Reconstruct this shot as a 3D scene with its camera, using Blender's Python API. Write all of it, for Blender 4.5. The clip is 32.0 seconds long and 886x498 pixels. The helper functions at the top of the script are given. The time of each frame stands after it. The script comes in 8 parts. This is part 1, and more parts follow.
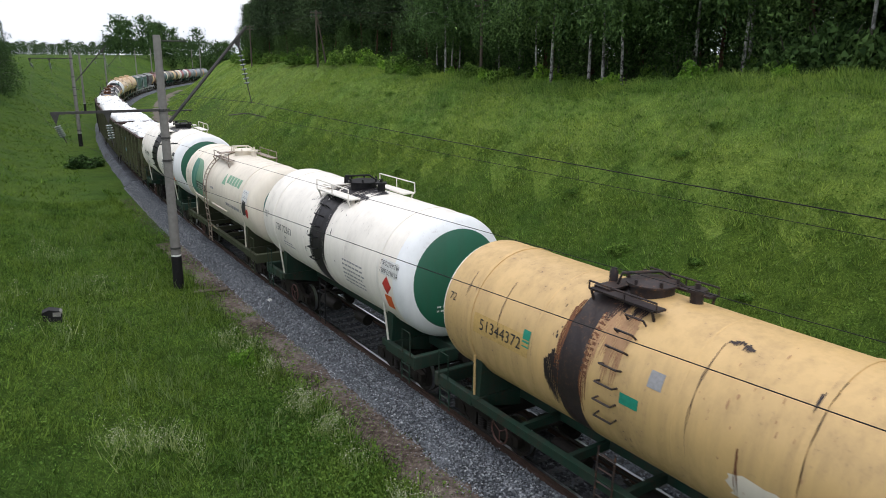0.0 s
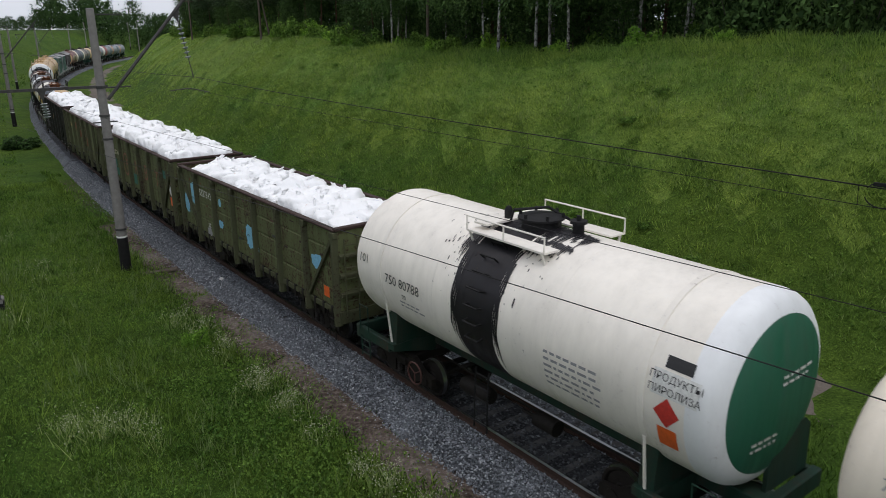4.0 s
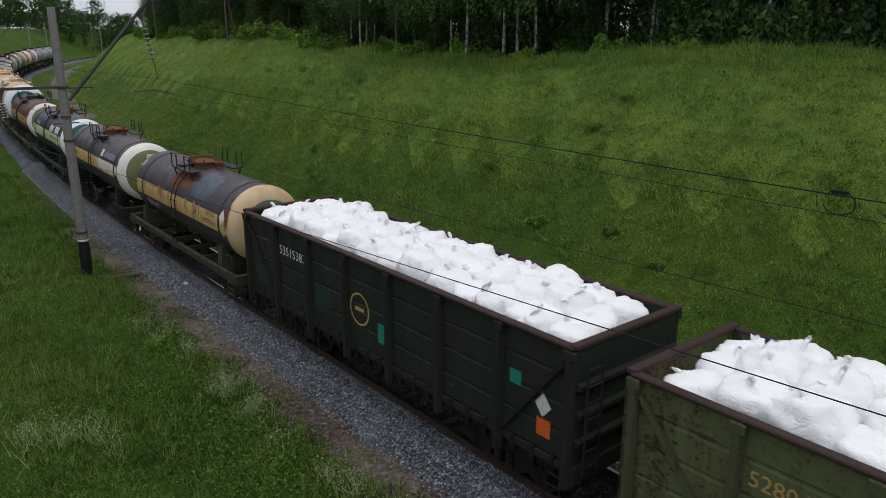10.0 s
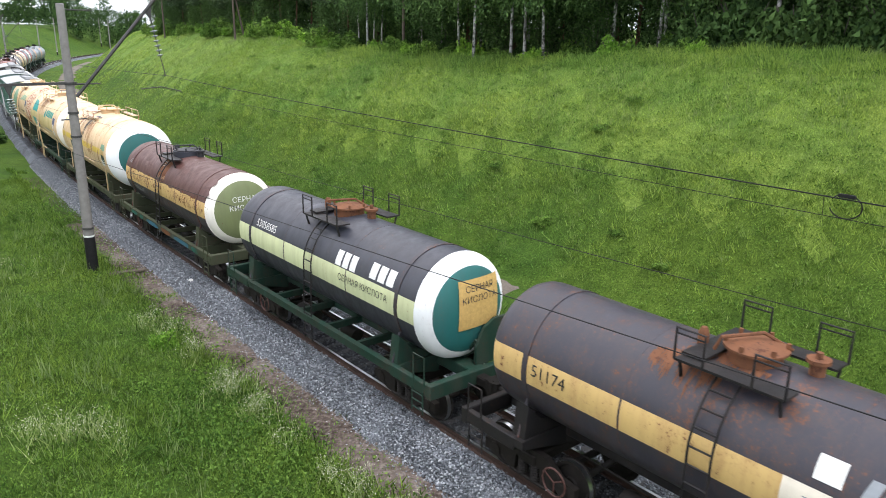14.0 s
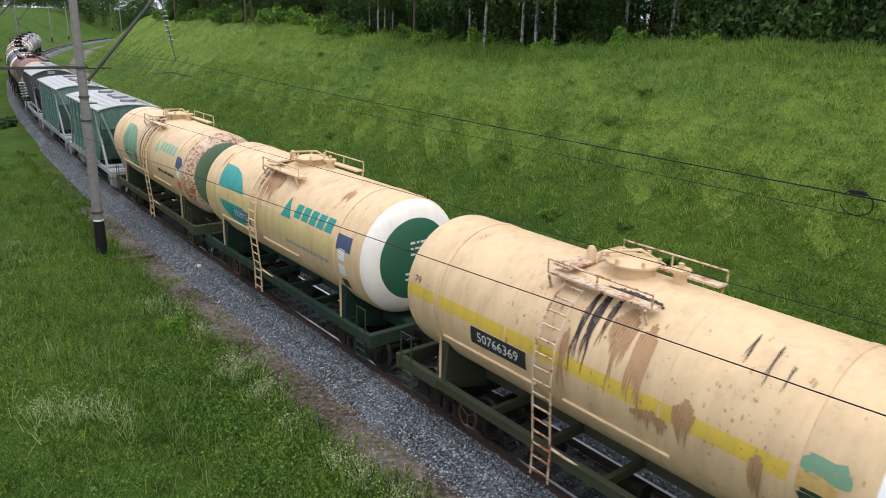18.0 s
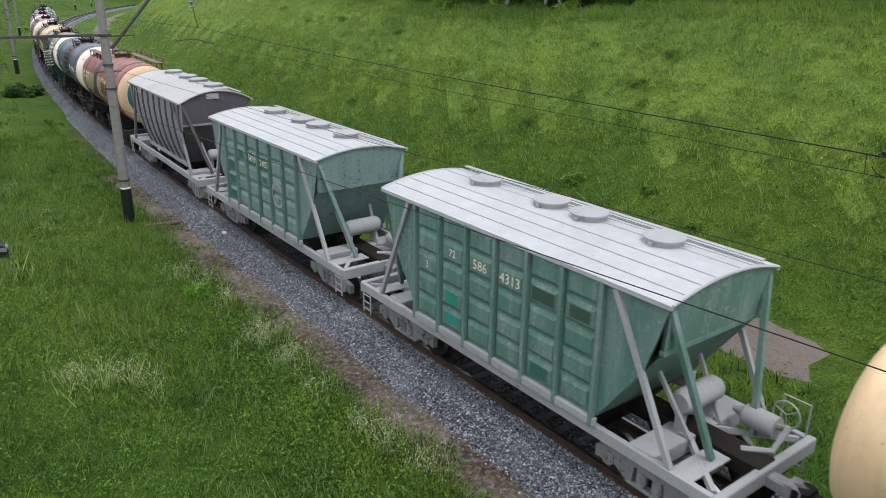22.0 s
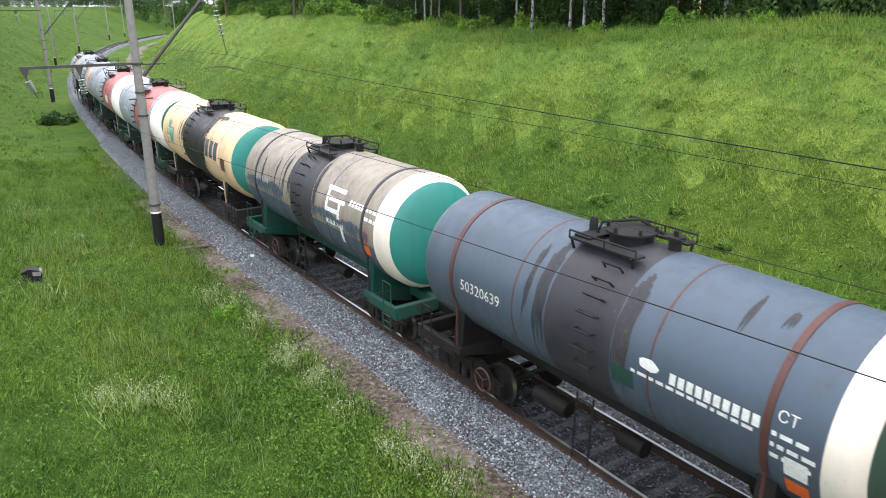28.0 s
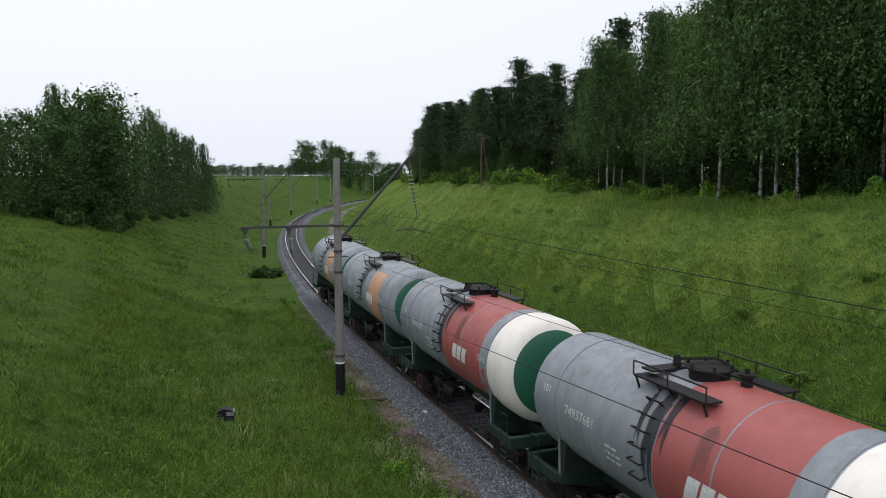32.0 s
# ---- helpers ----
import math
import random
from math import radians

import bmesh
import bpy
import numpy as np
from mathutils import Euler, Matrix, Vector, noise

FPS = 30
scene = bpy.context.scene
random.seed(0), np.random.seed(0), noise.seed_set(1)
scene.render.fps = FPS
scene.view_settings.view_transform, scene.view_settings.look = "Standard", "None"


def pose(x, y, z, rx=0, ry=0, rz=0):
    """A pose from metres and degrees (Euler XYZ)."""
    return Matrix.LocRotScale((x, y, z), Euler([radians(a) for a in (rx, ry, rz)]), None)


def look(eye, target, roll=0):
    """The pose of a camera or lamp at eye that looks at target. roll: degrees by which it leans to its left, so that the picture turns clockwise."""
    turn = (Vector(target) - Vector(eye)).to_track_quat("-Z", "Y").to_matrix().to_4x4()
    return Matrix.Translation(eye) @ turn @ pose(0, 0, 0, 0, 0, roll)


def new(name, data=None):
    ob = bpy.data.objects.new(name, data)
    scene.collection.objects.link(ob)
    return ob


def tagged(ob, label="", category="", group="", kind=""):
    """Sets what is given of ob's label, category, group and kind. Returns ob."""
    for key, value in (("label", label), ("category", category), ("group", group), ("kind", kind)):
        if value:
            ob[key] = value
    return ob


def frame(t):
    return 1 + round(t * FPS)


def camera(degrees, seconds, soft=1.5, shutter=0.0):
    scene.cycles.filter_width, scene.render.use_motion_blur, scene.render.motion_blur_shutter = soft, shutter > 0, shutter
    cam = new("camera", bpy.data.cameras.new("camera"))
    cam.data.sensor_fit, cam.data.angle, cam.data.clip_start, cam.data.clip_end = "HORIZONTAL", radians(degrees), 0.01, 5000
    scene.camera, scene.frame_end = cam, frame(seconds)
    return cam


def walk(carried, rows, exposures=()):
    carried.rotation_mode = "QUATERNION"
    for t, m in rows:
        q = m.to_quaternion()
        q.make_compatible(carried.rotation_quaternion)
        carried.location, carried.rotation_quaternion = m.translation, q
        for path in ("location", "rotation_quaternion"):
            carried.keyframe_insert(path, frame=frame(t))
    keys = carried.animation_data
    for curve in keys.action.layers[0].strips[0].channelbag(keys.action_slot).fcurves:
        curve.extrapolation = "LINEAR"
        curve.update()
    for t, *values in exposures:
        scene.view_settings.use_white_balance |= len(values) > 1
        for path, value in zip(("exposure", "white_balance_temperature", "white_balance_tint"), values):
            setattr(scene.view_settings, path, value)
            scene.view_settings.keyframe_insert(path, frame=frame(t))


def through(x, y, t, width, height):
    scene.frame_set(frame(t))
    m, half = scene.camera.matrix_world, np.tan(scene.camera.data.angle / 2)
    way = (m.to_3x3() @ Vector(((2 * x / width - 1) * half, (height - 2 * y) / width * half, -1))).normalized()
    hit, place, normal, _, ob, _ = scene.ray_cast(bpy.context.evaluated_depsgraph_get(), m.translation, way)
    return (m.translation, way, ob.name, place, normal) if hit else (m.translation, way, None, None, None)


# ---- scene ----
cam = camera(62.1, 32.0, soft=0.7, shutter=0.12)
EYE = 8.82
ROWS = [
    (0.0, 0.65, -14.52, -0.19),
    (0.5, -0.26, -14.93, -0.33),
    (1.0, -1.00, -15.33, -0.39),
    (1.5, -2.07, -16.21, -0.09),
    (2.0, -2.12, -16.38, -0.40),
    (2.5, -2.31, -16.23, -0.32),
    (3.0, -2.67, -16.30, -0.11),
    (3.5, -2.80, -16.57, 0.57),
    (5.5, -5.75, -16.85, 0.13),
    (6.0, -6.62, -16.86, 0.31),
    (6.5, -7.61, -17.35, 0.21),
    (7.0, -7.41, -17.40, 0.05),
    (7.5, -6.98, -17.01, -0.03),
    (8.0, -7.35, -16.67, 0.25),
    (8.5, -7.32, -16.61, 0.32),
    (9.0, -6.81, -16.57, 0.15),
    (9.5, -6.01, -16.37, -0.08),
    (10.0, -5.71, -16.39, -0.20),
    (10.5, -5.62, -16.53, -0.21),
    (11.0, -5.78, -16.75, 0.01),
    (11.5, -5.90, -17.14, 0.05),
    (12.0, -6.29, -17.31, 0.05),
    (12.5, -6.46, -17.18, -0.04),
    (13.0, -6.15, -16.96, -0.29),
    (13.5, -6.03, -16.77, -0.39),
    (14.0, -5.17, -16.41, -0.71),
    (14.5, -4.44, -16.46, -0.63),
    (16.5, -4.08, -16.51, -0.19),
    (17.0, -4.79, -16.80, -0.26),
    (17.5, -4.95, -16.51, -1.32),
    (18.0, -4.34, -17.22, -1.45),
    (18.5, -1.88, -17.79, -1.49),
    (19.0, 0.14, -17.47, -1.33),
    (19.5, 3.17, -19.20, -1.67),
    (20.0, -0.53, -17.94, -1.97),
    (20.5, -1.45, -19.20, -1.68),
    (21.0, -1.85, -19.26, -1.39),
    (21.5, -2.08, -19.46, -1.47),
    (22.0, -2.70, -19.91, -0.65),
    (22.5, -2.45, -19.18, -0.27),
    (23.0, -2.21, -19.40, -0.18),
    (23.5, -2.27, -19.58, -0.37),
    (24.0, -2.34, -19.49, -0.35),
    (24.5, -2.44, -19.15, -0.21),
    (25.0, -1.88, -18.68, -0.18),
    (25.5, -1.80, -18.42, 0.07),
    (27.5, -1.25, -18.15, -0.11),
    (28.0, -0.89, -18.19, 0.28),
    (28.5, 1.60, -17.01, -0.23),
    (29.0, 5.33, -10.09, -0.06),
    (29.5, 10.55, -4.50, 1.36),
    (30.0, 11.14, -3.74, 0.38),
    (30.5, 11.89, -3.87, 0.39),
    (31.0, 12.46, -4.43, 0.37),
    (31.5, 12.79, -4.94, 0.18),
    (32.0, 12.99, -5.56, 0.28),
]
EXPOSURES = [(0, -0.5), (1, -0.78), (3, -1.0), (6, -1.17), (9, -1.2), (10.5, -1.12), (11.2, -0.8), (12, -0.16), (13, 0.4), (16.5, 0.24), (17, 0.1), (18, -0.2), (19, -0.2), (22, -0.08), (25, 0.2), (28, 0.62), (29, 0.55), (30, -0.42), (31, -0.7), (32, -0.78)]
walk(cam, [(t, pose(0, 0, EYE, 90 + pitch, roll, yaw)) for t, yaw, pitch, roll in ROWS], [(t, stops, 6300, 11) for t, stops in EXPOSURES])

# overcast daylight
world = bpy.data.worlds.new("sky")
scene.world = world
world.use_nodes = True
wn = world.node_tree.nodes
sky = wn.new("ShaderNodeTexSky")
sky.sky_type, sky.sun_disc = "NISHITA", False
sky.sun_elevation, sky.sun_rotation = radians(55), radians(-40)
sky.air_density, sky.dust_density, sky.ozone_density = 1.0, 8.0, 0.6
mixw = wn.new("ShaderNodeMix")
mixw.data_type = "RGBA"
mixw.inputs[0].default_value = 0.8
mixw.inputs[7].default_value = (11.6, 12.0, 12.9, 1)
world.node_tree.links.new(sky.outputs[0], mixw.inputs[6])
world.node_tree.links.new(mixw.outputs[2], wn["Background"].inputs[0])
wn["Background"].inputs[1].default_value = 0.155
sun = new("sun", bpy.data.lights.new("sun", "SUN"))
sun.data.energy, sun.data.angle, sun.data.color = 1.9, radians(25), (1.0, 0.97, 0.92)
sun.matrix_basis = look((0, 0, 60), (-20, 34, -30))


# ---- materials ----
def material(name, rough=0.7, metal=0.0):
    m = bpy.data.materials.new(name)
    m.use_nodes = True
    bsdf = m.node_tree.nodes["Principled BSDF"]
    bsdf.inputs["Roughness"].default_value = rough
    bsdf.inputs["Metallic"].default_value = metal
    return m, m.node_tree.nodes, m.node_tree.links, bsdf


def ramp(nodes, links, source, stops):
    r = nodes.new("ShaderNodeValToRGB")
    while len(r.color_ramp.elements) < len(stops):
        r.color_ramp.elements.new(0.5)
    for e, (p, c) in zip(r.color_ramp.elements, stops):
        e.position, e.color = p, (*c, 1)
    links.new(source, r.inputs[0])
    return r.outputs[0]


def noise_tex(nodes, links, scale, detail=6, rough=0.6, coords="Object", stretch=(1, 1, 1), dist=0.0, vary=False):
    tc, mp, n = nodes.new("ShaderNodeTexCoord"), nodes.new("ShaderNodeMapping"), nodes.new("ShaderNodeTexNoise")
    if vary:
        info, off = nodes.new("ShaderNodeObjectInfo"), nodes.new("ShaderNodeMath")
        off.operation = "MULTIPLY"
        off.inputs[1].default_value = 40.0
        links.new(info.outputs["Random"], off.inputs[0])
        links.new(off.outputs[0], mp.inputs["Location"])
    mp.inputs["Scale"].default_value = stretch
    n.inputs["Scale"].default_value, n.inputs["Detail"].default_value = scale, detail
    n.inputs["Roughness"].default_value, n.inputs["Distortion"].default_value = rough, dist
    links.new(tc.outputs[coords], mp.inputs[0])
    links.new(mp.outputs[0], n.inputs["Vector"])
    return n.outputs["Fac"]


def blend(nodes, links, fac, a, b, mode="MIX"):
    m = nodes.new("ShaderNodeMix")
    m.data_type, m.blend_type = "RGBA", mode
    for slot, v in ((0, fac), (6, a), (7, b)):
        if isinstance(v, (int, float)):
            m.inputs[slot].default_value = v
        elif isinstance(v, tuple):
            m.inputs[slot].default_value = (*v, 1)
        else:
            links.new(v, m.inputs[slot])
    return m.outputs[2]


def bump(nodes, links, bsdf, height, strength=0.3, distance=0.02):
    b = nodes.new("ShaderNodeBump")
    b.inputs["Strength"].default_value, b.inputs["Distance"].default_value = strength, distance
    links.new(height, b.inputs["Height"])
    links.new(b.outputs[0], bsdf.inputs["Normal"])


def paint(name, colour, wear=(0.12, 0.05, 0.03), amount=0.5, dirt=0.35, rough=0.45, streak=1.0, grime=(0.07, 0.06, 0.05), shine=0.5):
    """Weathered paint: grime runs down the sides, rust breaks through in patches; amount 0 to 1."""
    m, n, l, b = material(name, rough)
    b.inputs["Specular IOR Level"].default_value = shine
    big = noise_tex(n, l, 0.6, 5, 0.6, vary=True)
    runs = noise_tex(n, l, 3.2, 7, 0.65, stretch=(1, 1, 0.12 / streak), vary=True)
    fine = noise_tex(n, l, 11.0, 9, 0.7, vary=True)
    c = blend(n, l, ramp(n, l, big, [(0.35, (0, 0, 0)), (0.7, (0.5, 0.5, 0.5))]), colour, tuple(0.7 * v + 0.015 for v in colour))
    pale = ramp(n, l, fine, [(0.5, (0, 0, 0)), (0.75, (0.18, 0.18, 0.18))])
    c = blend(n, l, pale, c, tuple(min(0.85, 1.3 * v + 0.012) for v in colour))
    g = ramp(n, l, runs, [(0.42, (0, 0, 0)), (0.62, (dirt * 0.45,) * 3), (0.78, (dirt,) * 3)])
    c = blend(n, l, g, c, grime)
    if amount > 0:
        both = blend(n, l, 0.45, fine, blend(n, l, 0.5, big, runs))
        lo = 0.635 - 0.13 * amount
        halo = ramp(n, l, both, [(lo - 0.07, (0, 0, 0)), (lo, (0.45, 0.45, 0.45))])
        c = blend(n, l, halo, c, tuple(0.5 * v + 0.5 * w for v, w in zip(colour, wear)))
        mask = ramp(n, l, both, [(lo, (0, 0, 0)), (lo + 0.03, (1, 1, 1))])
        c = blend(n, l, mask, c, wear)
    l.new(c, b.inputs["Base Color"])
    l.new(ramp(n, l, runs, [(0.3, (rough - 0.08,) * 3), (0.8, (min(1, rough + 0.3),) * 3)]), b.inputs["Roughness"])
    bump(n, l, b, blend(n, l, 0.5, fine, big), 0.12, 0.02)
    return m


def rough_stuff(name, stops, scale, rough=0.9, strength=0.4, dist=0.02, detail=8, coords="Object", metal=0.0, shine=0.15):
    m, n, l, b = material(name, rough, metal)
    f = noise_tex(n, l, scale, detail, 0.7, coords)
    g = noise_tex(n, l, scale * 0.07, 4, 0.6, coords)
    c = blend(n, l, 0.4, ramp(n, l, f, stops), ramp(n, l, g, stops))
    l.new(c, b.inputs["Base Color"])
    b.inputs["Specular IOR Level"].default_value = shine
    bump(n, l, b, f, strength, dist)
    return m


def leafy(name, dark, light, rough=0.6, through=0.25, patchy=0.0):
    """Foliage: every leaf its own shade; patchy lets lusher and paler areas drift over a meadow."""
    m, n, l, b = material(name, rough)
    geo = n.new("ShaderNodeNewGeometry")
    info = n.new("ShaderNodeObjectInfo")
    c = blend(n, l, geo.outputs["Random Per Island"], dark, light)
    if patchy:
        c = blend(n, l, 1.0, c, patches(n, l, patchy), "MULTIPLY")
    else:
        tint = ramp(n, l, info.outputs["Random"], [(0, (0.75, 0.8, 0.75)), (1, (1.15, 1.12, 1.0))])
        c = blend(n, l, 1.0, c, tint, "MULTIPLY")
    l.new(c, b.inputs["Base Color"])
    tr = n.new("ShaderNodeBsdfTranslucent")
    l.new(c, tr.inputs[0])
    mx = n.new("ShaderNodeMixShader")
    mx.inputs[0].default_value = through
    l.new(b.outputs[0], mx.inputs[1])
    l.new(tr.outputs[0], mx.inputs[2])
    l.new(mx.outputs[0], n["Material Output"].inputs[0])
    b.inputs["Specular IOR Level"].default_value = 0.08
    return m


def patches(n, l, amount):
    """Tussocks, darker weeds and yellower grass, by place on the ground."""
    clump = noise_tex(n, l, 1.1, 4, 0.6, dist=0.4)
    drift = noise_tex(n, l, 0.13, 4, 0.6)
    lo, hi = 1 - 0.34 * amount, 1 + 0.14 * amount
    a = ramp(n, l, clump, [(0.33, (lo * 0.95, lo, lo)), (0.5, (1, 1, 1)), (0.68, (hi * 1.03, hi, hi))])
    b = ramp(n, l, drift, [(0.33, (0.72, 0.84, 0.9)), (0.5, (1, 1, 1)), (0.66, (1.16, 1.08, 1.05))])
    return blend(n, l, 1.0, a, b, "MULTIPLY")


def ground_material(name, stops):
    m, n, l, b = material(name, 0.95)
    fine = noise_tex(n, l, 13.0, 8, 0.75)
    c = ramp(n, l, fine, stops)
    c = blend(n, l, 1.0, c, patches(n, l, 0.8), "MULTIPLY")
    b.inputs["Specular IOR Level"].default_value = 0.08
    l.new(c, b.inputs["Base Color"])
    bump(n, l, b, fine, 0.8, 0.1)
    return m


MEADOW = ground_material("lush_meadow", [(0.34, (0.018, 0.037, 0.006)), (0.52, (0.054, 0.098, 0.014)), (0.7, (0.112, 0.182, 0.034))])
LOWER_BANK_MEADOW = ground_material("lower_bank_meadow", [(0.34, (0.02, 0.04, 0.006)), (0.52, (0.06, 0.106, 0.015)), (0.7, (0.13, 0.2, 0.034))])
UPPER_BANK_MEADOW = ground_material("upper_bank_meadow", [(0.34, (0.05, 0.087, 0.016)), (0.52, (0.125, 0.19, 0.034)), (0.7, (0.22, 0.31, 0.064))])
DIRT = rough_stuff("bare_earth", [(0.38, (0.022, 0.015, 0.012)), (0.5, (0.08, 0.06, 0.05)), (0.62, (0.21, 0.18, 0.158))], 7, strength=0.6, dist=0.05)
SAND = rough_stuff("gravel_path", [(0.3, (0.09, 0.075, 0.063)), (0.6, (0.15, 0.128, 0.11)), (0.8, (0.24, 0.21, 0.185))], 12, strength=0.5, dist=0.04)
BALLAST = rough_stuff("ballast_stone", [(0.36, (0.04, 0.043, 0.05)), (0.5, (0.105, 0.113, 0.128)), (0.64, (0.22, 0.235, 0.26))], 16, strength=1.0, dist=0.06)
# ballast between the rails, with the shade under the train in its colour
SHADED_BALLAST = rough_stuff("shade_dark_ballast", [(0.38, (0.008, 0.008, 0.009)), (0.5, (0.026, 0.027, 0.03)), (0.62, (0.07, 0.073, 0.08))], 16, strength=1.0, dist=0.06)
RAIL = rough_stuff("rail_steel_rusty", [(0.3, (0.03, 0.02, 0.017)), (0.7, (0.075, 0.045, 0.034))], 20, rough=0.75, strength=0.2, dist=0.005)
SHINE = material("polished_rail_head", 0.28, 1.0)[0]
SHINE.node_tree.nodes["Principled BSDF"].inputs[0].default_value = (0.55, 0.56, 0.58, 1)
CONCRETE = rough_stuff("weathered_concrete", [(0.3, (0.14, 0.132, 0.122)), (0.7, (0.26, 0.25, 0.235))], 5, strength=0.25, dist=0.01)
BLACK = rough_stuff("black_steel", [(0.3, (0.008, 0.008, 0.009)), (0.7, (0.024, 0.023, 0.023))], 6, rough=0.6, strength=0.15, dist=0.005)
GREASE = rough_stuff("oily_running_gear", [(0.3, (0.007, 0.006, 0.0055)), (0.6, (0.02, 0.017, 0.015)), (0.85, (0.06, 0.048, 0.04))], 9, rough=0.6, strength=0.3, dist=0.01)


# ---- mesh helpers ----
class Shape:
    """Collects plain vertices and faces, with a material slot for each face."""

    def __init__(self):
        self.v, self.f, self.m = [], [], []

    def add(self, verts, faces, slot=0):
        k = len(self.v)
        self.v += [tuple(p) for p in verts]
        self.f += [tuple(i + k for i in f) for f in faces]
        self.m += [slot] * len(faces)
        return self

    def box(self, x0, y0, z0, x1, y1, z1, slot=0, m=None, bevel=0.0):
        if bevel:
            return self.bevel_box(x0, y0, z0, x1, y1, z1, bevel, slot, m)
        p = [Vector(c) for c in ((x0, y0, z0), (x1, y0, z0), (x1, y1, z0), (x0, y1, z0), (x0, y0, z1), (x1, y0, z1), (x1, y1, z1), (x0, y1, z1))]
        if m:
            p = [m @ c for c in p]
        return self.add(p, [(3, 2, 1, 0), (4, 5, 6, 7), (0, 1, 5, 4), (1, 2, 6, 5), (2, 3, 7, 6), (3, 0, 4, 7)], slot)

    def bevel_box(self, x0, y0, z0, x1, y1, z1, b, slot=0, m=None):
        bm = bmesh.new()
        bmesh.ops.create_cube(bm, size=1, matrix=Matrix.LocRotScale(((x0 + x1) / 2, (y0 + y1) / 2, (z0 + z1) / 2), None, (abs(x1 - x0), abs(y1 - y0), abs(z1 - z0))))
        bmesh.ops.bevel(bm, geom=bm.edges[:], offset=b, segments=1, affect="EDGES")
        bm.verts.index_update()
        vs = [m @ v.co if m else v.co.copy() for v in bm.verts]
        fs = [[v.index for v in f.verts] for f in bm.faces]
        bm.free()
        return self.add(vs, fs, slot)

    def tube(self, points, r, n=8, slot=0, cap=True):
        pts = [Vector(p) for p in points]
        rings, faces = [], []
        for i, p in enumerate(pts):
            d = (pts[min(i + 1, len(pts) - 1)] - pts[max(i - 1, 0)]).normalized()
            a = d.orthogonal().normalized() if i == 0 else (a - d * a.dot(d)).normalized()
            b = d.cross(a)
            rr = r[i] if isinstance(r, (list, tuple)) else r
            rings += [p + (a * math.cos(2 * math.pi * k / n) + b * math.sin(2 * math.pi * k / n)) * rr for k in range(n)]
        for i in range(len(pts) - 1):
            for k in range(n):
                faces.append((i * n + k, i * n + (k + 1) % n, (i + 1) * n + (k + 1) % n, (i + 1) * n + k))
        if cap:
            faces += [tuple(range(n - 1, -1, -1)), tuple((len(pts) - 1) * n + k for k in range(n))]
        return self.add(rings, faces, slot)

    def lathe(self, profile, n=24, axis="z", centre=(0, 0, 0), slot=0):
        """profile: (along, radius) from start to end; closes where the radius is 0."""
        rings, faces = [], []
        for a, r in profile:
            for k in range(n):
                c, s = r * math.cos(2 * math.pi * k / n), r * math.sin(2 * math.pi * k / n)
                p = {"z": (c, s, a), "y": (s, a, c), "x": (a, c, s)}[axis]
                rings.append((p[0] + centre[0], p[1] + centre[1], p[2] + centre[2]))
        for i in range(len(profile) - 1):
            for k in range(n):
                faces.append((i * n + k, i * n + (k + 1) % n, (i + 1) * n + (k + 1) % n, (i + 1) * n + k))
        return self.add(rings, faces, slot)

    def prism(self, outline, x0, x1, axis="x", slot=0):
        """An outline of (a, b) pairs drawn out along an axis: x takes (y, z), y takes (x, z), z takes (x, y)."""
        put = {"x": lambda a, b, h: (h, a, b), "y": lambda a, b, h: (a, h, b), "z": lambda a, b, h: (a, b, h)}[axis]
        n = len(outline)
        vs = [put(a, b, x0) for a, b in outline] + [put(a, b, x1) for a, b in outline]
        return self.add(vs, [tuple(range(n - 1, -1, -1)), tuple(range(n, 2 * n))] + [(k, (k + 1) % n, n + (k + 1) % n, n + k) for k in range(n)], slot)

    def mesh(self, name, mats, smooth=False):
        me = bpy.data.meshes.new(name)
        me.from_pydata(self.v, [], self.f)
        for m in mats if isinstance(mats, (list, tuple)) else [mats]:
            me.materials.append(m)
        if any(self.m):
            me.polygons.foreach_set("material_index", self.m)
        bm = bmesh.new()
        bm.from_mesh(me)
        bmesh.ops.recalc_face_normals(bm, faces=bm.faces)
        bm.to_mesh(me)
        bm.free()
        if smooth:
            me.polygons.foreach_set("use_smooth", [True] * len(me.polygons))
            if smooth != "all":
                me.set_sharp_from_angle(angle=radians(smooth if smooth is not True else 35))
        return me


def part(name, shape, mats, parent, label="", m=None, smooth=False):
    """One mesh object under a thing or a part. shape: a Shape, or a mesh to share."""
    ob = new(name, shape.mesh(name, mats, smooth) if isinstance(shape, Shape) else shape)
    ob.parent = parent
    if m:
        ob.matrix_basis = m
    return tagged(ob, label)


def thing(name, label, category, group="", m=None, kind=""):
    ob = tagged(new(name), label, category, group, kind)
    ob.empty_display_size = 0.2
    if m:
        ob.matrix_basis = m
    return ob


def solid(name, shape, mats, label="", category="", group="", kind="", m=None, smooth=False):
    ob = new(name, shape.mesh(name, mats, smooth) if isinstance(shape, Shape) else shape)
    if m:
        ob.matrix_basis = m
    return tagged(ob, label, category, group, kind)


def fast_mesh(name, verts, faces, mats, corners):
    """A mesh from numpy arrays; every face has the same number of corners."""
    me = bpy.data.meshes.new(name)
    me.vertices.add(len(verts))
    me.vertices.foreach_set("co", np.asarray(verts, np.float32).ravel())
    me.loops.add(len(faces) * corners)
    me.loops.foreach_set("vertex_index", np.asarray(faces, np.int32).ravel())
    me.polygons.add(len(faces))
    me.polygons.foreach_set("loop_start", np.arange(len(faces), dtype=np.int32) * corners)
    me.update(calc_edges=True)
    for m in mats if isinstance(mats, (list, tuple)) else [mats]:
        me.materials.append(m)
    return me


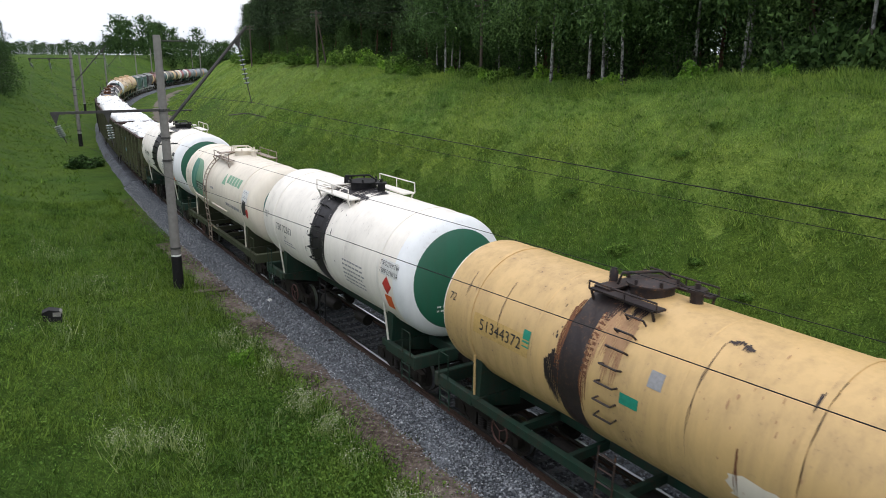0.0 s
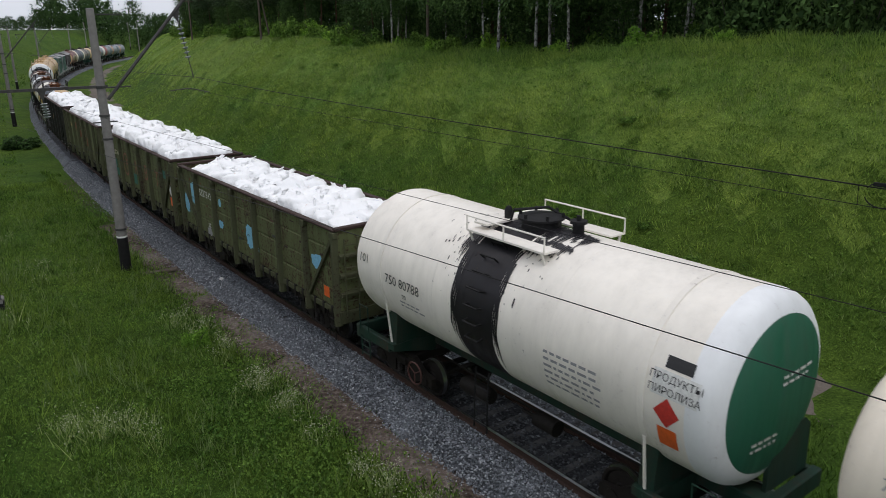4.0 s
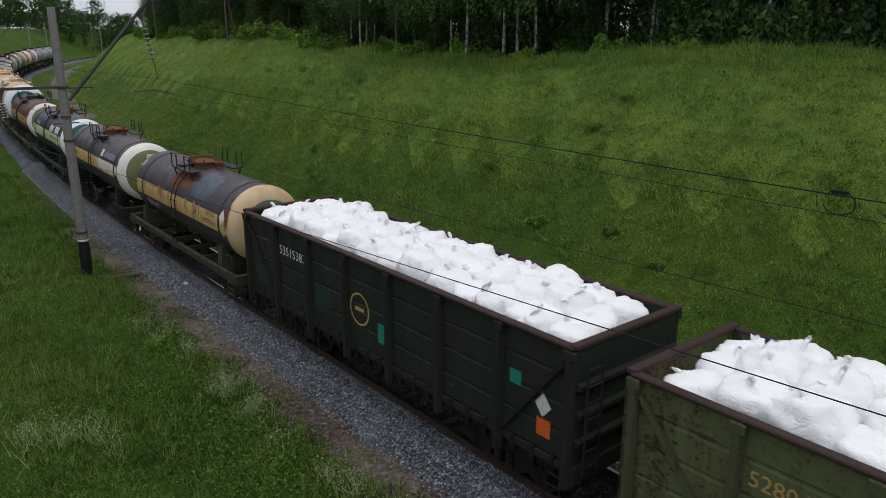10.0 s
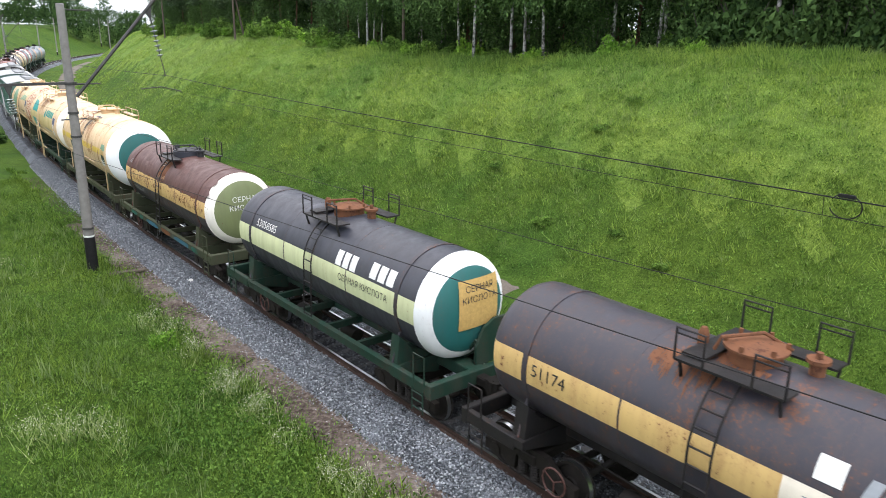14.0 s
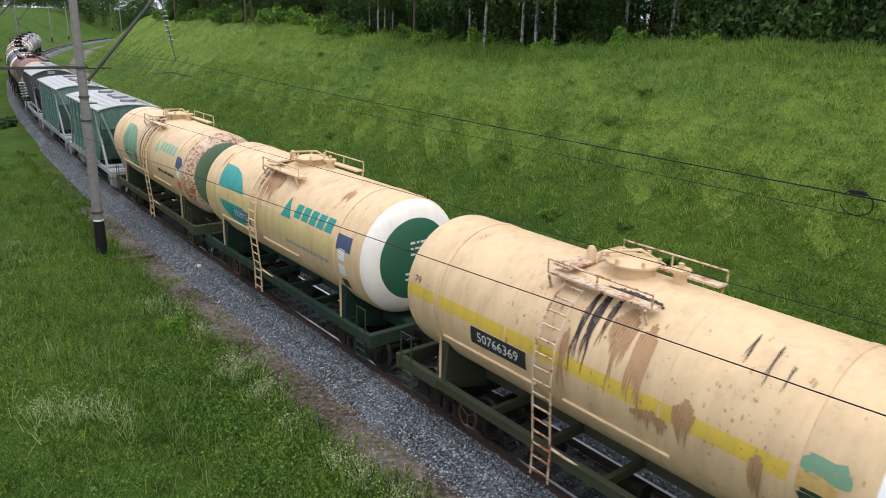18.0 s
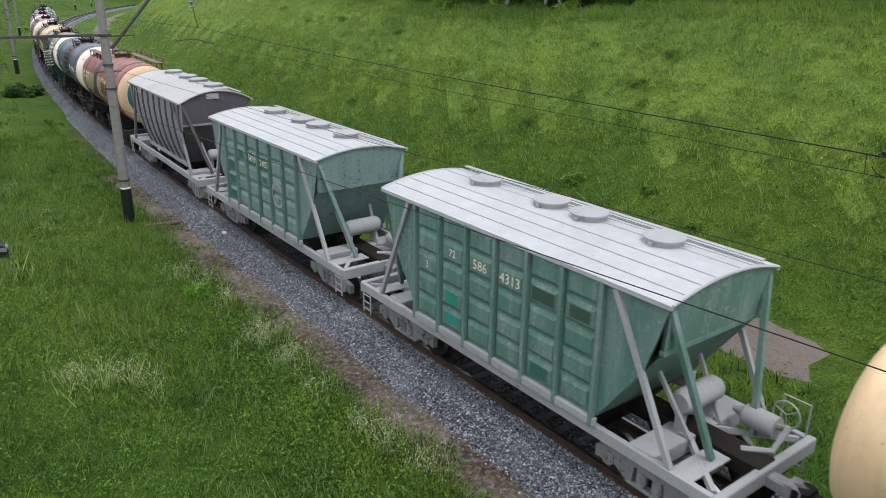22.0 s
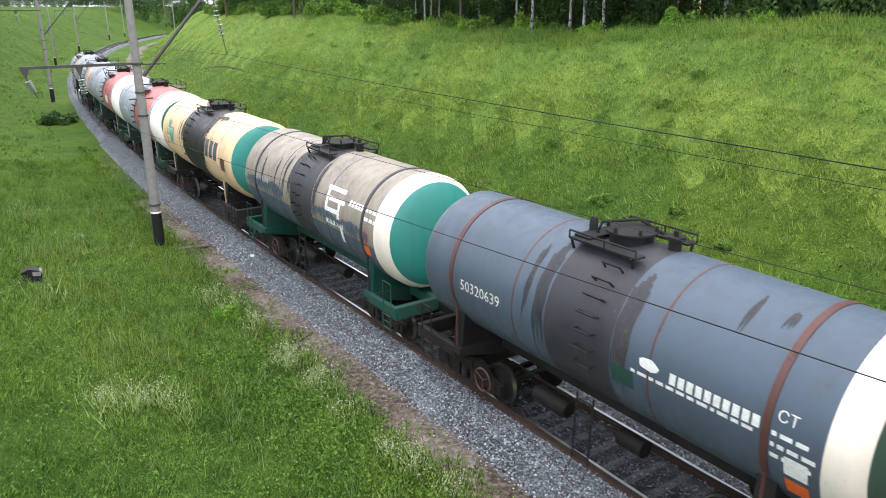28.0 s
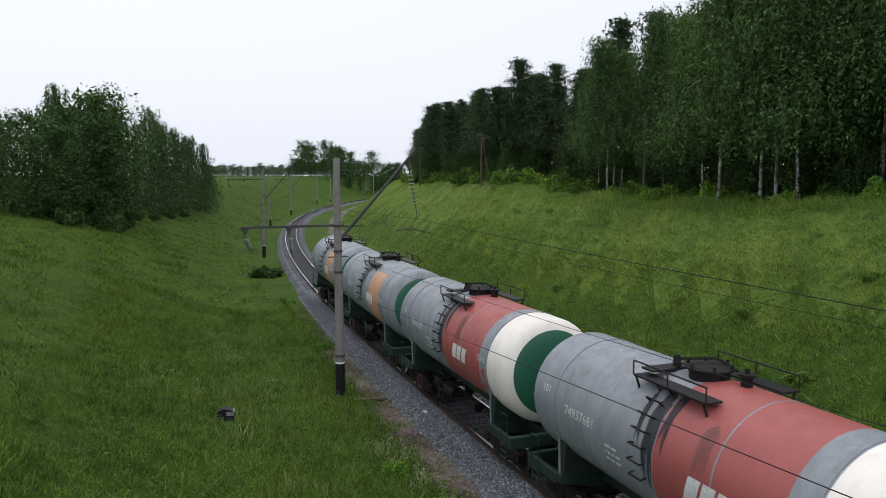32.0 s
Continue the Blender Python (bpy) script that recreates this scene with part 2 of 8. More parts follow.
# ---- the line: straight, then a long right-hand bend ----
START, HEADING = Vector((-0.918, 20.43)), 33.76
STEP = 1.0
S0, S1 = -420.0, 760.0


def heading(s):
    """Degrees to the left of straight ahead."""
    bend = 0.0973 * max(0.0, s - 2.6)
    return HEADING - min(bend, 62)


LINE = []
_p = START.copy()
for _i in range(int(S1 / STEP)):
    LINE.append(_p.copy())
    _h = radians(heading((_i + 0.5) * STEP))
    _p = _p + Vector((-math.sin(_h), math.cos(_h))) * STEP


def centre(s):
    if s < 0:
        h = radians(HEADING)
        return START + Vector((-math.sin(h), math.cos(h))) * s
    i = min(int(s / STEP), len(LINE) - 2)
    f = s / STEP - i
    return LINE[i] * (1 - f) + LINE[i + 1] * f


def spot(s, lat, z=0.0):
    """A place beside the line: lat metres to the left of it."""
    h, c = radians(heading(max(s, 0))), centre(s)
    return Vector((c.x - math.cos(h) * lat, c.y - math.sin(h) * lat, z))


def on_line(s, base=7.8):
    """The pose of a rigid wagon: its y axis points up the line."""
    a, b = centre(s - base / 2), centre(s + base / 2)
    d = b - a
    return pose((a.x + b.x) / 2, (a.y + b.y) / 2, 0, 0, 0, math.degrees(math.atan2(-d.x, d.y)))


_S = np.arange(S0, S1 - 1, 2.0)
_C = np.array([tuple(centre(s)) for s in _S])
_N = np.array([(-math.cos(radians(heading(max(s, 0)))), -math.sin(radians(heading(max(s, 0))))) for s in _S])


def along(x, y):
    """Station and left offset of places on the ground."""
    x, y = np.asarray(x, float).ravel(), np.asarray(y, float).ravel()
    s, lat = np.empty(len(x)), np.empty(len(x))
    for k in range(0, len(x), 4000):
        dx, dy = x[k:k + 4000, None] - _C[None, :, 0], y[k:k + 4000, None] - _C[None, :, 1]
        j = np.argmin(dx * dx + dy * dy, axis=1)
        r = np.arange(len(j))
        t = np.stack([_N[j, 1], -_N[j, 0]], 1)
        s[k:k + 4000] = _S[j] + dx[r, j] * t[:, 0] + dy[r, j] * t[:, 1]
        lat[k:k + 4000] = dx[r, j] * _N[j, 0] + dy[r, j] * _N[j, 1]
    return s, lat


def smooth_step(a, b, v):
    t = np.clip((v - a) / (b - a), 0, 1)
    return t * t * (3 - 2 * t)


def wave(x, y):
    """Gentle unevenness of the ground."""
    return 0.16 * np.sin(x * 0.31 + 1.3 * np.sin(y * 0.17)) * np.sin(y * 0.27 + 0.8) + 0.07 * np.sin(x * 0.93 + y * 0.4) * np.sin(y * 0.81 - x * 0.3 + 2)


def height(x, y):
    s, lat = along(x, y)
    x, y = np.asarray(x, float).ravel(), np.asarray(y, float).ravel()
    low = -0.62
    crest = np.interp(s, [-60, 2, 12, 18, 30, 50, 76, 119, 180], [8.4, 8.0, 7.38, 7.12, 6.98, 7.62, 8.25, 8.2, 8.4])
    r = -lat
    right = low + (crest - low) * np.interp(r, [9.0, 10.5, 13, 18, 21.5, 23.5, 26], [0, 0.06, 0.26, 0.68, 0.93, 1.0, 1.0]) + 0.012 * np.maximum(0, r - 26)
    top = 6.3 + 2.8 * smooth_step(80, 150, s)
    left = low + (top - low) * np.interp(lat, [6.5, 9, 14, 20, 26, 40], [0, 0.08, 0.4, 0.78, 0.98, 1.02]) + 0.004 * np.maximum(0, lat - 40)
    z = np.where(lat < 0, right, left)
    z = z + wave(x, y) * smooth_step(4, 9, np.abs(lat))
    return np.where(np.abs(lat) < 3.2, np.minimum(z, low), z)


def ground_z(x, y):
    return float(height([x], [y])[0])


def spread(a, b, fine_a, fine_b, fine, grow=1.18):
    """Grid lines: fine between fine_a and fine_b, ever wider outside."""
    out = list(np.arange(fine_a, fine_b, fine))
    step, v = fine, fine_a
    while v > a:
        step *= grow
        v -= step
        out.insert(0, v)
    step, v = fine, out[-1]
    while v < b:
        step *= grow
        v += step
        out.append(v)
    return np.array(out)


gx, gy = spread(-2600, 2600, -95, 45, 0.7), spread(-1500, 4200, 2, 150, 0.7)
GX, GY = np.meshgrid(gx, gy)
GZ = height(GX, GY).reshape(GX.shape)
nx, ny = len(gx), len(gy)
idx = np.arange(nx * ny).reshape(ny, nx)
quads = np.stack([idx[:-1, :-1], idx[:-1, 1:], idx[1:, 1:], idx[1:, :-1]], -1).reshape(-1, 4)
ground = new("ground", fast_mesh("ground", np.stack([GX, GY, GZ], -1).reshape(-1, 3), quads, [MEADOW, LOWER_BANK_MEADOW, UPPER_BANK_MEADOW], 4))
_, _lat = along(((GX[:-1, :-1] + GX[1:, 1:]) / 2).ravel(), ((GY[:-1, :-1] + GY[1:, 1:]) / 2).ravel())
# right bank: darker green ground out to about 15 m, paler beyond
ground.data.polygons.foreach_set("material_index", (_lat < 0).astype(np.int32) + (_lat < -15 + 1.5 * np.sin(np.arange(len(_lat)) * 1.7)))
ground.data.polygons.foreach_set("use_smooth", [True] * len(ground.data.polygons))
tagged(ground, "rolling green meadow with cutting banks beside the railway", "ground", kind="structure")


def ribbon(name, section, s0, s1, step, mats, label, category, ragged=0.0, seed=1, kind="structure"):
    """A strip that follows the line. section: (lat, z) from left to right."""
    rnd = random.Random(seed)
    sh, n = Shape(), len(section)
    stations = np.arange(s0, s1 + 0.01, step)
    for s in stations:
        sh.v += [tuple(spot(s, lat + (rnd.uniform(-ragged, ragged) if i in (0, n - 1) else 0), z)) for i, (lat, z) in enumerate(section)]
    for i in range(len(stations) - 1):
        for k in range(n - 1):
            sh.f.append((i * n + k, i * n + k + 1, (i + 1) * n + k + 1, (i + 1) * n + k))
            sh.m.append(0)
    return solid(name, sh, mats, label, category, kind=kind)


ribbon("ballast_bed", [(2.06, -0.72), (1.6, -0.25), (1.3, -0.19), (0.9, -0.19), (-0.9, -0.19), (-1.3, -0.19), (-1.65, -0.24), (-2.25, -0.72)], -60, 420, 1.5, BALLAST, "grey crushed stone ballast under the track", "ballast", 0.1)
# dark strip that stands in for the train's shade on the bed
ribbon("shaded_bed", [(0.71, -0.2), (0.69, -0.184), (-0.69, -0.184), (-0.71, -0.2)], -60, 420, 1.5, SHADED_BALLAST, "ballast between the rails, coloured dark for the train's shade", "ballast")
ribbon("dirt_strip", [(3.5, -0.66), (3.1, -0.575), (2.4, -0.565), (1.75, -0.6)], -60, 22, 0.6, DIRT, "bare brown earth strip with patchy grass beside the ballast", "dirt", 0.35, 3)
ribbon("gravel_path", [(-6.2, -0.66), (-6.7, -0.57), (-8.5, -0.55), (-9.2, -0.6)], -60, 420, 0.8, SAND, "worn gravel path between the track and the grassy bank", "path", 0.25, 5)


def rail(lat):
    """One rail: foot and web rusty, head polished."""
    prof = [(-0.075, -0.18), (-0.075, -0.165), (-0.01, -0.14), (-0.01, -0.045), (-0.037, -0.035), (-0.037, 0.0), (0.037, 0.0), (0.037, -0.035), (0.01, -0.045), (0.01, -0.14), (0.075, -0.165), (0.075, -0.18)]
    sh = Shape()
    st = np.arange(-60, 421, 3.0)
    for s in st:
        sh.v += [tuple(spot(s, lat + a, z)) for a, z in prof]
    n = len(prof)
    for i in range(len(st) - 1):
        for k in range(n):
            sh.f.append((i * n + k, i * n + (k + 1) % n, (i + 1) * n + (k + 1) % n, (i + 1) * n + k))
            sh.m.append(1 if k == 5 else 0)
    return solid("rail", sh, [RAIL, SHINE], "rusty steel rail with a polished running surface", "rail", "rails of the track", kind="structure")


rail(0.795), rail(-0.795)


# ---- paints of the rolling stock ----
RUST = (0.16, 0.06, 0.025)
P = {
    "grimy": paint("grimy_weld", (0.2, 0.17, 0.14), amount=0.5, dirt=0.5),
    "rusty": paint("rust_stain", (0.17, 0.07, 0.033), (0.08, 0.035, 0.022), amount=0.7, dirt=0.4, rough=0.75, shine=0.18),
    "tarred": paint("brown_black_oil_stain", (0.026, 0.019, 0.02), (0.14, 0.07, 0.04), amount=0.5, dirt=0.4, rough=0.4, shine=0.25),
    "sooty": paint("dark_grey_spill", (0.028, 0.029, 0.036), (0.08, 0.06, 0.05), amount=0.35, dirt=0.5, rough=0.45, shine=0.25),
    "rustcream": paint("rust_eaten_cream_paint", (0.62, 0.5, 0.36), (0.3, 0.1, 0.04), amount=0.95, dirt=0.3),
    "white": paint("white_tank_paint", (0.86, 0.81, 0.73), amount=0.05, dirt=0.16),
    "snow": paint("bright_white_paint", (0.84, 0.85, 0.86), amount=0.04, dirt=0.12),
    "cream": paint("cream_tank_paint", (0.66, 0.47, 0.27), RUST, amount=0.2, dirt=0.3),
    "pale": paint("pale_cream_paint", (0.78, 0.705, 0.59), RUST, amount=0.05, dirt=0.14),
    "yellow": paint("ochre_yellow_paint", (0.6, 0.4, 0.17), (0.1, 0.06, 0.05), amount=0.22, dirt=0.35),
    "band": paint("yellow_band_paint", (0.62, 0.42, 0.16), RUST, amount=0.5, dirt=0.45, grime=(0.3, 0.13, 0.05)),
    "stripe": paint("yellow_stripe_paint", (0.66, 0.46, 0.06), RUST, amount=0.25, dirt=0.35, grime=(0.3, 0.2, 0.1)),
    "lime": paint("pale_lime_band_paint", (0.6, 0.63, 0.36), RUST, amount=0.1, dirt=0.3),
    "acid": paint("black_acid_tank_paint", (0.034, 0.032, 0.042), (0.12, 0.05, 0.028), amount=0.55, dirt=0.4, rough=0.42, shine=0.35, grime=(0.11, 0.08, 0.065)),
    "acid_blue": paint("blue_black_tank_paint", (0.03, 0.032, 0.044), (0.09, 0.06, 0.05), amount=0.12, dirt=0.25, rough=0.4, shine=0.4),
    "bitumen": paint("black_oil_crust", (0.009, 0.008, 0.011), (0.04, 0.022, 0.015), amount=0.3, dirt=0.1, rough=0.4, shine=0.3),
    "maroon": paint("rusty_maroon_paint", (0.082, 0.03, 0.024), (0.05, 0.022, 0.018), amount=0.6, dirt=0.45, shine=0.35),
    "brick": paint("faded_red_brown_paint", (0.24, 0.085, 0.075), (0.1, 0.04, 0.03), amount=0.6, dirt=0.6, shine=0.25),
    "fawn": paint("stained_yellow_grey_paint", (0.38, 0.31, 0.18), (0.09, 0.05, 0.03), amount=0.8, dirt=0.55),
    "worn_maroon": paint("worn_maroon_paint", (0.1, 0.042, 0.035), (0.07, 0.03, 0.025), amount=0.6, dirt=0.5, shine=0.3),
    "slate": paint("blue_grey_tank_paint", (0.066, 0.09, 0.122), (0.05, 0.045, 0.045), amount=0.25, dirt=0.35, rough=0.4, shine=0.25),
    "stone": paint("dirty_grey_beige_paint", (0.235, 0.2, 0.155), (0.075, 0.08, 0.09), amount=0.5, dirt=0.5),
    "red": paint("dull_red_paint", (0.36, 0.085, 0.075), (0.25, 0.06, 0.05), amount=0.1, dirt=0.25, grime=(0.14, 0.1, 0.1)),
    "silver": paint("grey_tank_paint", (0.25, 0.275, 0.3), (0.14, 0.13, 0.13), amount=0.3, dirt=0.5),
    "orange": paint("faded_orange_paint", (0.55, 0.3, 0.16), (0.4, 0.2, 0.1), amount=0.2, dirt=0.3),
    "green": paint("dark_green_paint", (0.015, 0.115, 0.065), amount=0.08, dirt=0.25, rough=0.4),
    "end_green": paint("sooty_green_end_paint", (0.03, 0.07, 0.048), amount=0.2, dirt=0.4, rough=0.45),
    "teal": paint("teal_green_paint", (0.02, 0.2, 0.17), amount=0.12, dirt=0.3, rough=0.4),
    "turquoise": paint("turquoise_paint", (0.01, 0.27, 0.25), amount=0.05, dirt=0.15),
    "leaf": paint("faded_leaf_green_paint", (0.16, 0.3, 0.19), amount=0.05, dirt=0.2),
    "deep_teal": paint("deep_teal_end_paint", (0.015, 0.12, 0.115), amount=0.1, dirt=0.3, rough=0.4),
    "rust_wash": paint("thin_rust_wash", (0.4, 0.23, 0.11), (0.24, 0.11, 0.05), amount=0.6, dirt=0.3, rough=0.6),
    "walk_rust": paint("rust_streaked_pale_steel", (0.36, 0.3, 0.24), (0.12, 0.06, 0.04), amount=0.8, dirt=0.4, shine=0.2),
    "seaweed": paint("sea_green_emblem_paint", (0.05, 0.2, 0.15), amount=0.05, dirt=0.2),
    "lime_cream": paint("dull_yellow_band_paint", (0.58, 0.45, 0.2), RUST, amount=0.15, dirt=0.3),
    "olive_green": paint("grey_green_end_paint", (0.085, 0.15, 0.08), amount=0.2, dirt=0.3),
    "frame_teal": paint("teal_underframe_paint", (0.008, 0.066, 0.05), (0.05, 0.03, 0.02), amount=0.5, dirt=0.5, shine=0.18),
    "olive": paint("olive_end_paint", (0.17, 0.2, 0.085), amount=0.15, dirt=0.3),
    "frame_green": paint("green_underframe_paint", (0.012, 0.038, 0.026), (0.05, 0.035, 0.025), amount=0.55, dirt=0.6, shine=0.18),
    "frame_olive": paint("olive_underframe_paint", (0.046, 0.054, 0.03), (0.07, 0.045, 0.03), amount=0.5, dirt=0.5, shine=0.18),
    "frame_brown": paint("brown_underframe_paint", (0.1, 0.06, 0.045), (0.05, 0.03, 0.02), amount=0.5, dirt=0.5),
    "frame_black": paint("sooty_underframe_paint", (0.014, 0.013, 0.014), (0.045, 0.028, 0.022), amount=0.5, dirt=0.35, shine=0.18),
    "gondola": paint("worn_green_wagon_paint", (0.108, 0.128, 0.056), (0.05, 0.028, 0.018), amount=0.8, dirt=0.75, rough=0.65, shine=0.15, grime=(0.06, 0.042, 0.028)),
    "gondola_post": paint("dark_olive_post_paint", (0.075, 0.082, 0.042), (0.035, 0.02, 0.014), amount=0.6, dirt=0.5, rough=0.65, shine=0.15),
    "gondola_dark_post": paint("sooty_post_paint", (0.018, 0.02, 0.016), (0.03, 0.018, 0.014), amount=0.5, dirt=0.5, rough=0.65, shine=0.15),
    "gondola_dark": paint("sooty_dark_green_wagon_paint", (0.018, 0.026, 0.02), (0.04, 0.026, 0.02), amount=0.6, dirt=0.5, rough=0.6, shine=0.18, grime=(0.012, 0.012, 0.012)),
    "gondola_inside": paint("rusty_wagon_inside", (0.045, 0.026, 0.022), (0.03, 0.02, 0.016), amount=0.5, dirt=0.4, rough=0.7, shine=0.18),
    "hopper": paint("dusty_green_hopper_paint", (0.085, 0.18, 0.14), (0.24, 0.27, 0.265), amount=0.55, dirt=0.75, rough=0.65, grime=(0.28, 0.31, 0.31), shine=0.18),
    "hopper_pale": paint("cement_coated_green_paint", (0.185, 0.255, 0.245), (0.06, 0.14, 0.11), amount=0.65, dirt=0.55, rough=0.7, grime=(0.13, 0.19, 0.175), shine=0.18),
    "hopper_grey": paint("cement_grey_hopper_paint", (0.25, 0.245, 0.265), (0.17, 0.14, 0.15), amount=0.6, dirt=0.6, rough=0.7, grime=(0.15, 0.13, 0.14), shine=0.18),
    "dust": paint("cement_dust_coat", (0.33, 0.335, 0.34), (0.17, 0.17, 0.17), amount=0.4, dirt=0.4, rough=0.85, grime=(0.25, 0.25, 0.25), shine=0.18),
    "dusty_gear": paint("dust_over_grease", (0.24, 0.237, 0.24), (0.06, 0.055, 0.052), amount=0.6, dirt=0.5, rough=0.85, grime=(0.05, 0.046, 0.045), shine=0.15),
    "clean_green": paint("wiped_green_paint", (0.03, 0.125, 0.092), (0.1, 0.16, 0.14), amount=0.3, dirt=0.3, rough=0.6, shine=0.18),
    "hopper_end": paint("soiled_grey_end_paint", (0.1, 0.09, 0.098), (0.05, 0.042, 0.045), amount=0.5, dirt=0.6, rough=0.8, shine=0.15),
    "roof": paint("dusty_grey_roof_paint", (0.35, 0.36, 0.37), (0.22, 0.27, 0.27), amount=0.35, dirt=0.5, rough=0.6, grime=(0.55, 0.55, 0.55)),
    "roof_white": paint("cement_white_roof_coat", (0.36, 0.357, 0.355), (0.25, 0.245, 0.245), amount=0.4, dirt=0.4, rough=0.8, grime=(0.5, 0.5, 0.49), shine=0.18),
}


def flat(name, colour, rough=0.6):
    m, n, l, b = material(name, rough)
    f = noise_tex(n, l, 14, 5, 0.7)
    l.new(ramp(n, l, f, [(0.35, tuple(0.75 * v for v in colour)), (0.65, colour)]), b.inputs["Base Color"])
    return m


INK = {
    "white": flat("white_lettering", (0.75, 0.75, 0.72)),
    "black": flat("black_lettering", (0.02, 0.02, 0.022)),
    "teal": flat("teal_lettering", (0.01, 0.27, 0.23)),
    "sage": flat("faded_sage_lettering", (0.25, 0.45, 0.3)),
    "orange": flat("orange_placard", (0.75, 0.13, 0.02)),
    "red": flat("red_sign", (0.55, 0.04, 0.03)),
    "ochre": flat("ochre_sign_board", (0.55, 0.36, 0.12)),
    "blue": flat("light_blue_paint_patch", (0.22, 0.5, 0.68)),
    "navy": flat("dark_blue_paint_patch", (0.05, 0.075, 0.16)),
    "jade": flat("jade_green_paint_patch", (0.01, 0.25, 0.16)),
    "orange_chalk": flat("faded_orange_red_paint", (0.2, 0.055, 0.03)),
    "dull_blue": flat("dull_blue_repaint", (0.03, 0.13, 0.2)),
    "jade_dull": flat("dull_jade_repaint", (0.012, 0.12, 0.09)),
    "grey": flat("grey_lettering", (0.3, 0.3, 0.31)),
}
BAG = None


# ---- writing ----
_letters = {}


def letters(text, size):
    """Vertices (x, y) and faces of a line of built-in letters, centred."""
    if (text, size) not in _letters:
        cu = bpy.data.curves.new("lettering", "FONT")
        cu.body, cu.size, cu.align_x, cu.align_y, cu.resolution_u = text, size, "CENTER", "CENTER", 2
        ob = bpy.data.objects.new("lettering", cu)
        scene.collection.objects.link(ob)
        bpy.context.view_layer.update()
        me = bpy.data.meshes.new_from_object(ob.evaluated_get(bpy.context.evaluated_depsgraph_get()))
        _letters[text, size] = ([(v.co.x, v.co.y) for v in me.vertices], [tuple(p.vertices) for p in me.polygons])
        bpy.data.objects.remove(ob)
        bpy.data.curves.remove(cu)
        bpy.data.meshes.remove(me)
    return _letters[text, size]


def patch(outline, div=6):
    """A filled outline cut into narrow strips across y, so that it can bend round a shell."""
    bm = bmesh.new()
    bm.faces.new([bm.verts.new((x, y, 0)) for x, y in outline])
    lo, hi = min(y for x, y in outline), max(y for x, y in outline)
    for k in range(1, div):
        geom = bm.verts[:] + bm.edges[:] + bm.faces[:]
        bmesh.ops.bisect_plane(bm, geom=geom, plane_co=(0, lo + (hi - lo) * k / div, 0), plane_no=(0, 1, 0))
    bmesh.ops.triangulate(bm, faces=bm.faces[:])
    bm.verts.index_update()
    out = [(v.co.x, v.co.y) for v in bm.verts], [tuple(v.index for v in f.verts) for f in bm.faces]
    bm.free()
    return out


def rect(w, h):
    return patch([(-w / 2, -h / 2), (w / 2, -h / 2), (w / 2, h / 2), (-w / 2, h / 2)], max(1, int(h / 0.12)))


def blob(w, h, seed, n=26):
    """A ragged, roughly square patch of paint."""
    rnd = random.Random(seed)
    pts, drift = [], 1.0
    for k in range(n):
        a = 2 * math.pi * k / n
        drift = 0.6 * drift + 0.4 * rnd.uniform(0.65, 1.2)
        c, d = math.cos(a), math.sin(a)
        f = drift * rnd.uniform(0.88, 1.1)
        pts.append((w / 2 * math.copysign(abs(c) ** 0.65, c) * f, h / 2 * math.copysign(abs(d) ** 0.65, d) * f))
    return patch(pts, max(1, int(h / 0.12)))


def cut(drawn, step, both=False):
    """Slices a flat drawing into strips, so that it can follow a curve."""
    bm = bmesh.new()
    vs = [bm.verts.new((a, b, 0)) for a, b in drawn[0]]
    for f in drawn[1]:
        if len({drawn[0][i] for i in f}) > 2:
            try:
                bm.faces.new([vs[i] for i in f])
            except ValueError:
                pass
    for axis in (1, 0) if both else (1,):
        span = [v.co[axis] for v in bm.verts]
        lo, hi = min(span), max(span)
        n = int((hi - lo) / step)
        for k in range(1, n + 1):
            p, d = [0, 0, 0], [0, 0, 0]
            p[axis], d[axis] = lo + (hi - lo) * k / (n + 1), 1
            bmesh.ops.bisect_plane(bm, geom=bm.verts[:] + bm.edges[:] + bm.faces[:], plane_co=p, plane_no=d)
    bm.verts.index_update()
    out = [(v.co.x, v.co.y) for v in bm.verts], [tuple(v.index for v in f.verts) for f in bm.faces]
    bm.free()
    return out


def on_shell(drawn, y, angle, r, z, side=-1, lift=0.008):
    """Wraps a drawing round a tank: angle is in degrees from the top."""
    vs, fs = cut(drawn, 0.11)
    out = []
    for a, b in vs:
        t = radians(angle) - b / r
        out.append((side * (r + lift) * math.sin(t), y + side * a, z + (r + lift) * math.cos(t)))
    return out, fs


def on_side(drawn, y, z, x):
    vs, fs = drawn
    s = -1 if x < 0 else 1
    return [(x + s * 0.006, y + s * a, z + b) for a, b in vs], fs


def on_end(drawn, x, z, y):
    vs, fs = drawn
    return [(x + a, y(math.hypot(x + a, z + b)) - 0.008, z + b) for a, b in vs], fs


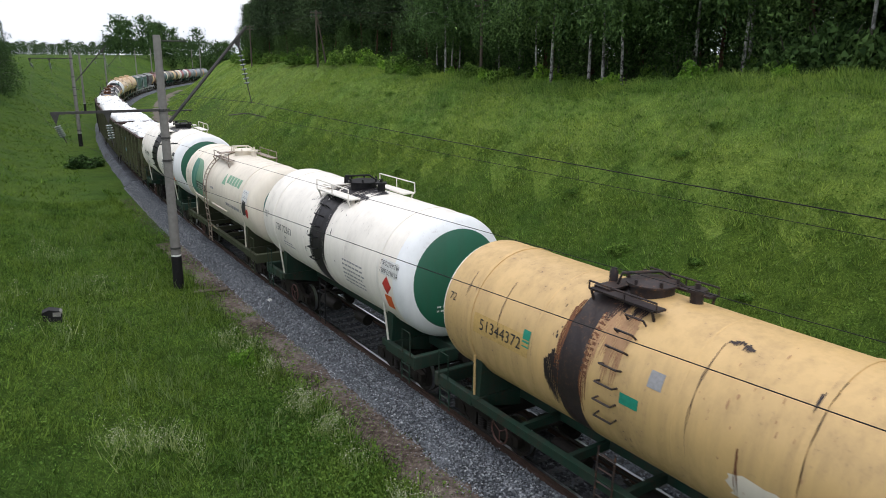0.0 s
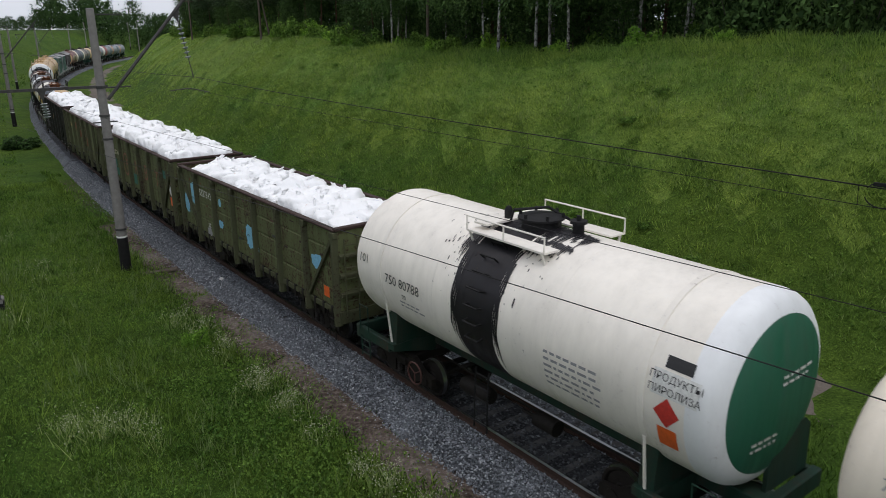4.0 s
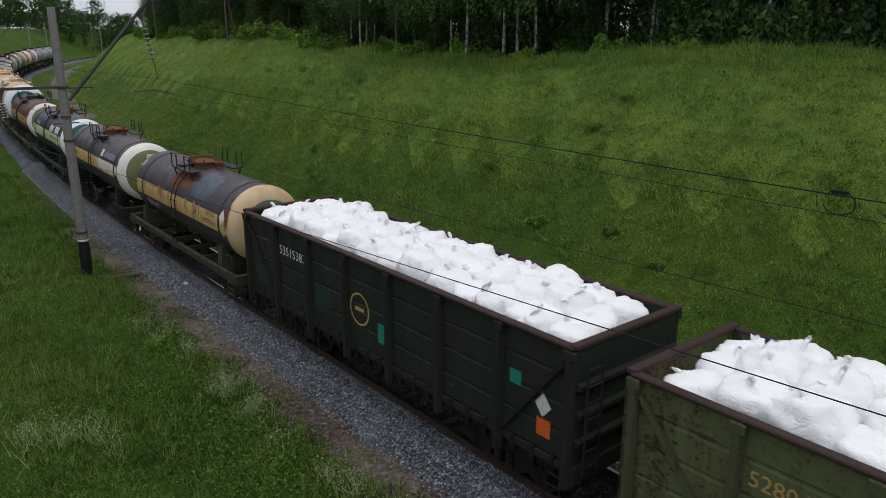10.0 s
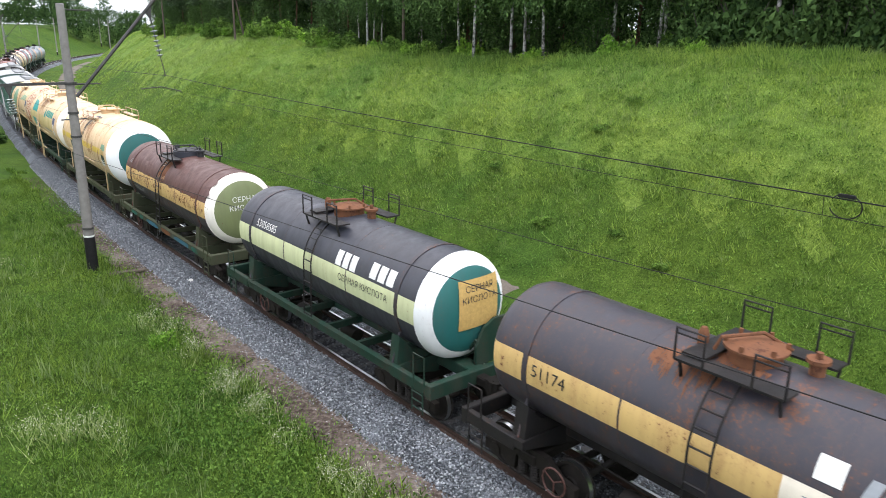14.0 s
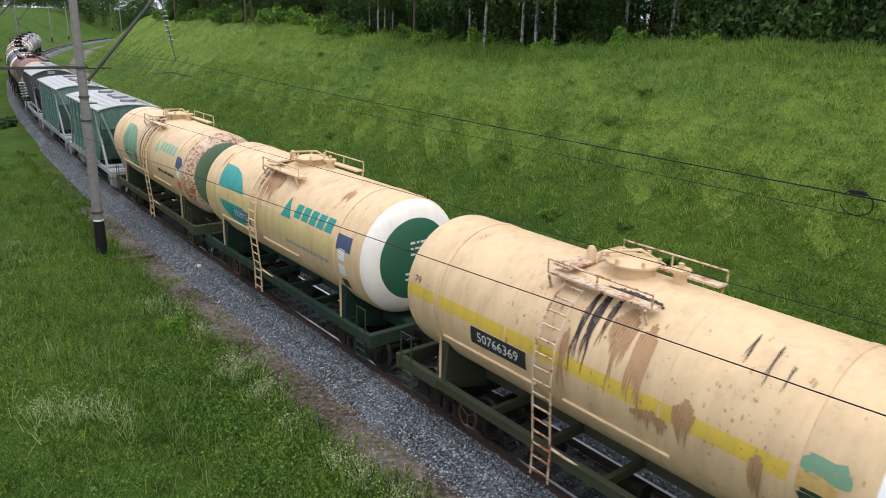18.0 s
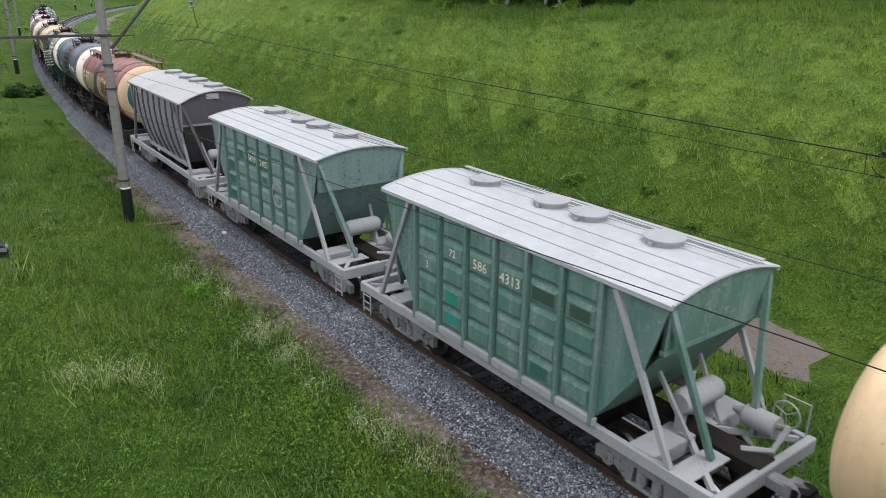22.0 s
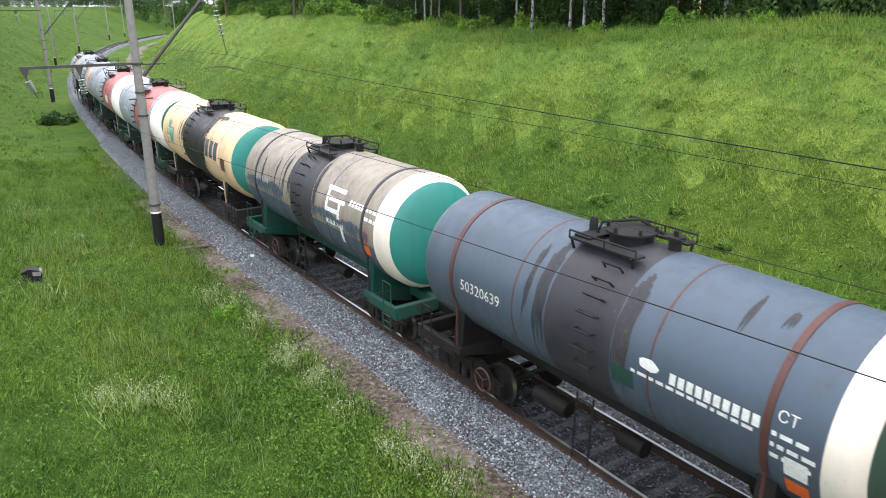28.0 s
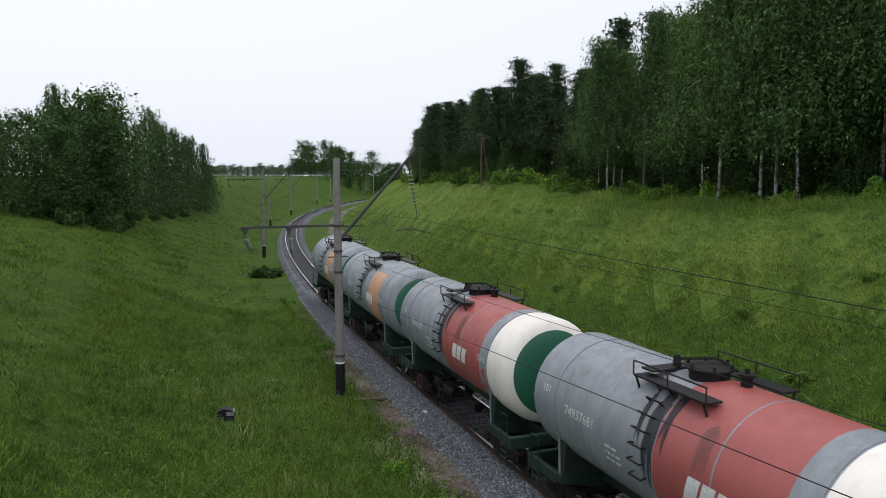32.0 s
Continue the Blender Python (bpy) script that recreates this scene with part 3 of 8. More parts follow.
# ---- running gear, shared by all wagons ----
def bogie_meshes(GREASE):
    out = {}
    sh = Shape()
    arch = [(-1.24, 0.36), (-1.24, 0.6), (-0.86, 0.66), (-0.48, 0.92), (0.48, 0.92), (0.86, 0.66), (1.24, 0.6), (1.24, 0.36), (0.78, 0.42), (0.52, 0.26), (0.36, 0.26), (0.33, 0.62), (-0.33, 0.62), (-0.36, 0.26), (-0.52, 0.26), (-0.78, 0.42)]
    sh.prism(arch, -0.07, 0.07)
    sh.box(-0.09, -0.5, 0.2, 0.09, 0.5, 0.28, bevel=0.02)
    for y in (-0.925, 0.925):
        sh.lathe([(-0.13, 0), (-0.13, 0.12), (0.1, 0.15), (0.12, 0)], 14, "x", (0, y, 0.475))
    out["side_frame"] = sh.mesh("side_frame", GREASE, 30)
    sh = Shape()
    for y in (-0.17, 0.17):
        prof = [(0.28, 0.0)]
        for k in range(13):
            prof.append((0.28 + 0.34 * k / 12, 0.115 if k % 2 else 0.09))
        sh.lathe(prof + [(0.62, 0)], 12, "z", (0, y, 0))
    out["spring_nest"] = sh.mesh("spring_nest", GREASE)
    out["bolster"] = Shape().box(-1.15, -0.22, 0.6, 1.15, 0.22, 0.84, bevel=0.03).lathe([(0.84, 0.0), (0.84, 0.3), (0.95, 0.28), (0.95, 0)], 16).mesh("bolster", GREASE)
    sh = Shape().lathe([(-0.98, 0), (-0.98, 0.07), (0.98, 0.07), (0.98, 0)], 10, "x")
    for sgn in (-1, 1):
        x = 0.76 * sgn
        sh.lathe([(x - 0.03 * sgn, 0.08), (x - 0.03 * sgn, 0.36), (x - 0.07 * sgn, 0.42), (x - 0.07 * sgn, 0.5), (x - 0.035 * sgn, 0.5), (x - 0.03 * sgn, 0.478)], 28, "x")
        sh.lathe([(x - 0.03 * sgn, 0.478), (x + 0.07 * sgn, 0.472)], 28, "x", slot=1)
        sh.lathe([(x + 0.07 * sgn, 0.472), (x + 0.07 * sgn, 0.41), (x + 0.02 * sgn, 0.37), (x + 0.05 * sgn, 0.15), (x + 0.09 * sgn, 0.13), (x + 0.09 * sgn, 0.07)], 28, "x")
        for k in range(3):
            a = 2 * math.pi * k / 3
            sh.box(x + 0.045 * sgn, 0.22 * math.sin(a) - 0.03, 0.22 * math.cos(a) - 0.03, x + 0.06 * sgn, 0.22 * math.sin(a) + 0.03, 0.22 * math.cos(a) + 0.03)
    out["wheelset"] = sh.mesh("wheelset", [GREASE, SHINE], 30)
    sh = Shape()
    sh.box(-0.85, -0.05, 0.3, 0.85, 0.05, 0.42)
    for x in (-0.76, 0.76):
        sh.box(x - 0.06, -0.1, 0.3, x + 0.06, 0.1, 0.62, bevel=0.02)
    out["brake_beam"] = sh.mesh("brake_beam", GREASE)
    sh = Shape()
    sh.box(-0.13, -0.75, 0.95, 0.13, 0.1, 1.18, bevel=0.03)
    sh.prism([(-0.2, -0.85), (-0.16, -0.55), (0.16, -0.55), (0.22, -0.8), (0.1, -0.7), (0.02, -0.88), (-0.08, -0.72)], 0.9, 1.24, "z")
    sh.tube([(0.25, 0.0, 1.0), (0.27, -0.35, 0.7), (0.22, -0.7, 0.75)], 0.03, 6)
    out["coupler"] = sh.mesh("coupler", GREASE)
    return out


GEAR = bogie_meshes(GREASE)
DUSTY_GEAR = bogie_meshes(P["dusty_gear"])
SPIN = []


def spin_rows():
    """A wheel's turn about its axle, over the whole clip."""
    rate = 8.4 / 0.475
    n = 32 * 15
    return [(k / 15, pose(0, 0, 0, math.degrees(rate * k / 15), 0, 0)) for k in range(n + 1)]


def bogie(wagon, y, gear, words):
    """The frame part carries the pieces; each wheelset turns about its own axle."""
    top = part("bogie", gear["bolster"], None, wagon, "four-wheel cast steel bogie, " + words, pose(0, y, 0))
    for sgn in (-1, 1):
        part("side_frame", gear["side_frame"], None, top, m=pose(1.02 * sgn, 0, 0, 0, 0, 0 if sgn > 0 else 180))
        part("spring_nest", gear["spring_nest"], None, top, m=pose(1.02 * sgn, 0, 0))
        part("brake_beam", gear["brake_beam"], None, top, m=pose(0, 0.36 * sgn, 0))
        w = part("wheelset", GEAR["wheelset"], None, top)
        w.matrix_parent_inverse = Matrix.Translation((0, 0.925 * sgn, 0.475))
        SPIN.append(w)


def couplers(wagon, half, gear):
    part("coupler", gear["coupler"], None, wagon, m=pose(0, -half + 0.75, 0))
    part("coupler", gear["coupler"], None, wagon, m=pose(0, half - 0.75, 0, 0, 0, 180))


WAGONS = []


def start_wagon(name, label, length, base, group, gear=GEAR, words="dark with grease"):
    w = thing(name, label, "wagon", group)
    WAGONS.append((w, length, base))
    bogie(w, -base / 2, gear, words), bogie(w, base / 2, gear, words)
    couplers(w, length / 2, gear)
    return w


def ladder(points, width, rungs, r=0.02):
    """Two bent stringers with rungs between; points run up the middle, width lies along y."""
    sh = Shape()
    pts = [Vector(p) for p in points]
    for d in (-width / 2, width / 2):
        sh.tube([p + Vector((0, d, 0)) for p in pts], r, 6)
    total = [0.0]
    for a, b in zip(pts, pts[1:]):
        total.append(total[-1] + (b - a).length)
    for k in range(rungs):
        d = total[-1] * (k + 0.5) / rungs
        i = max(j for j in range(len(pts) - 1) if total[j] <= d)
        p = pts[i].lerp(pts[i + 1], (d - total[i]) / (total[i + 1] - total[i]))
        sh.tube([p - Vector((0, width / 2, 0)), p + Vector((0, width / 2, 0))], r * 0.9, 6)
    return sh


def underframe(w, half, colour, sills, z=1.12, lip=0.0):
    """Centre sill, end platforms and, where the wagon has them, side sills."""
    mat = P[colour]
    part("centre_sill", Shape().box(-0.22, -half + 0.05, z - 0.12, 0.22, half - 0.05, z + 0.18, bevel=0.02), mat, w)
    for sgn in (-1, 1):
        y0, y1 = sgn * (half - 0.02), sgn * (half - 1.5)
        lo, hi = min(y0, y1), max(y0, y1)
        part("end_beam", Shape().box(-1.5, y0 - 0.09, z - 0.17, 1.5, y0 + 0.09, z + 0.19, bevel=0.02), mat, w)
        for x in (-1.42, 1.42):
            part("platform_beam", Shape().box(x - 0.07, lo, z - 0.12, x + 0.07, hi - 0.0, z + 0.16, bevel=0.015), mat, w)
        part("bolster_beam", Shape().prism([(-1.48, z + 0.15), (-1.48, z - 0.02), (-0.3, z - 0.3), (0.3, z - 0.3), (1.48, z - 0.02), (1.48, z + 0.15)], y1 - 0.22, y1 + 0.22, "y"), mat, w)
        part("step", ladder([(-1.5, sgn * (half - 0.4), z - 0.05), (-1.5, sgn * (half - 0.4), z - 0.62)], 0.4, 3), mat, w)
        part("grab_rail", Shape().tube([(-1.5, sgn * (half - 0.15), z + 0.1), (-1.5, sgn * (half - 0.15), z + 0.8), (-1.5, sgn * (half - 0.55), z + 0.8), (-1.5, sgn * (half - 0.55), z + 0.1)], 0.018, 6), mat, w)
    if sills:
        for x in (-1.42, 1.42):
            part("side_sill", Shape().box(x - 0.05, -half + 1.5, z - 0.1, x + 0.05, half - 1.5, z + 0.12, bevel=0.01).box(x - 0.08, -half + 1.5, z + 0.1, x + 0.08, half - 1.5, z + 0.13), mat, w)
        for y in (-2.2, -0.7, 0.8, 2.3):
            part("cross_beam", Shape().box(-1.4, y - 0.06, z - 0.1, 1.4, y + 0.06, z + 0.08), mat, w)
    part("air_reservoir", Shape().lathe([(-0.5, 0), (-0.5, 0.16), (-0.42, 0.2), (0.42, 0.2), (0.5, 0.16), (0.5, 0)], 16, "y", (-0.75, 1.3, z - 0.32)), GREASE, w, smooth=True)
    part("brake_cylinder", Shape().lathe([(-0.3, 0), (-0.3, 0.18), (0.3, 0.18), (0.3, 0.05), (0.75, 0.03), (0.75, 0)], 14, "y", (-0.6, -0.8, z - 0.3)), GREASE, w, smooth=30)
    part("brake_rod", Shape().tube([(-0.3, -3.2, z - 0.3), (-0.35, 0, z - 0.35), (-0.3, 3.2, z - 0.3)], 0.025, 6), GREASE, w)
    sh = Shape()
    sh.tube([(-1.42 + 0.0, 2.9 + 0.28 * math.cos(a), z - 0.32 + 0.28 * math.sin(a)) for a in np.linspace(0, 2 * math.pi, 17)], 0.02, 6)
    for a in (0.5, 2.6, 4.7):
        sh.tube([(-1.42, 2.9, z - 0.32), (-1.42, 2.9 + 0.28 * math.cos(a), z - 0.32 + 0.28 * math.sin(a))], 0.014, 5)
    part("handwheel", sh, P["maroon"], w)


def tank_wagon(label, shell, mats, r=1.5, zc=2.95, shell_len=10.7, frame="frame_green", sills=False, length=12.02, ladder_at=0.3, climb="steps", platform="box", fittings="black", dome=0.5, breaks=(), belt_paint=None, fitting_paint=None, shield=False):
    """shell(y, a, q): the paint slot at a place y along the tank, a degrees from the top, q of the radius on the end caps."""
    half = length / 2 - 0.6
    w = start_wagon("tank_wagon", label, length, 7.8, "wagons of the freight train")
    underframe(w, half, frame, sills)
    fit = P[fittings] if fittings in P else BLACK
    metal = P[fitting_paint] if fitting_paint else fit
    hl = shell_len / 2
    caps = [(0.0, 0.0), (0.3, 0.025), (0.52, 0.09), (0.68, 0.17), (0.8, 0.27), (0.9, 0.42), (0.96, 0.6), (0.99, 0.8)]
    prof = [(-hl + dome * k, r * q) for q, k in caps]
    stations = sorted({round(v, 3) for v in np.linspace(-hl + dome, hl - dome, 41)} | {round(v, 3) for v in breaks})
    prof += [(v, r) for v in stations]
    prof += [(-v, q) for v, q in reversed(prof[:len(caps)])]
    n = 72
    sh = Shape()
    for y, q in prof:
        sh.v += [(-q * math.sin(2 * math.pi * k / n), y, zc + q * math.cos(2 * math.pi * k / n)) for k in range(n)]
    for i in range(len(prof) - 1):
        ym, qm = (prof[i][0] + prof[i + 1][0]) / 2, (prof[i][1] + prof[i + 1][1]) / 2 / r
        for k in range(n):
            a = 360 * (k + 0.5) / n
            sh.f.append((i * n + k, i * n + (k + 1) % n, (i + 1) * n + (k + 1) % n, (i + 1) * n + k))
            sh.m.append(shell(ym, min(a, 360 - a), qm))
    part("tank_shell", sh, [P[m] for m in mats], w, smooth="all")
    # weld seams, belts and saddles
    for y in (-hl * 0.33, hl * 0.33):
        part("weld_seam", hoop(r + 0.004, y, zc, 0.02, 180), P[belt_paint or mats[0]], w)
    for y in (-3.9, 3.9):
        part("belt", hoop(r + 0.018, y, zc, 0.06, 118), P[belt_paint or mats[0]], w)
        for sgn in (-1, 1):
            part("belt_rod", Shape().tube([(sgn * (r + 0.018) * math.sin(radians(118)), y, zc + r * math.cos(radians(118))), (sgn * 1.4, y, 1.28)], 0.03, 6), P[belt_paint or mats[0]], w)
        part("saddle", Shape().prism([(-1.38, 1.25), (-1.3, zc - r * 0.52), (-0.95, zc - r * 0.8), (0, zc - r * 1.0), (0.95, zc - r * 0.8), (1.3, zc - r * 0.52), (1.38, 1.25)], y - 0.16, y + 0.16, "y"), P[frame], w)
    top = zc + r
    part("manhole", Shape().lathe([(-0.1, 0.42), (0.16, 0.42), (0.16, 0.5), (0.2, 0.5), (0.24, 0.34), (0.28, 0.0)], 20, "z", (0, 0.15, top)), fit, w, "filling hatch with a bolted lid", smooth=30)
    for k in range(6):
        a = k * math.pi / 3
        part("hatch_bolt", Shape().lathe([(0.18, 0.0), (0.18, 0.035), (0.3, 0.035), (0.3, 0)], 6, "z", (0.46 * math.cos(a), 0.15 + 0.46 * math.sin(a), top)), fit, w)
    part("valve", Shape().lathe([(-0.1, 0.12), (0.2, 0.12), (0.2, 0.18), (0.26, 0.18), (0.26, 0.05), (0.36, 0.05), (0.36, 0)], 12, "z", (0.15, -0.75, top)), fit, w, smooth=30)
    part("valve", Shape().lathe([(-0.1, 0.09), (0.22, 0.09), (0.3, 0.05), (0.3, 0)], 12, "z", (-0.2, 0.95, top)), fit, w, smooth=30)
    part("lid_arm", Shape().tube([(-0.45, 0.6, top + 0.1), (-0.45, 0.5, top + 0.34), (0.2, 0.15, top + 0.36), (0.5, -0.2, top + 0.1)], 0.03, 6), fit, w)
    small = platform == "low" and fitting_paint is None and fittings in ("black", "tarred")
    x1, y0, y1, zp = (0.72, -0.7, 0.95, top - 0.02) if small else (0.8, -0.85, 0.95, top - 0.04) if platform == "tall" else (0.95, -1.1, 1.2, top - 0.12)

    def shell_z(x):
        return zc + math.sqrt(max(0.01, r * r - x * x))
    if platform == "long":
        # narrow catwalk along the roof
        part("catwalk", Shape().box(-0.95, 0.6, top + 0.02, -0.55, hl - 0.3, top + 0.06).box(0.6, -hl + 0.2, top + 0.02, 1.0, 1.4, top + 0.06), metal, w, "long roof catwalk")
        for y in np.linspace(0.9, hl - 0.5, 5):
            part("catwalk_leg", Shape().tube([(-0.9, y, top + 0.02), (-0.9, y, shell_z(0.9) - 0.02)], 0.03, 5), metal, w)
        for y in np.linspace(-hl + 0.5, 1.1, 6):
            part("catwalk_leg", Shape().tube([(0.95, y, top + 0.02), (0.95, y, shell_z(0.95) - 0.02)], 0.03, 5), metal, w)
            part("rail_post", Shape().tube([(1.0, y, top + 0.04), (1.0, y, top + 0.28)], 0.022, 5), metal, w)
        part("hand_rail", Shape().tube([(1.0, -hl + 0.3, top + 0.28), (1.0, 1.2, top + 0.28)], 0.018, 5), metal, w)
        part("end_ladder", ladder([(-1.1, hl + 0.12, 1.0), (-1.1, hl + 0.1, zc), (-0.8, hl - 0.15, top)], 0.03, 8), metal, w)
        part("end_ladder", ladder([(1.1, -hl - 0.12, 1.0), (1.1, -hl - 0.1, zc), (0.8, -hl + 0.15, top)], 0.03, 8), metal, w)
    else:
        zt = {"box": top + 0.2, "tall": top + 0.5, "low": top + 0.14}[platform]
        ww = 0.13 if platform == "low" else 0.2
        for x in (-x1, x1):
            part("walkway", Shape().box(x - ww, y0, zp - 0.02, x + ww, y1, zp + 0.02), metal, w, "steel walkway beside the hatch")
            for y in (y0 + 0.08, y1 - 0.08):
                part("bracket", Shape().tube([(x * 1.2, y, zp), (x * 1.1, y, shell_z(1.1 * x) - 0.01)], 0.028, 5), metal, w)
            xo = x + (ww if x > 0 else -ww)
            if platform == "tall":
                for ya, yb in ((y0, y0 + 0.5), (y1 - 0.5, y1)):
                    part("guard_rail", Shape().tube([(xo, ya, zp), (xo, ya, zt), (xo, yb, zt), (xo, yb, zp)], 0.022, 6), metal, w)
                    part("guard_rail", Shape().tube([(xo, ya, zp + 0.45), (xo, yb, zp + 0.45)], 0.016, 6), metal, w)
            else:
                part("guard_rail", Shape().tube([(xo, y0, zp), (xo, y0, zt), (xo, y1, zt), (xo, y1, zp)], 0.02, 6), metal, w)
                part("rail_post", Shape().tube([(xo, 0.05, zp), (xo, 0.05, zt)], 0.018, 6), metal, w)
        part("cross_walk", Shape().box(-x1, y1 - 0.4, top + 0.0, x1, y1, top + 0.04), metal, w)
    # way up the side
    if climb == "ladder":
        pts = [(-1.58, ladder_at, 0.6), (-1.58, ladder_at, 1.3), (-(r + 0.14), ladder_at, zc - 0.25)]
        pts += [(-(r + 0.12) * math.sin(radians(a)), ladder_at, zc + (r + 0.12) * math.cos(radians(a))) for a in np.linspace(88, 34, 9)]
        part("ladder", ladder(pts, 0.45, 15, 0.024), metal, w)
        part("ladder_stay", Shape().tube([(-1.56, ladder_at - 0.2, 1.35), (-1.42, ladder_at - 0.9, 1.2)], 0.03, 5), metal, w)
    elif climb == "bars":
        pts = [(-1.45, ladder_at, 0.5), (-1.45, ladder_at, 1.6)] + [(-(r + 0.1) * math.sin(radians(a)), ladder_at, zc + (r + 0.1) * math.cos(radians(a))) for a in np.linspace(95, 26, 10)]
        part("ladder", ladder(pts, 0.4, 12, 0.02), metal, w)
    elif climb == "steps":
        part("ladder", ladder([(-1.52, ladder_at, 0.5), (-1.5, ladder_at, 1.35), (-1.46, ladder_at, 1.9)], 0.42, 5, 0.022), fit, w)
        for a in np.linspace(104, 36, 7):
            t = radians(a)
            def at(d, e):
                return (-(r + d) * math.sin(t), ladder_at + e, zc + (r + d) * math.cos(t))
            part("rung", Shape().tube([at(-0.01, -0.21), at(0.14, -0.21), at(0.14, 0.21), at(-0.01, 0.21)], 0.022, 5), fit, w)
    if climb == "ladder":
        # lower edge of the heating jacket
        t = radians(113)
        for a_, b_ in ((ladder_at - 0.35, ladder_at - 2.6), (ladder_at + 0.35, 3.7)):
            part("jacket_edge", Shape().tube([(-(r + 0.03) * math.sin(t), a_, zc + (r + 0.03) * math.cos(t)), (-(r + 0.03) * math.sin(t), b_, zc + (r + 0.03) * math.cos(t))], 0.035, 6), P[mats[0]], w)
    if shield:
        # upright end stop on the front platform
        part("end_stop", Shape().prism([(0.05, 1.28), (0.05, 1.75), (0.3, 2.2), (0.62, 2.36), (1.1, 2.36), (1.3, 2.2), (1.36, 1.28)], -half + 0.16, -half + 0.24, "y"), P[frame], w, "rounded steel end stop plate")
        for x in (0.12, 1.28):
            part("stop_stay", Shape().tube([(x, -half + 0.24, 1.9), (x, -half + 0.75, 1.28)], 0.045, 5), P[frame], w)
    part("drain_valve", Shape().lathe([(zc - r - 0.35, 0.0), (zc - r - 0.35, 0.14), (zc - r - 0.1, 0.14), (zc - r + 0.05, 0.3)], 12), GREASE, w)
    w["r"], w["zc"], w["hl"], w["dome"] = r, zc, hl, dome
    return w


def hoop(r, y, z, half_width, reach):
    """A flat band bent over a tank, reaching so many degrees down from the top."""
    sh = Shape()
    angles = [radians(-reach + 2 * reach * k / 48) for k in range(49)]
    for a in angles:
        sh.v += [(-r * math.sin(a), y - half_width, z + r * math.cos(a)), (-r * math.sin(a), y + half_width, z + r * math.cos(a)), (-(r - 0.025) * math.sin(a), y - half_width, z + (r - 0.025) * math.cos(a)), (-(r - 0.025) * math.sin(a), y + half_width, z + (r - 0.025) * math.cos(a))]
    for k in range(48):
        i = 4 * k
        for f in ((i, i + 1, i + 5, i + 4), (i + 2, i, i + 4, i + 6), (i + 1, i + 3, i + 7, i + 5)):
            sh.f.append(f)
            sh.m.append(0)
    return sh


def cap_y(w):
    """The front end cap's y at a distance from its middle."""
    r, hl, dome = w["r"], w["hl"], w["dome"]
    q = [0.0, 0.3, 0.52, 0.68, 0.8, 0.9, 0.96, 0.99]
    k = [0.0, 0.025, 0.09, 0.17, 0.27, 0.42, 0.6, 0.8]
    return lambda d: -hl + dome * float(np.interp(d / r, q, k))


def sign(w, name, drawn, ink, y=None, angle=80, x=0.0, z=0.0, label=""):
    """A painted mark on the tank's side (y, angle) or on its front end (x, z from the middle)."""
    sh = Shape()
    if y is not None:
        sh.add(*on_shell(drawn, y, angle, w["r"], w["zc"]))
    else:
        cy = cap_y(w)
        vs, fs = cut(drawn, 0.14, True)
        sh.add([(x + a, cy(math.hypot(x + a, z + b)) - (0.03 if "words" in name else 0.02), w["zc"] + z + b) for a, b in vs], fs)
    return part(name, sh, INK[ink] if ink in INK else P[ink], w, label)


# ---- open wagons with bagged loads ----
def bag_material():
    m, n, l, b = material("white_woven_bag", 0.6)
    f = noise_tex(n, l, 2.5, 6, 0.6, vary=True)
    c = ramp(n, l, f, [(0.3, (0.93, 0.93, 0.94)), (0.66, (0.95, 0.95, 0.95)), (0.72, (0.93, 0.9, 0.86)), (0.78, (0.88, 0.68, 0.54))])
    thread = noise_tex(n, l, 9, 2, 0.5, stretch=(0.25, 2.2, 1), dist=0.6, vary=True)
    c = blend(n, l, ramp(n, l, thread, [(0.72, (0, 0, 0)), (0.75, (0.5, 0.5, 0.5))]), c, (0.75, 0.5, 0.42))
    print_ = noise_tex(n, l, 7, 2, 0.5, stretch=(2.0, 0.3, 1), dist=0.4, vary=True)
    c = blend(n, l, ramp(n, l, print_, [(0.72, (0, 0, 0)), (0.74, (0.5, 0.5, 0.5))]), c, (0.4, 0.44, 0.55))
    l.new(c, b.inputs["Base Color"])
    b.inputs["Specular IOR Level"].default_value = 0.2
    crease = noise_tex(n, l, 2.6, 3, 0.5, dist=2.2, vary=True)
    fold = n.new("ShaderNodeMath")
    fold.operation = "PINGPONG"
    fold.inputs[1].default_value = 0.09
    l.new(crease, fold.inputs[0])
    bump(n, l, b, fold.outputs[0], 0.35, 0.3)
    return m


BAG = bag_material()


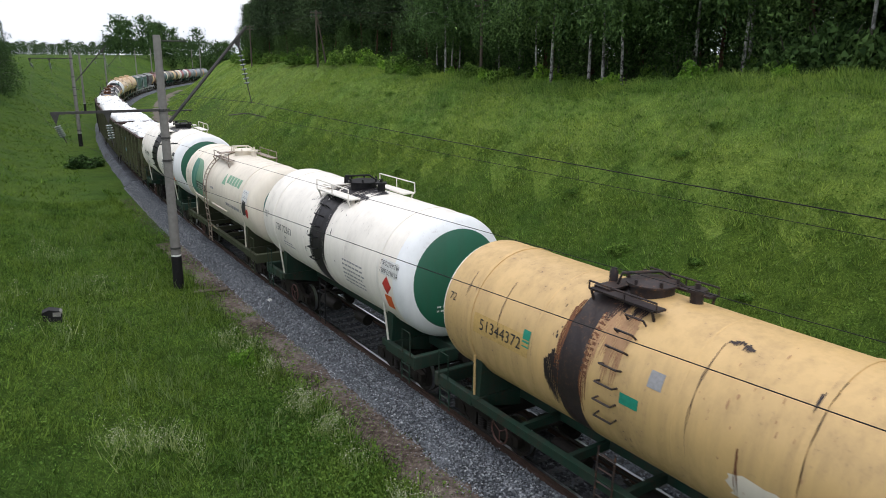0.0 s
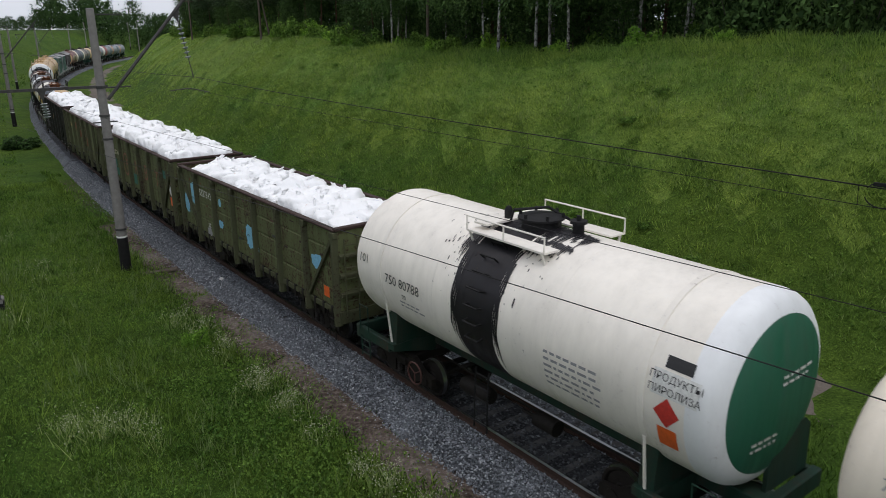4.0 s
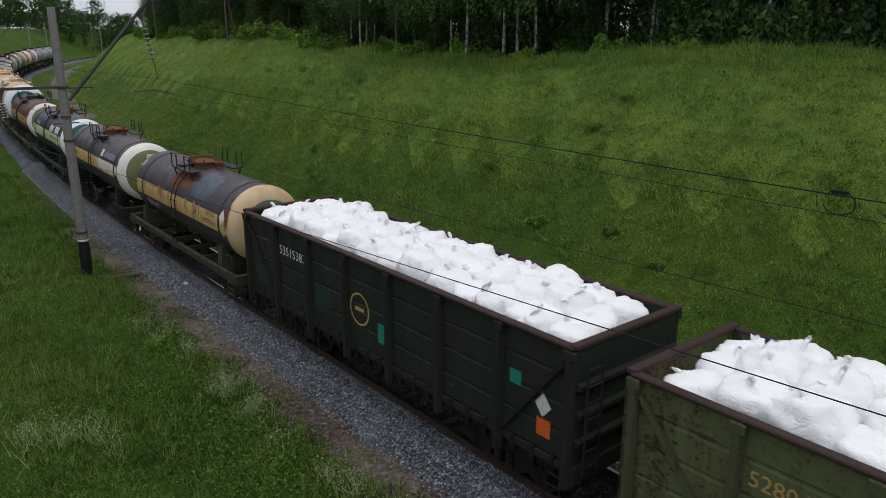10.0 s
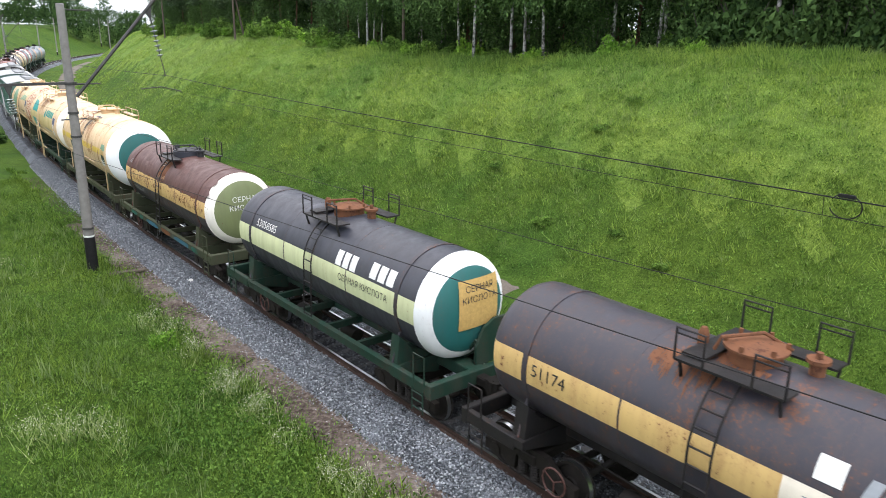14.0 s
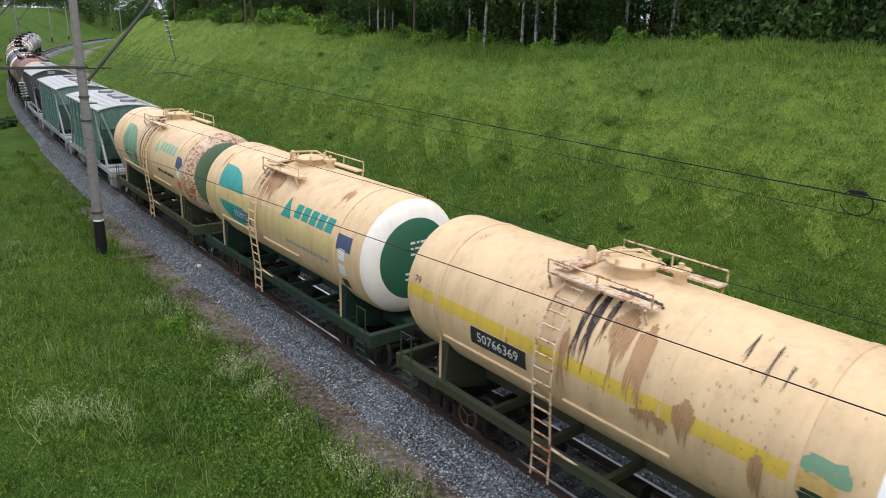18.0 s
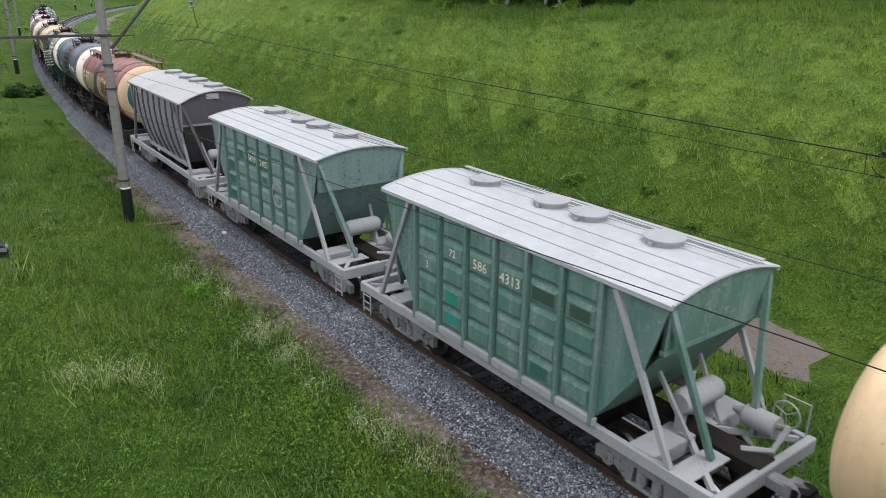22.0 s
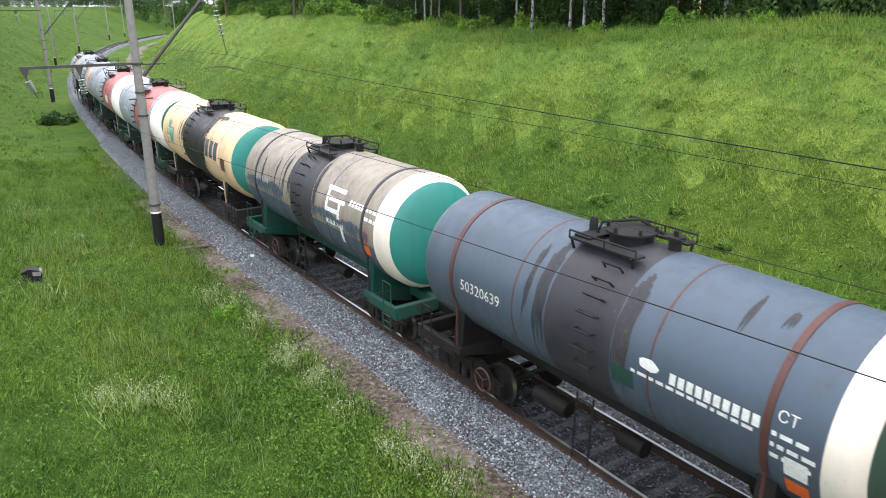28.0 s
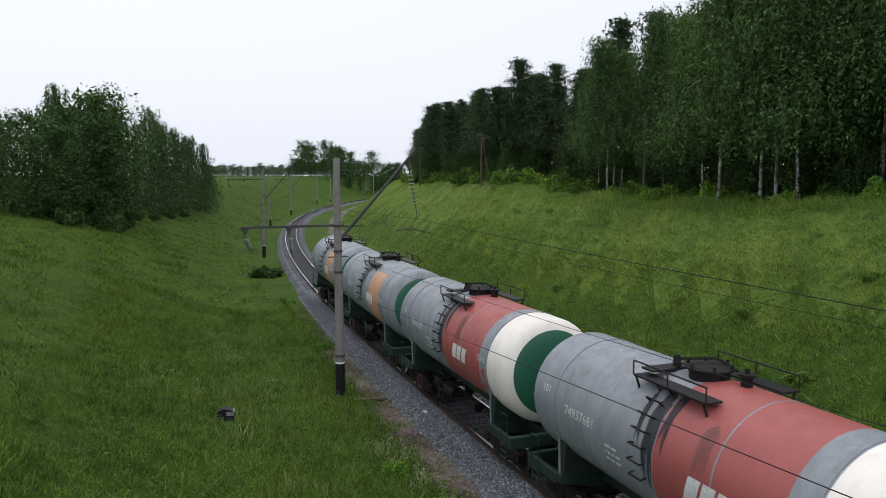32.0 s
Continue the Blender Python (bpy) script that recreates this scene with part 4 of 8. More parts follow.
def bag_meshes():
    out = []
    for seed in range(6):
        rnd = random.Random(seed)
        bm = bmesh.new()
        bmesh.ops.create_icosphere(bm, subdivisions=4, radius=0.55)
        for v in bm.verts:
            d = v.co.normalized()
            sq = 1.0 / max(abs(d.x), abs(d.y), abs(d.z) * 0.95)
            k = 0.55 + 0.2 * (sq - 1)
            o = Vector((seed * 7.3, seed * 3.1, 0))
            ridge = 1 - 2 * abs(noise.noise(d * 3.2 + o)) + 0.6 * (1 - 2 * abs(noise.noise(d * 7.0 - o)))
            fold = 0.05 * noise.noise(d * 2 + o) + 0.045 * ridge + 0.025 * noise.noise(d * 15 + o)
            turn = math.atan2(d.y, d.x)
            fold += 0.07 * max(0.0, d.z) * (abs(math.sin(4.5 * turn + 2.5 * noise.noise(d * 2 + o))) - 0.6)
            v.co = d * 0.43 * (k / 0.55 + fold * (1.5 if d.z > 0 else 0.6))
            v.co.z *= 0.86
        me = bpy.data.meshes.new("bulk_bag")
        bm.to_mesh(me)
        bm.free()
        sh = Shape()
        sh.add([v.co for v in me.vertices], [tuple(p.vertices) for p in me.polygons])
        # gathered necks and lifting loops
        for k in range(rnd.choice((0, 1, 1, 2))):
            a = rnd.uniform(0, 6.28)
            rr = rnd.uniform(0.05, 0.34)
            x, y, tall = 0.8 * rr * math.cos(a), rr * math.sin(a), rnd.uniform(0.5, 1.0)
            neck = Shape().lathe([(-0.08, 0.2), (0.02, 0.12), (0.1, 0.05), (0.2, 0.1), (0.27, 0.07), (0.22, 0.0)], 7, "z")
            tip, flat_ = (rnd.uniform(-0.7, 0.7), rnd.uniform(-0.7, 0.7)), rnd.uniform(0.25, 0.6)
            c, s_ = math.cos(a), math.sin(a)
            pts = []
            for px, py, pz in neck.v:
                py *= flat_
                px, py = px * c - py * s_, px * s_ + py * c
                pts.append((x + px + tip[0] * pz + rnd.uniform(-0.025, 0.025), y + py + tip[1] * pz, 0.3 + pz * tall * 0.85 + rnd.uniform(-0.03, 0.03)))
            sh.add(pts, neck.f)
        out.append(sh.mesh("bulk_bag", BAG, "all"))
    return out


BAGS = bag_meshes()
LOADS = []


def bag_load(wagon, heap, seed):
    """Bulk bags piled in an open wagon; the load rides with it."""
    rnd = random.Random(seed)
    load = thing("bag_load", "heap of white woven bulk bags filling an open wagon", "bags", "bag loads")
    LOADS.append((load, wagon))
    for i in range(14):
        for j in range(3):
            y = -5.7 + 11.4 * i / 13 + rnd.uniform(-0.1, 0.1)
            x = -0.8 + 0.8 * j + rnd.uniform(-0.03, 0.03)
            z = 3.17 + heap * (0.3 + 0.11 * math.sin(i * 2.1 + seed)) + (0.1 * heap if j == 1 else 0) - (0.12 if i in (0, 13) else 0) + rnd.uniform(-0.06, 0.09)
            part("bulk_bag", BAGS[rnd.randrange(6)], None, load, m=pose(x, y, z, rnd.uniform(-12, 12), rnd.uniform(-12, 12), rnd.uniform(0, 360)) @ Matrix.Diagonal((1.14, 1.14, rnd.uniform(1.1, 1.35), 1)))
    part("lower_bags", Shape().box(-1.38, -6.2, 2.3, 1.38, 6.2, 3.12, bevel=0.15), BAG, load)
    return load


def gondola(label, colour, seed, heap):
    L, half = 13.92, 6.42
    w = start_wagon("gondola_wagon", label, L, 8.65, "wagons of the freight train")
    mat, inner, posts = P[colour], P["gondola_inside"], P[colour + "_post"]
    rnd = random.Random(seed)
    part("centre_sill", Shape().box(-0.25, -half, 1.0, 0.25, half, 1.3), GREASE, w)
    part("floor", Shape().box(-1.45, -half, 1.3, 1.45, half, 1.38), inner, w)
    for y in (-4.3, 4.3):
        part("bolster_beam", Shape().prism([(-1.45, 1.32), (-1.45, 1.1), (-0.3, 0.95), (0.3, 0.95), (1.45, 1.1), (1.45, 1.32)], y - 0.2, y + 0.2, "y"), GREASE, w)
    z0, z1, xw = 1.36, 3.64, 1.45
    n = 7
    pitch = 2 * half / n
    for sx in (-1, 1):
        for k in range(n):
            ya, yb = -half + pitch * k + 0.09, -half + pitch * (k + 1) - 0.09
            # sheet pressed into four long shallow panels with narrow grooves
            prof = [(xw, z0)]
            for q in range(4):
                za, zb = z0 + 0.57 * q + 0.02, z0 + 0.57 * q + 0.55
                prof += [(xw, za), (xw + 0.022, za + 0.03), (xw + 0.022, zb - 0.03), (xw, zb)]
            prof += [(xw, z1)]
            outl = [(sx * x, z) for x, z in prof] + [(sx * (xw - 0.04), z1), (sx * (xw - 0.04), z0)]
            part("side_panel", Shape().prism(outl, ya, yb, "y"), mat, w)
            # floor hatch below the panel, with its hinges and latch
            part("floor_hatch", Shape().box(sx * (xw - 0.06), ya + 0.1, 1.0, sx * (xw - 0.02), yb - 0.1, 1.2, bevel=0.012), GREASE, w)
            for yh in (ya + 0.25, (ya + yb) / 2 - 0.06, yb - 0.37):
                part("hatch_hinge", Shape().box(sx * (xw + 0.0), yh, 1.02, sx * (xw + 0.07), yh + 0.12, 1.4, bevel=0.012), GREASE, w)
            part("latch", Shape().tube([(sx * (xw + 0.06), ya + 0.5, 1.26), (sx * (xw + 0.1), ya + 0.55, 1.1), (sx * (xw + 0.06), ya + 0.6, 0.98)], 0.025, 5), GREASE, w)
        for k in range(n + 1):
            y = -half + pitch * k + (0.07 if k == 0 else -0.07 if k == n else 0)
            part("post", Shape().prism([(sx * (xw - 0.03), y - 0.095), (sx * (xw + 0.04), y - 0.095), (sx * (xw + 0.16), y - 0.055), (sx * (xw + 0.16), y + 0.055), (sx * (xw + 0.04), y + 0.095), (sx * (xw - 0.03), y + 0.095)], 0.92, z1 - 0.02, "z"), posts, w)
            part("post_cap", Shape().box(sx * (xw + 0.0), y - 0.12, z1 - 0.2, sx * (xw + 0.165), y + 0.12, z1 - 0.02, bevel=0.02), posts, w)
        part("top_rail", Shape().box(sx * (xw - 0.05), -half, z1 - 0.02, sx * (xw + 0.13), half, z1 + 0.055, bevel=0.02), inner, w)
        part("side_sill", Shape().box(sx * (xw - 0.06), -half, 1.2, sx * (xw + 0.06), half, 1.36, bevel=0.012), posts, w)
        part("lashing_ring", Shape().tube([(sx * (xw + 0.05), -2.0, 1.1), (sx * (xw + 0.12), -1.95, 0.98), (sx * (xw + 0.05), -1.9, 1.1)], 0.015, 5), GREASE, w)
    for sy in (-1, 1):
        y = sy * half
        part("end_wall", Shape().box(-xw, y - 0.03, z0, xw, y + 0.03, z1), mat, w)
        for zz in (1.75, 2.3, 2.85):
            part("end_rib", Shape().prism([(y + sy * 0.03, zz), (y + sy * 0.13, zz + 0.03), (y + sy * 0.13, zz + 0.11), (y + sy * 0.03, zz + 0.14)], -xw, xw), posts, w)
        part("end_rail", Shape().box(-xw - 0.1, y - 0.08, z1 + 0.002, xw + 0.1, y + 0.1, z1 + 0.1, bevel=0.02), inner, w)
        part("end_beam", Shape().box(-1.5, y - 0.1, 1.0, 1.5, y + 0.1, 1.34), posts, w)
        for x in (-1.35, -0.95):
            part("ladder_upright", Shape().tube([(x, y + sy * 0.19, 1.2), (x, y + sy * 0.19, 3.45)], 0.022, 6), posts, w)
        for k in range(7):
            part("ladder_rung", Shape().tube([(-1.35, y + sy * 0.19, 1.35 + 0.32 * k), (-0.95, y + sy * 0.19, 1.35 + 0.32 * k)], 0.016, 5), posts, w)
        part("corner_step", ladder([(-xw - 0.12, y - sy * 0.3, 1.2), (-xw - 0.12, y - sy * 0.3, 0.5)], 0.34, 3, 0.018), GREASE, w)
        part("brace", Shape().tube([(-xw - 0.07, sy * (half - 0.2), 3.35), (-xw - 0.07, sy * (half - pitch + 0.12), 1.45)], 0.06, 4), posts, w)
    part("brake_gear", Shape().tube([(-0.4, -3, 0.75), (-0.45, 0, 0.7), (-0.4, 3, 0.75)], 0.03, 6), GREASE, w)
    part("air_reservoir", Shape().lathe([(-0.5, 0), (-0.5, 0.2), (0.5, 0.2), (0.5, 0)], 12, "y", (-0.8, 0.6, 0.85)), GREASE, w)
    for k in range(44):
        y, z = rnd.uniform(-half + 0.5, half - 0.5), rnd.uniform(1.5, 3.4)
        bay = (y + half) % pitch
        if 0.35 < bay < pitch - 0.35:
            mark(w, "scar", blob(rnd.uniform(0.1, 0.34), rnd.uniform(0.03, 0.09), seed * 50 + k, 18), rnd.choice(("rusty", "maroon", "gondola_inside", "gondola_inside", "sooty")), y, z)
    bag_load(w, heap, seed)
    return w


def mark(w, name, drawn, ink, y, z, x=-1.476, label=""):
    return part(name, Shape().add(*on_side(drawn, y, z, x)), INK[ink] if ink in INK else P[ink], w, label)


# ---- covered hopper wagons ----
def hopper_frame(w, half, mat):
    z = 1.12
    part("centre_sill", Shape().box(-0.25, -half, z - 0.12, 0.25, half, z + 0.2, bevel=0.02), GREASE, w)
    for x in (-1.4, 1.4):
        part("side_sill", Shape().box(x - 0.06, -half, z - 0.1, x + 0.06, half, z + 0.14, bevel=0.015), mat, w)
    for sy in (-1, 1):
        part("end_beam", Shape().box(-1.46, sy * half - 0.08, z - 0.14, 1.46, sy * half + 0.08, z + 0.16, bevel=0.02), mat, w)
        part("bolster_beam", Shape().box(-1.38, sy * 3.9 - 0.28, z - 0.15, 1.38, sy * 3.9 + 0.28, z + 0.18, bevel=0.02), mat, w)
        part("deck_plate", Shape().box(-1.36, sy * 4.7 - 0.22, z + 0.1, -0.3, sy * 4.7 + 0.22, z + 0.13), mat, w)
        for x in (-0.75, 0.75):
            part("diagonal", Shape().tube([(x * 0.4, sy * 4.1, z + 0.08), (x * 1.7, sy * (half - 0.15), z + 0.08)], 0.07, 4), mat, w)
        for x in (-1.3, 1.3):
            part("corner_step", ladder([(x * 1.12, sy * (half - 0.25), z - 0.05), (x * 1.12, sy * (half - 0.25), z - 0.65)], 0.35, 3, 0.02), mat, w)
        part("grab_rail", Shape().tube([(1.4, sy * (half - 0.1), z + 0.1), (1.4, sy * (half - 0.1), z + 0.75), (1.4, sy * (half - 0.6), z + 0.75), (1.4, sy * (half - 0.6), z + 0.1)], 0.02, 6), mat, w)
    part("air_reservoir", Shape().lathe([(-0.55, 0), (-0.55, 0.18), (-0.45, 0.24), (0.45, 0.24), (0.55, 0.18), (0.55, 0)], 16, "x", (0.1, -3.9, z + 0.75)), mat, w, smooth=30)
    for x in (-0.35, 0.5):
        part("reservoir_bracket", Shape().box(x - 0.06, -3.98, z + 0.1, x + 0.06, -3.82, z + 0.6), mat, w)
    part("brake_cylinder", Shape().lathe([(-0.35, 0), (-0.35, 0.21), (0.25, 0.21), (0.3, 0.12), (0.5, 0.05), (0.5, 0)], 16, "y", (0.75, -4.75, z + 0.42)), mat, w, smooth=30)
    part("brake_hose", Shape().tube([(0.75, -5.1, z + 0.45), (0.6, -5.35, z + 0.6), (0.3, -5.3, z + 0.25), (0.0, -4.9, z + 0.2)], 0.06, 7), mat, w)
    sh = Shape().tube([(1.3 + 0.0, -4.95 + 0.26 * math.cos(a), z + 0.42 + 0.26 * math.sin(a)) for a in np.linspace(0, 2 * math.pi, 15)], 0.02, 6)
    for a in (0.4, 2.5, 4.6):
        sh.tube([(1.3, -4.95, z + 0.42), (1.3, -4.95 + 0.26 * math.cos(a), z + 0.42 + 0.26 * math.sin(a))], 0.014, 5)
    part("handwheel", sh, mat, w)


def hopper(label, colour, rounded=False):
    L, half = 12.02, 5.41
    w = start_wagon("hopper_wagon", label, L, 7.8, "wagons of the freight train", DUSTY_GEAR, "coated with cement dust")
    mat, dust, roofm = P[colour], P["dust"], P["roof_white" if rounded else "roof"]
    hopper_frame(w, half, dust)
    eave, hl, hw, lo = 4.12, 4.18, 1.44, 1.42
    outline = [(-hl, eave), (-hl + 0.06, 3.25), (-2.85, lo), (2.85, lo), (hl - 0.06, 3.25), (hl, eave)]
    if rounded:
        def width(z):
            return float(np.interp(z, [lo, 2.0, 2.7, 3.4, eave], [1.02, 1.24, 1.38, 1.44, 1.42]))
    else:
        def width(z):
            return hw
    levels = np.linspace(lo, eave, 9 if rounded else 3)

    def reach(z):
        return float(np.interp(z, [lo, 3.25, eave], [2.85, hl - 0.06, hl]))
    for sx in (-1, 1):
        sh = Shape()
        n = len(levels)
        for t in (0.0, 0.05):
            for sy in (-1, 1):
                sh.v += [(sx * (width(z) - t), sy * reach(z), z) for z in levels]
        for k in range(n - 1):
            for f in ((k, k + 1, n + k + 1, n + k), (2 * n + k, 2 * n + k + 1, 3 * n + k + 1, 3 * n + k)):
                sh.f.append(f), sh.m.append(0)
        part("side_sheet", sh, mat, w, smooth=30)
        if rounded:
            for k in range(9):
                y = -3.7 + 7.4 * k / 8
                zs = [z for z in levels if reach(z) > abs(y) + 0.02]
                zlo = float(np.interp(abs(y), [2.85, hl - 0.06], [lo, 3.25])) if abs(y) > 2.85 else lo
                zz = np.linspace(zlo, eave - 0.02, 9)
                part("rib", Shape().tube([(sx * (width(z) + 0.01), y, z) for z in zz], 0.055, 5), P["hopper_end"], w)
        else:
            cols, rows = 6, 5
            for k in range(cols + 1):
                y = -2.82 + 5.64 * k / cols
                part("post", Shape().box(sx * (hw - 0.01), y - 0.05, lo - 0.18, sx * (hw + 0.11), y + 0.05, eave - 0.03, bevel=0.01), P["hopper"], w)
            cw = 5.64 / cols
            bulge = Shape()
            for a, b, c, d in ((-0.5, 0.5, -0.5, 0.5),):
                ys, zs = cw / 2 - 0.06, 0.24
                bulge.add([(0, -ys, -zs), (0, ys, -zs), (0, ys, zs), (0, -ys, zs), (sx * 0.05, -ys + 0.1, -zs + 0.09), (sx * 0.05, ys - 0.1, -zs + 0.09), (sx * 0.05, ys - 0.1, zs - 0.09), (sx * 0.05, -ys + 0.1, zs - 0.09)], [(4, 5, 6, 7), (0, 1, 5, 4), (1, 2, 6, 5), (2, 3, 7, 6), (3, 0, 4, 7)])
            me = bulge.mesh("pressed_panel", mat)
            for k in range(cols):
                for j in range(rows):
                    part("pressed_panel", me, None, w, m=pose(sx * (hw + 0.001), -2.82 + cw * (k + 0.5), lo + 0.28 + j * 0.53))
        part("bottom_rail", Shape().box(sx * (width(lo) - 0.02), -2.9, lo - 0.16, sx * (width(lo) + 0.1), 2.9, lo, bevel=0.01), dust, w)
    for sy in (-1, 1):
        zs = [eave, 3.25, lo]
        sh = Shape()
        wid = [width(z) for z in zs]
        for t in (0.0, 0.05):
            for z, x in zip(zs, wid):
                y = sy * (reach(z) - t)
                sh.v += [(-x, y, z), (x, y, z)]
        for k in (0, 2):
            sh.f.append((k, k + 1, k + 3, k + 2)), sh.m.append(0)
            sh.f.append((6 + k, 7 + k, 9 + k, 8 + k)), sh.m.append(0)
        part("end_sheet", sh, P["hopper_end"] if rounded else mat, w)
        part("end_lip", Shape().box(-1.42, sy * (hl - 0.1) - 0.05, 3.18, 1.42, sy * (hl - 0.1) + 0.05, 3.27), mat, w)
        for sx in (-1, 1):
            part("strut", Shape().tube([(sx * 1.4, sy * 4.5, 1.25), (sx * (width(4.0) + 0.04), sy * 3.1, 4.05)], 0.07, 4), dust if not rounded else P["dusty_gear"], w)
            part("strut", Shape().tube([(sx * 0.62, sy * 4.75, 1.28), (sx * 1.38, sy * 4.14, 4.0)], 0.075, 4), P["hopper_end"] if rounded else mat, w)
            part("stay", Shape().tube([(sx * 0.45, sy * 4.2, 1.28), (sx * 0.6, sy * 3.45, 2.45)], 0.05, 4), dust, w)
        part("end_panel", Shape().box(-0.4, sy * hl - 0.03, 4.24, 0.1, sy * hl + 0.03, 4.46), roofm, w) if rounded else None
    # arched roof in overlapping sheets
    rise = 0.42 if rounded else 0.22
    xs = np.linspace(-1.5, 1.5, 17)
    zr = [eave + 0.02 + rise * (1 - (x / 1.5) ** 2) for x in xs]
    sh = Shape()
    nn = len(xs)
    for y in (-hl - 0.05, hl + 0.05):
        sh.v += [(x, y, z) for x, z in zip(xs, zr)] + [(x, y, z - 0.04) for x, z in zip(xs, zr)]
    for k in range(nn - 1):
        sh.f += [(k, k + 1, 2 * nn + k + 1, 2 * nn + k), (nn + k, nn + k + 1, 3 * nn + k + 1, 3 * nn + k), (k, k + 1, nn + k + 1, nn + k), (2 * nn + k, 2 * nn + k + 1, 3 * nn + k + 1, 3 * nn + k)]
        sh.m += [0] * 4
    sh.f += [(0, nn, 3 * nn, 2 * nn), (nn - 1, 2 * nn - 1, 4 * nn - 1, 3 * nn - 1)]
    sh.m += [0, 0]
    part("roof", sh, roofm, w, smooth=30)
    for sy in (-1, 1):
        y = sy * hl
        gv = [(x, y, z - 0.02) for x, z in zip(xs, zr)] + [(x, y, eave) for x in xs]
        part("gable", Shape().add(gv, [(k, k + 1, nn + k + 1, nn + k) for k in range(nn - 1)]), P["hopper_end"] if rounded else mat, w)
        part("roof_edge", Shape().tube([(x, sy * (hl + 0.05), z) for x, z in zip(xs, zr)], 0.03, 5), roofm, w)
    for x in (-1.5, 1.5):
        part("eave_edge", Shape().box(x - 0.04, -hl - 0.05, eave - 0.05, x + 0.04, hl + 0.05, eave + 0.03), roofm, w)

    def roof_z(x):
        return eave + 0.02 + rise * (1 - (x / 1.5) ** 2)
    if not rounded:
        for x in (-1.15, -0.75, -0.35, 0.35, 0.75, 1.15):
            part("roof_seam", Shape().box(x - 0.012, -hl, roof_z(x) - 0.02, x + 0.012, hl, roof_z(x) + 0.018), roofm, w)
    hx = 0.35
    spots = (-2.6, -0.75, 0.35, 2.55) if not rounded else (-2.9, -0.9, 0.55, 2.8)
    for y in spots:
        h = part("roof_hatch", Shape().lathe([(-0.05, 0.36), (0.1, 0.36), (0.1, 0.4), (0.14, 0.4), (0.17, 0.3), (0.18, 0)], 20, "z", (hx, y, roof_z(hx))), dust, w, "round loading hatch", smooth=30)
        part("hatch_clamp", Shape().box(hx - 0.43, y - 0.04, roof_z(hx) + 0.02, hx + 0.43, y + 0.04, roof_z(hx) + 0.09), dust, h)
        if rounded:
            part("roof_plate", Shape().box(hx - 0.28, y - 1.0, roof_z(hx), hx + 0.28, y - 0.55, roof_z(hx) + 0.05), dust, w)
    part("roof_walk", Shape().box(0.98, -hl, roof_z(1.1) + 0.1, 1.1, hl, roof_z(1.1) + 0.12), dust, w)
    for y in (-2.0, 0.0, 2.0):
        part("chute", Shape().add([(-0.9, y - 0.85, lo), (0.9, y - 0.85, lo), (0.9, y + 0.85, lo), (-0.9, y + 0.85, lo), (-0.5, y - 0.3, 0.55), (0.5, y - 0.3, 0.55), (0.5, y + 0.3, 0.55), (-0.5, y + 0.3, 0.55)], [(0, 1, 5, 4), (1, 2, 6, 5), (2, 3, 7, 6), (3, 0, 4, 7), (4, 5, 6, 7)]), GREASE, w)
    return w


# ---- paint schemes: the slot at y along, a degrees from the top, q of the radius on the caps ----
def capped(disc, ring=None, band=None, split=None):
    """Slot 1 inside the front disc, 2 on the ring in front of y = -ring, 3 on a belt, else 0 or what split says."""
    def f(y, a, q):
        if y < 0 and q < disc:
            return 1
        if ring and y < -ring:
            return 2
        if band and band[0] < y < band[1]:
            return 3
        return split(y, a, q) if split else 0
    return f


def acid_shell(disc, ring):
    def f(y, a, q):
        if y < 0 and q < disc:
            return 1
        if y < -ring:
            return 2
        if y > 4.92:
            return 2
        return 3 if 73 < a < 98 else 4 if a >= 98 else 0
    return f


# ---- marks ----
def small_print(w, y, angle, lines, width, ink, size=0.07):
    """Lettering too small to read: short bars."""
    rnd = random.Random(int(y * 100) + lines)
    sh = Shape()
    for k in range(lines):
        x = -width / 2
        while x < width / 2:
            l_ = rnd.uniform(0.05, 0.22)
            vs, fs = rect(l_, size * 0.6)
            sh.add(*on_shell([(a + x + l_ / 2, b - k * size * 1.5) for a, b in vs] and ([(a + x + l_ / 2, b - k * size * 1.5) for a, b in vs], fs), y, angle, w["r"], w["zc"]))
            x += l_ + 0.05
    return tagged(part("small_print", sh, INK[ink] if ink in INK else P[ink], w), kind="stuff")


def end_print(w, x, z, lines, width, ink, size=0.08):
    rnd = random.Random(int(z * 100) + lines)
    cy = cap_y(w)
    sh = Shape()
    for k in range(lines):
        p = -width / 2
        while p < width / 2:
            l_ = rnd.uniform(0.06, 0.2)
            vs, fs = rect(l_, size * 0.6)
            pts = [(x + a + p + l_ / 2, z + b - k * size * 1.5) for a, b in vs]
            sh.add([(a, cy(math.hypot(a, b)) - 0.012, w["zc"] + b) for a, b in pts], fs)
            p += l_ + 0.05
    return tagged(part("end_print", sh, INK[ink] if ink in INK else P[ink], w), kind="stuff")


def number(w, text, y, angle, size, ink, plate=None):
    if plate:
        sign(w, "number_board", rect(size * 0.62 * len(text) + 0.1, size * 1.25), plate, y, angle)
        sh = Shape().add(*on_shell(letters(text, size), y, angle, w["r"], w["zc"], lift=0.016))
        return part("number", sh, INK[ink] if ink in INK else P[ink], w)
    return sign(w, "number", letters(text, size), ink, y, angle)


def blocks(n, w_, h, gap, slant=0.25):
    """A row of plain slanted bars in a company's colour."""
    total = n * w_ + (n - 1) * gap
    out = []
    for k in range(n):
        x = -total / 2 + k * (w_ + gap)
        out.append(([(x + w_ * p + slant * h * (q - 0.5), h * (q - 0.5)) for p, q in ((0, 0), (1, 0), (1, 1), (0, 1))], [(0, 1, 2, 3)]))
    return out


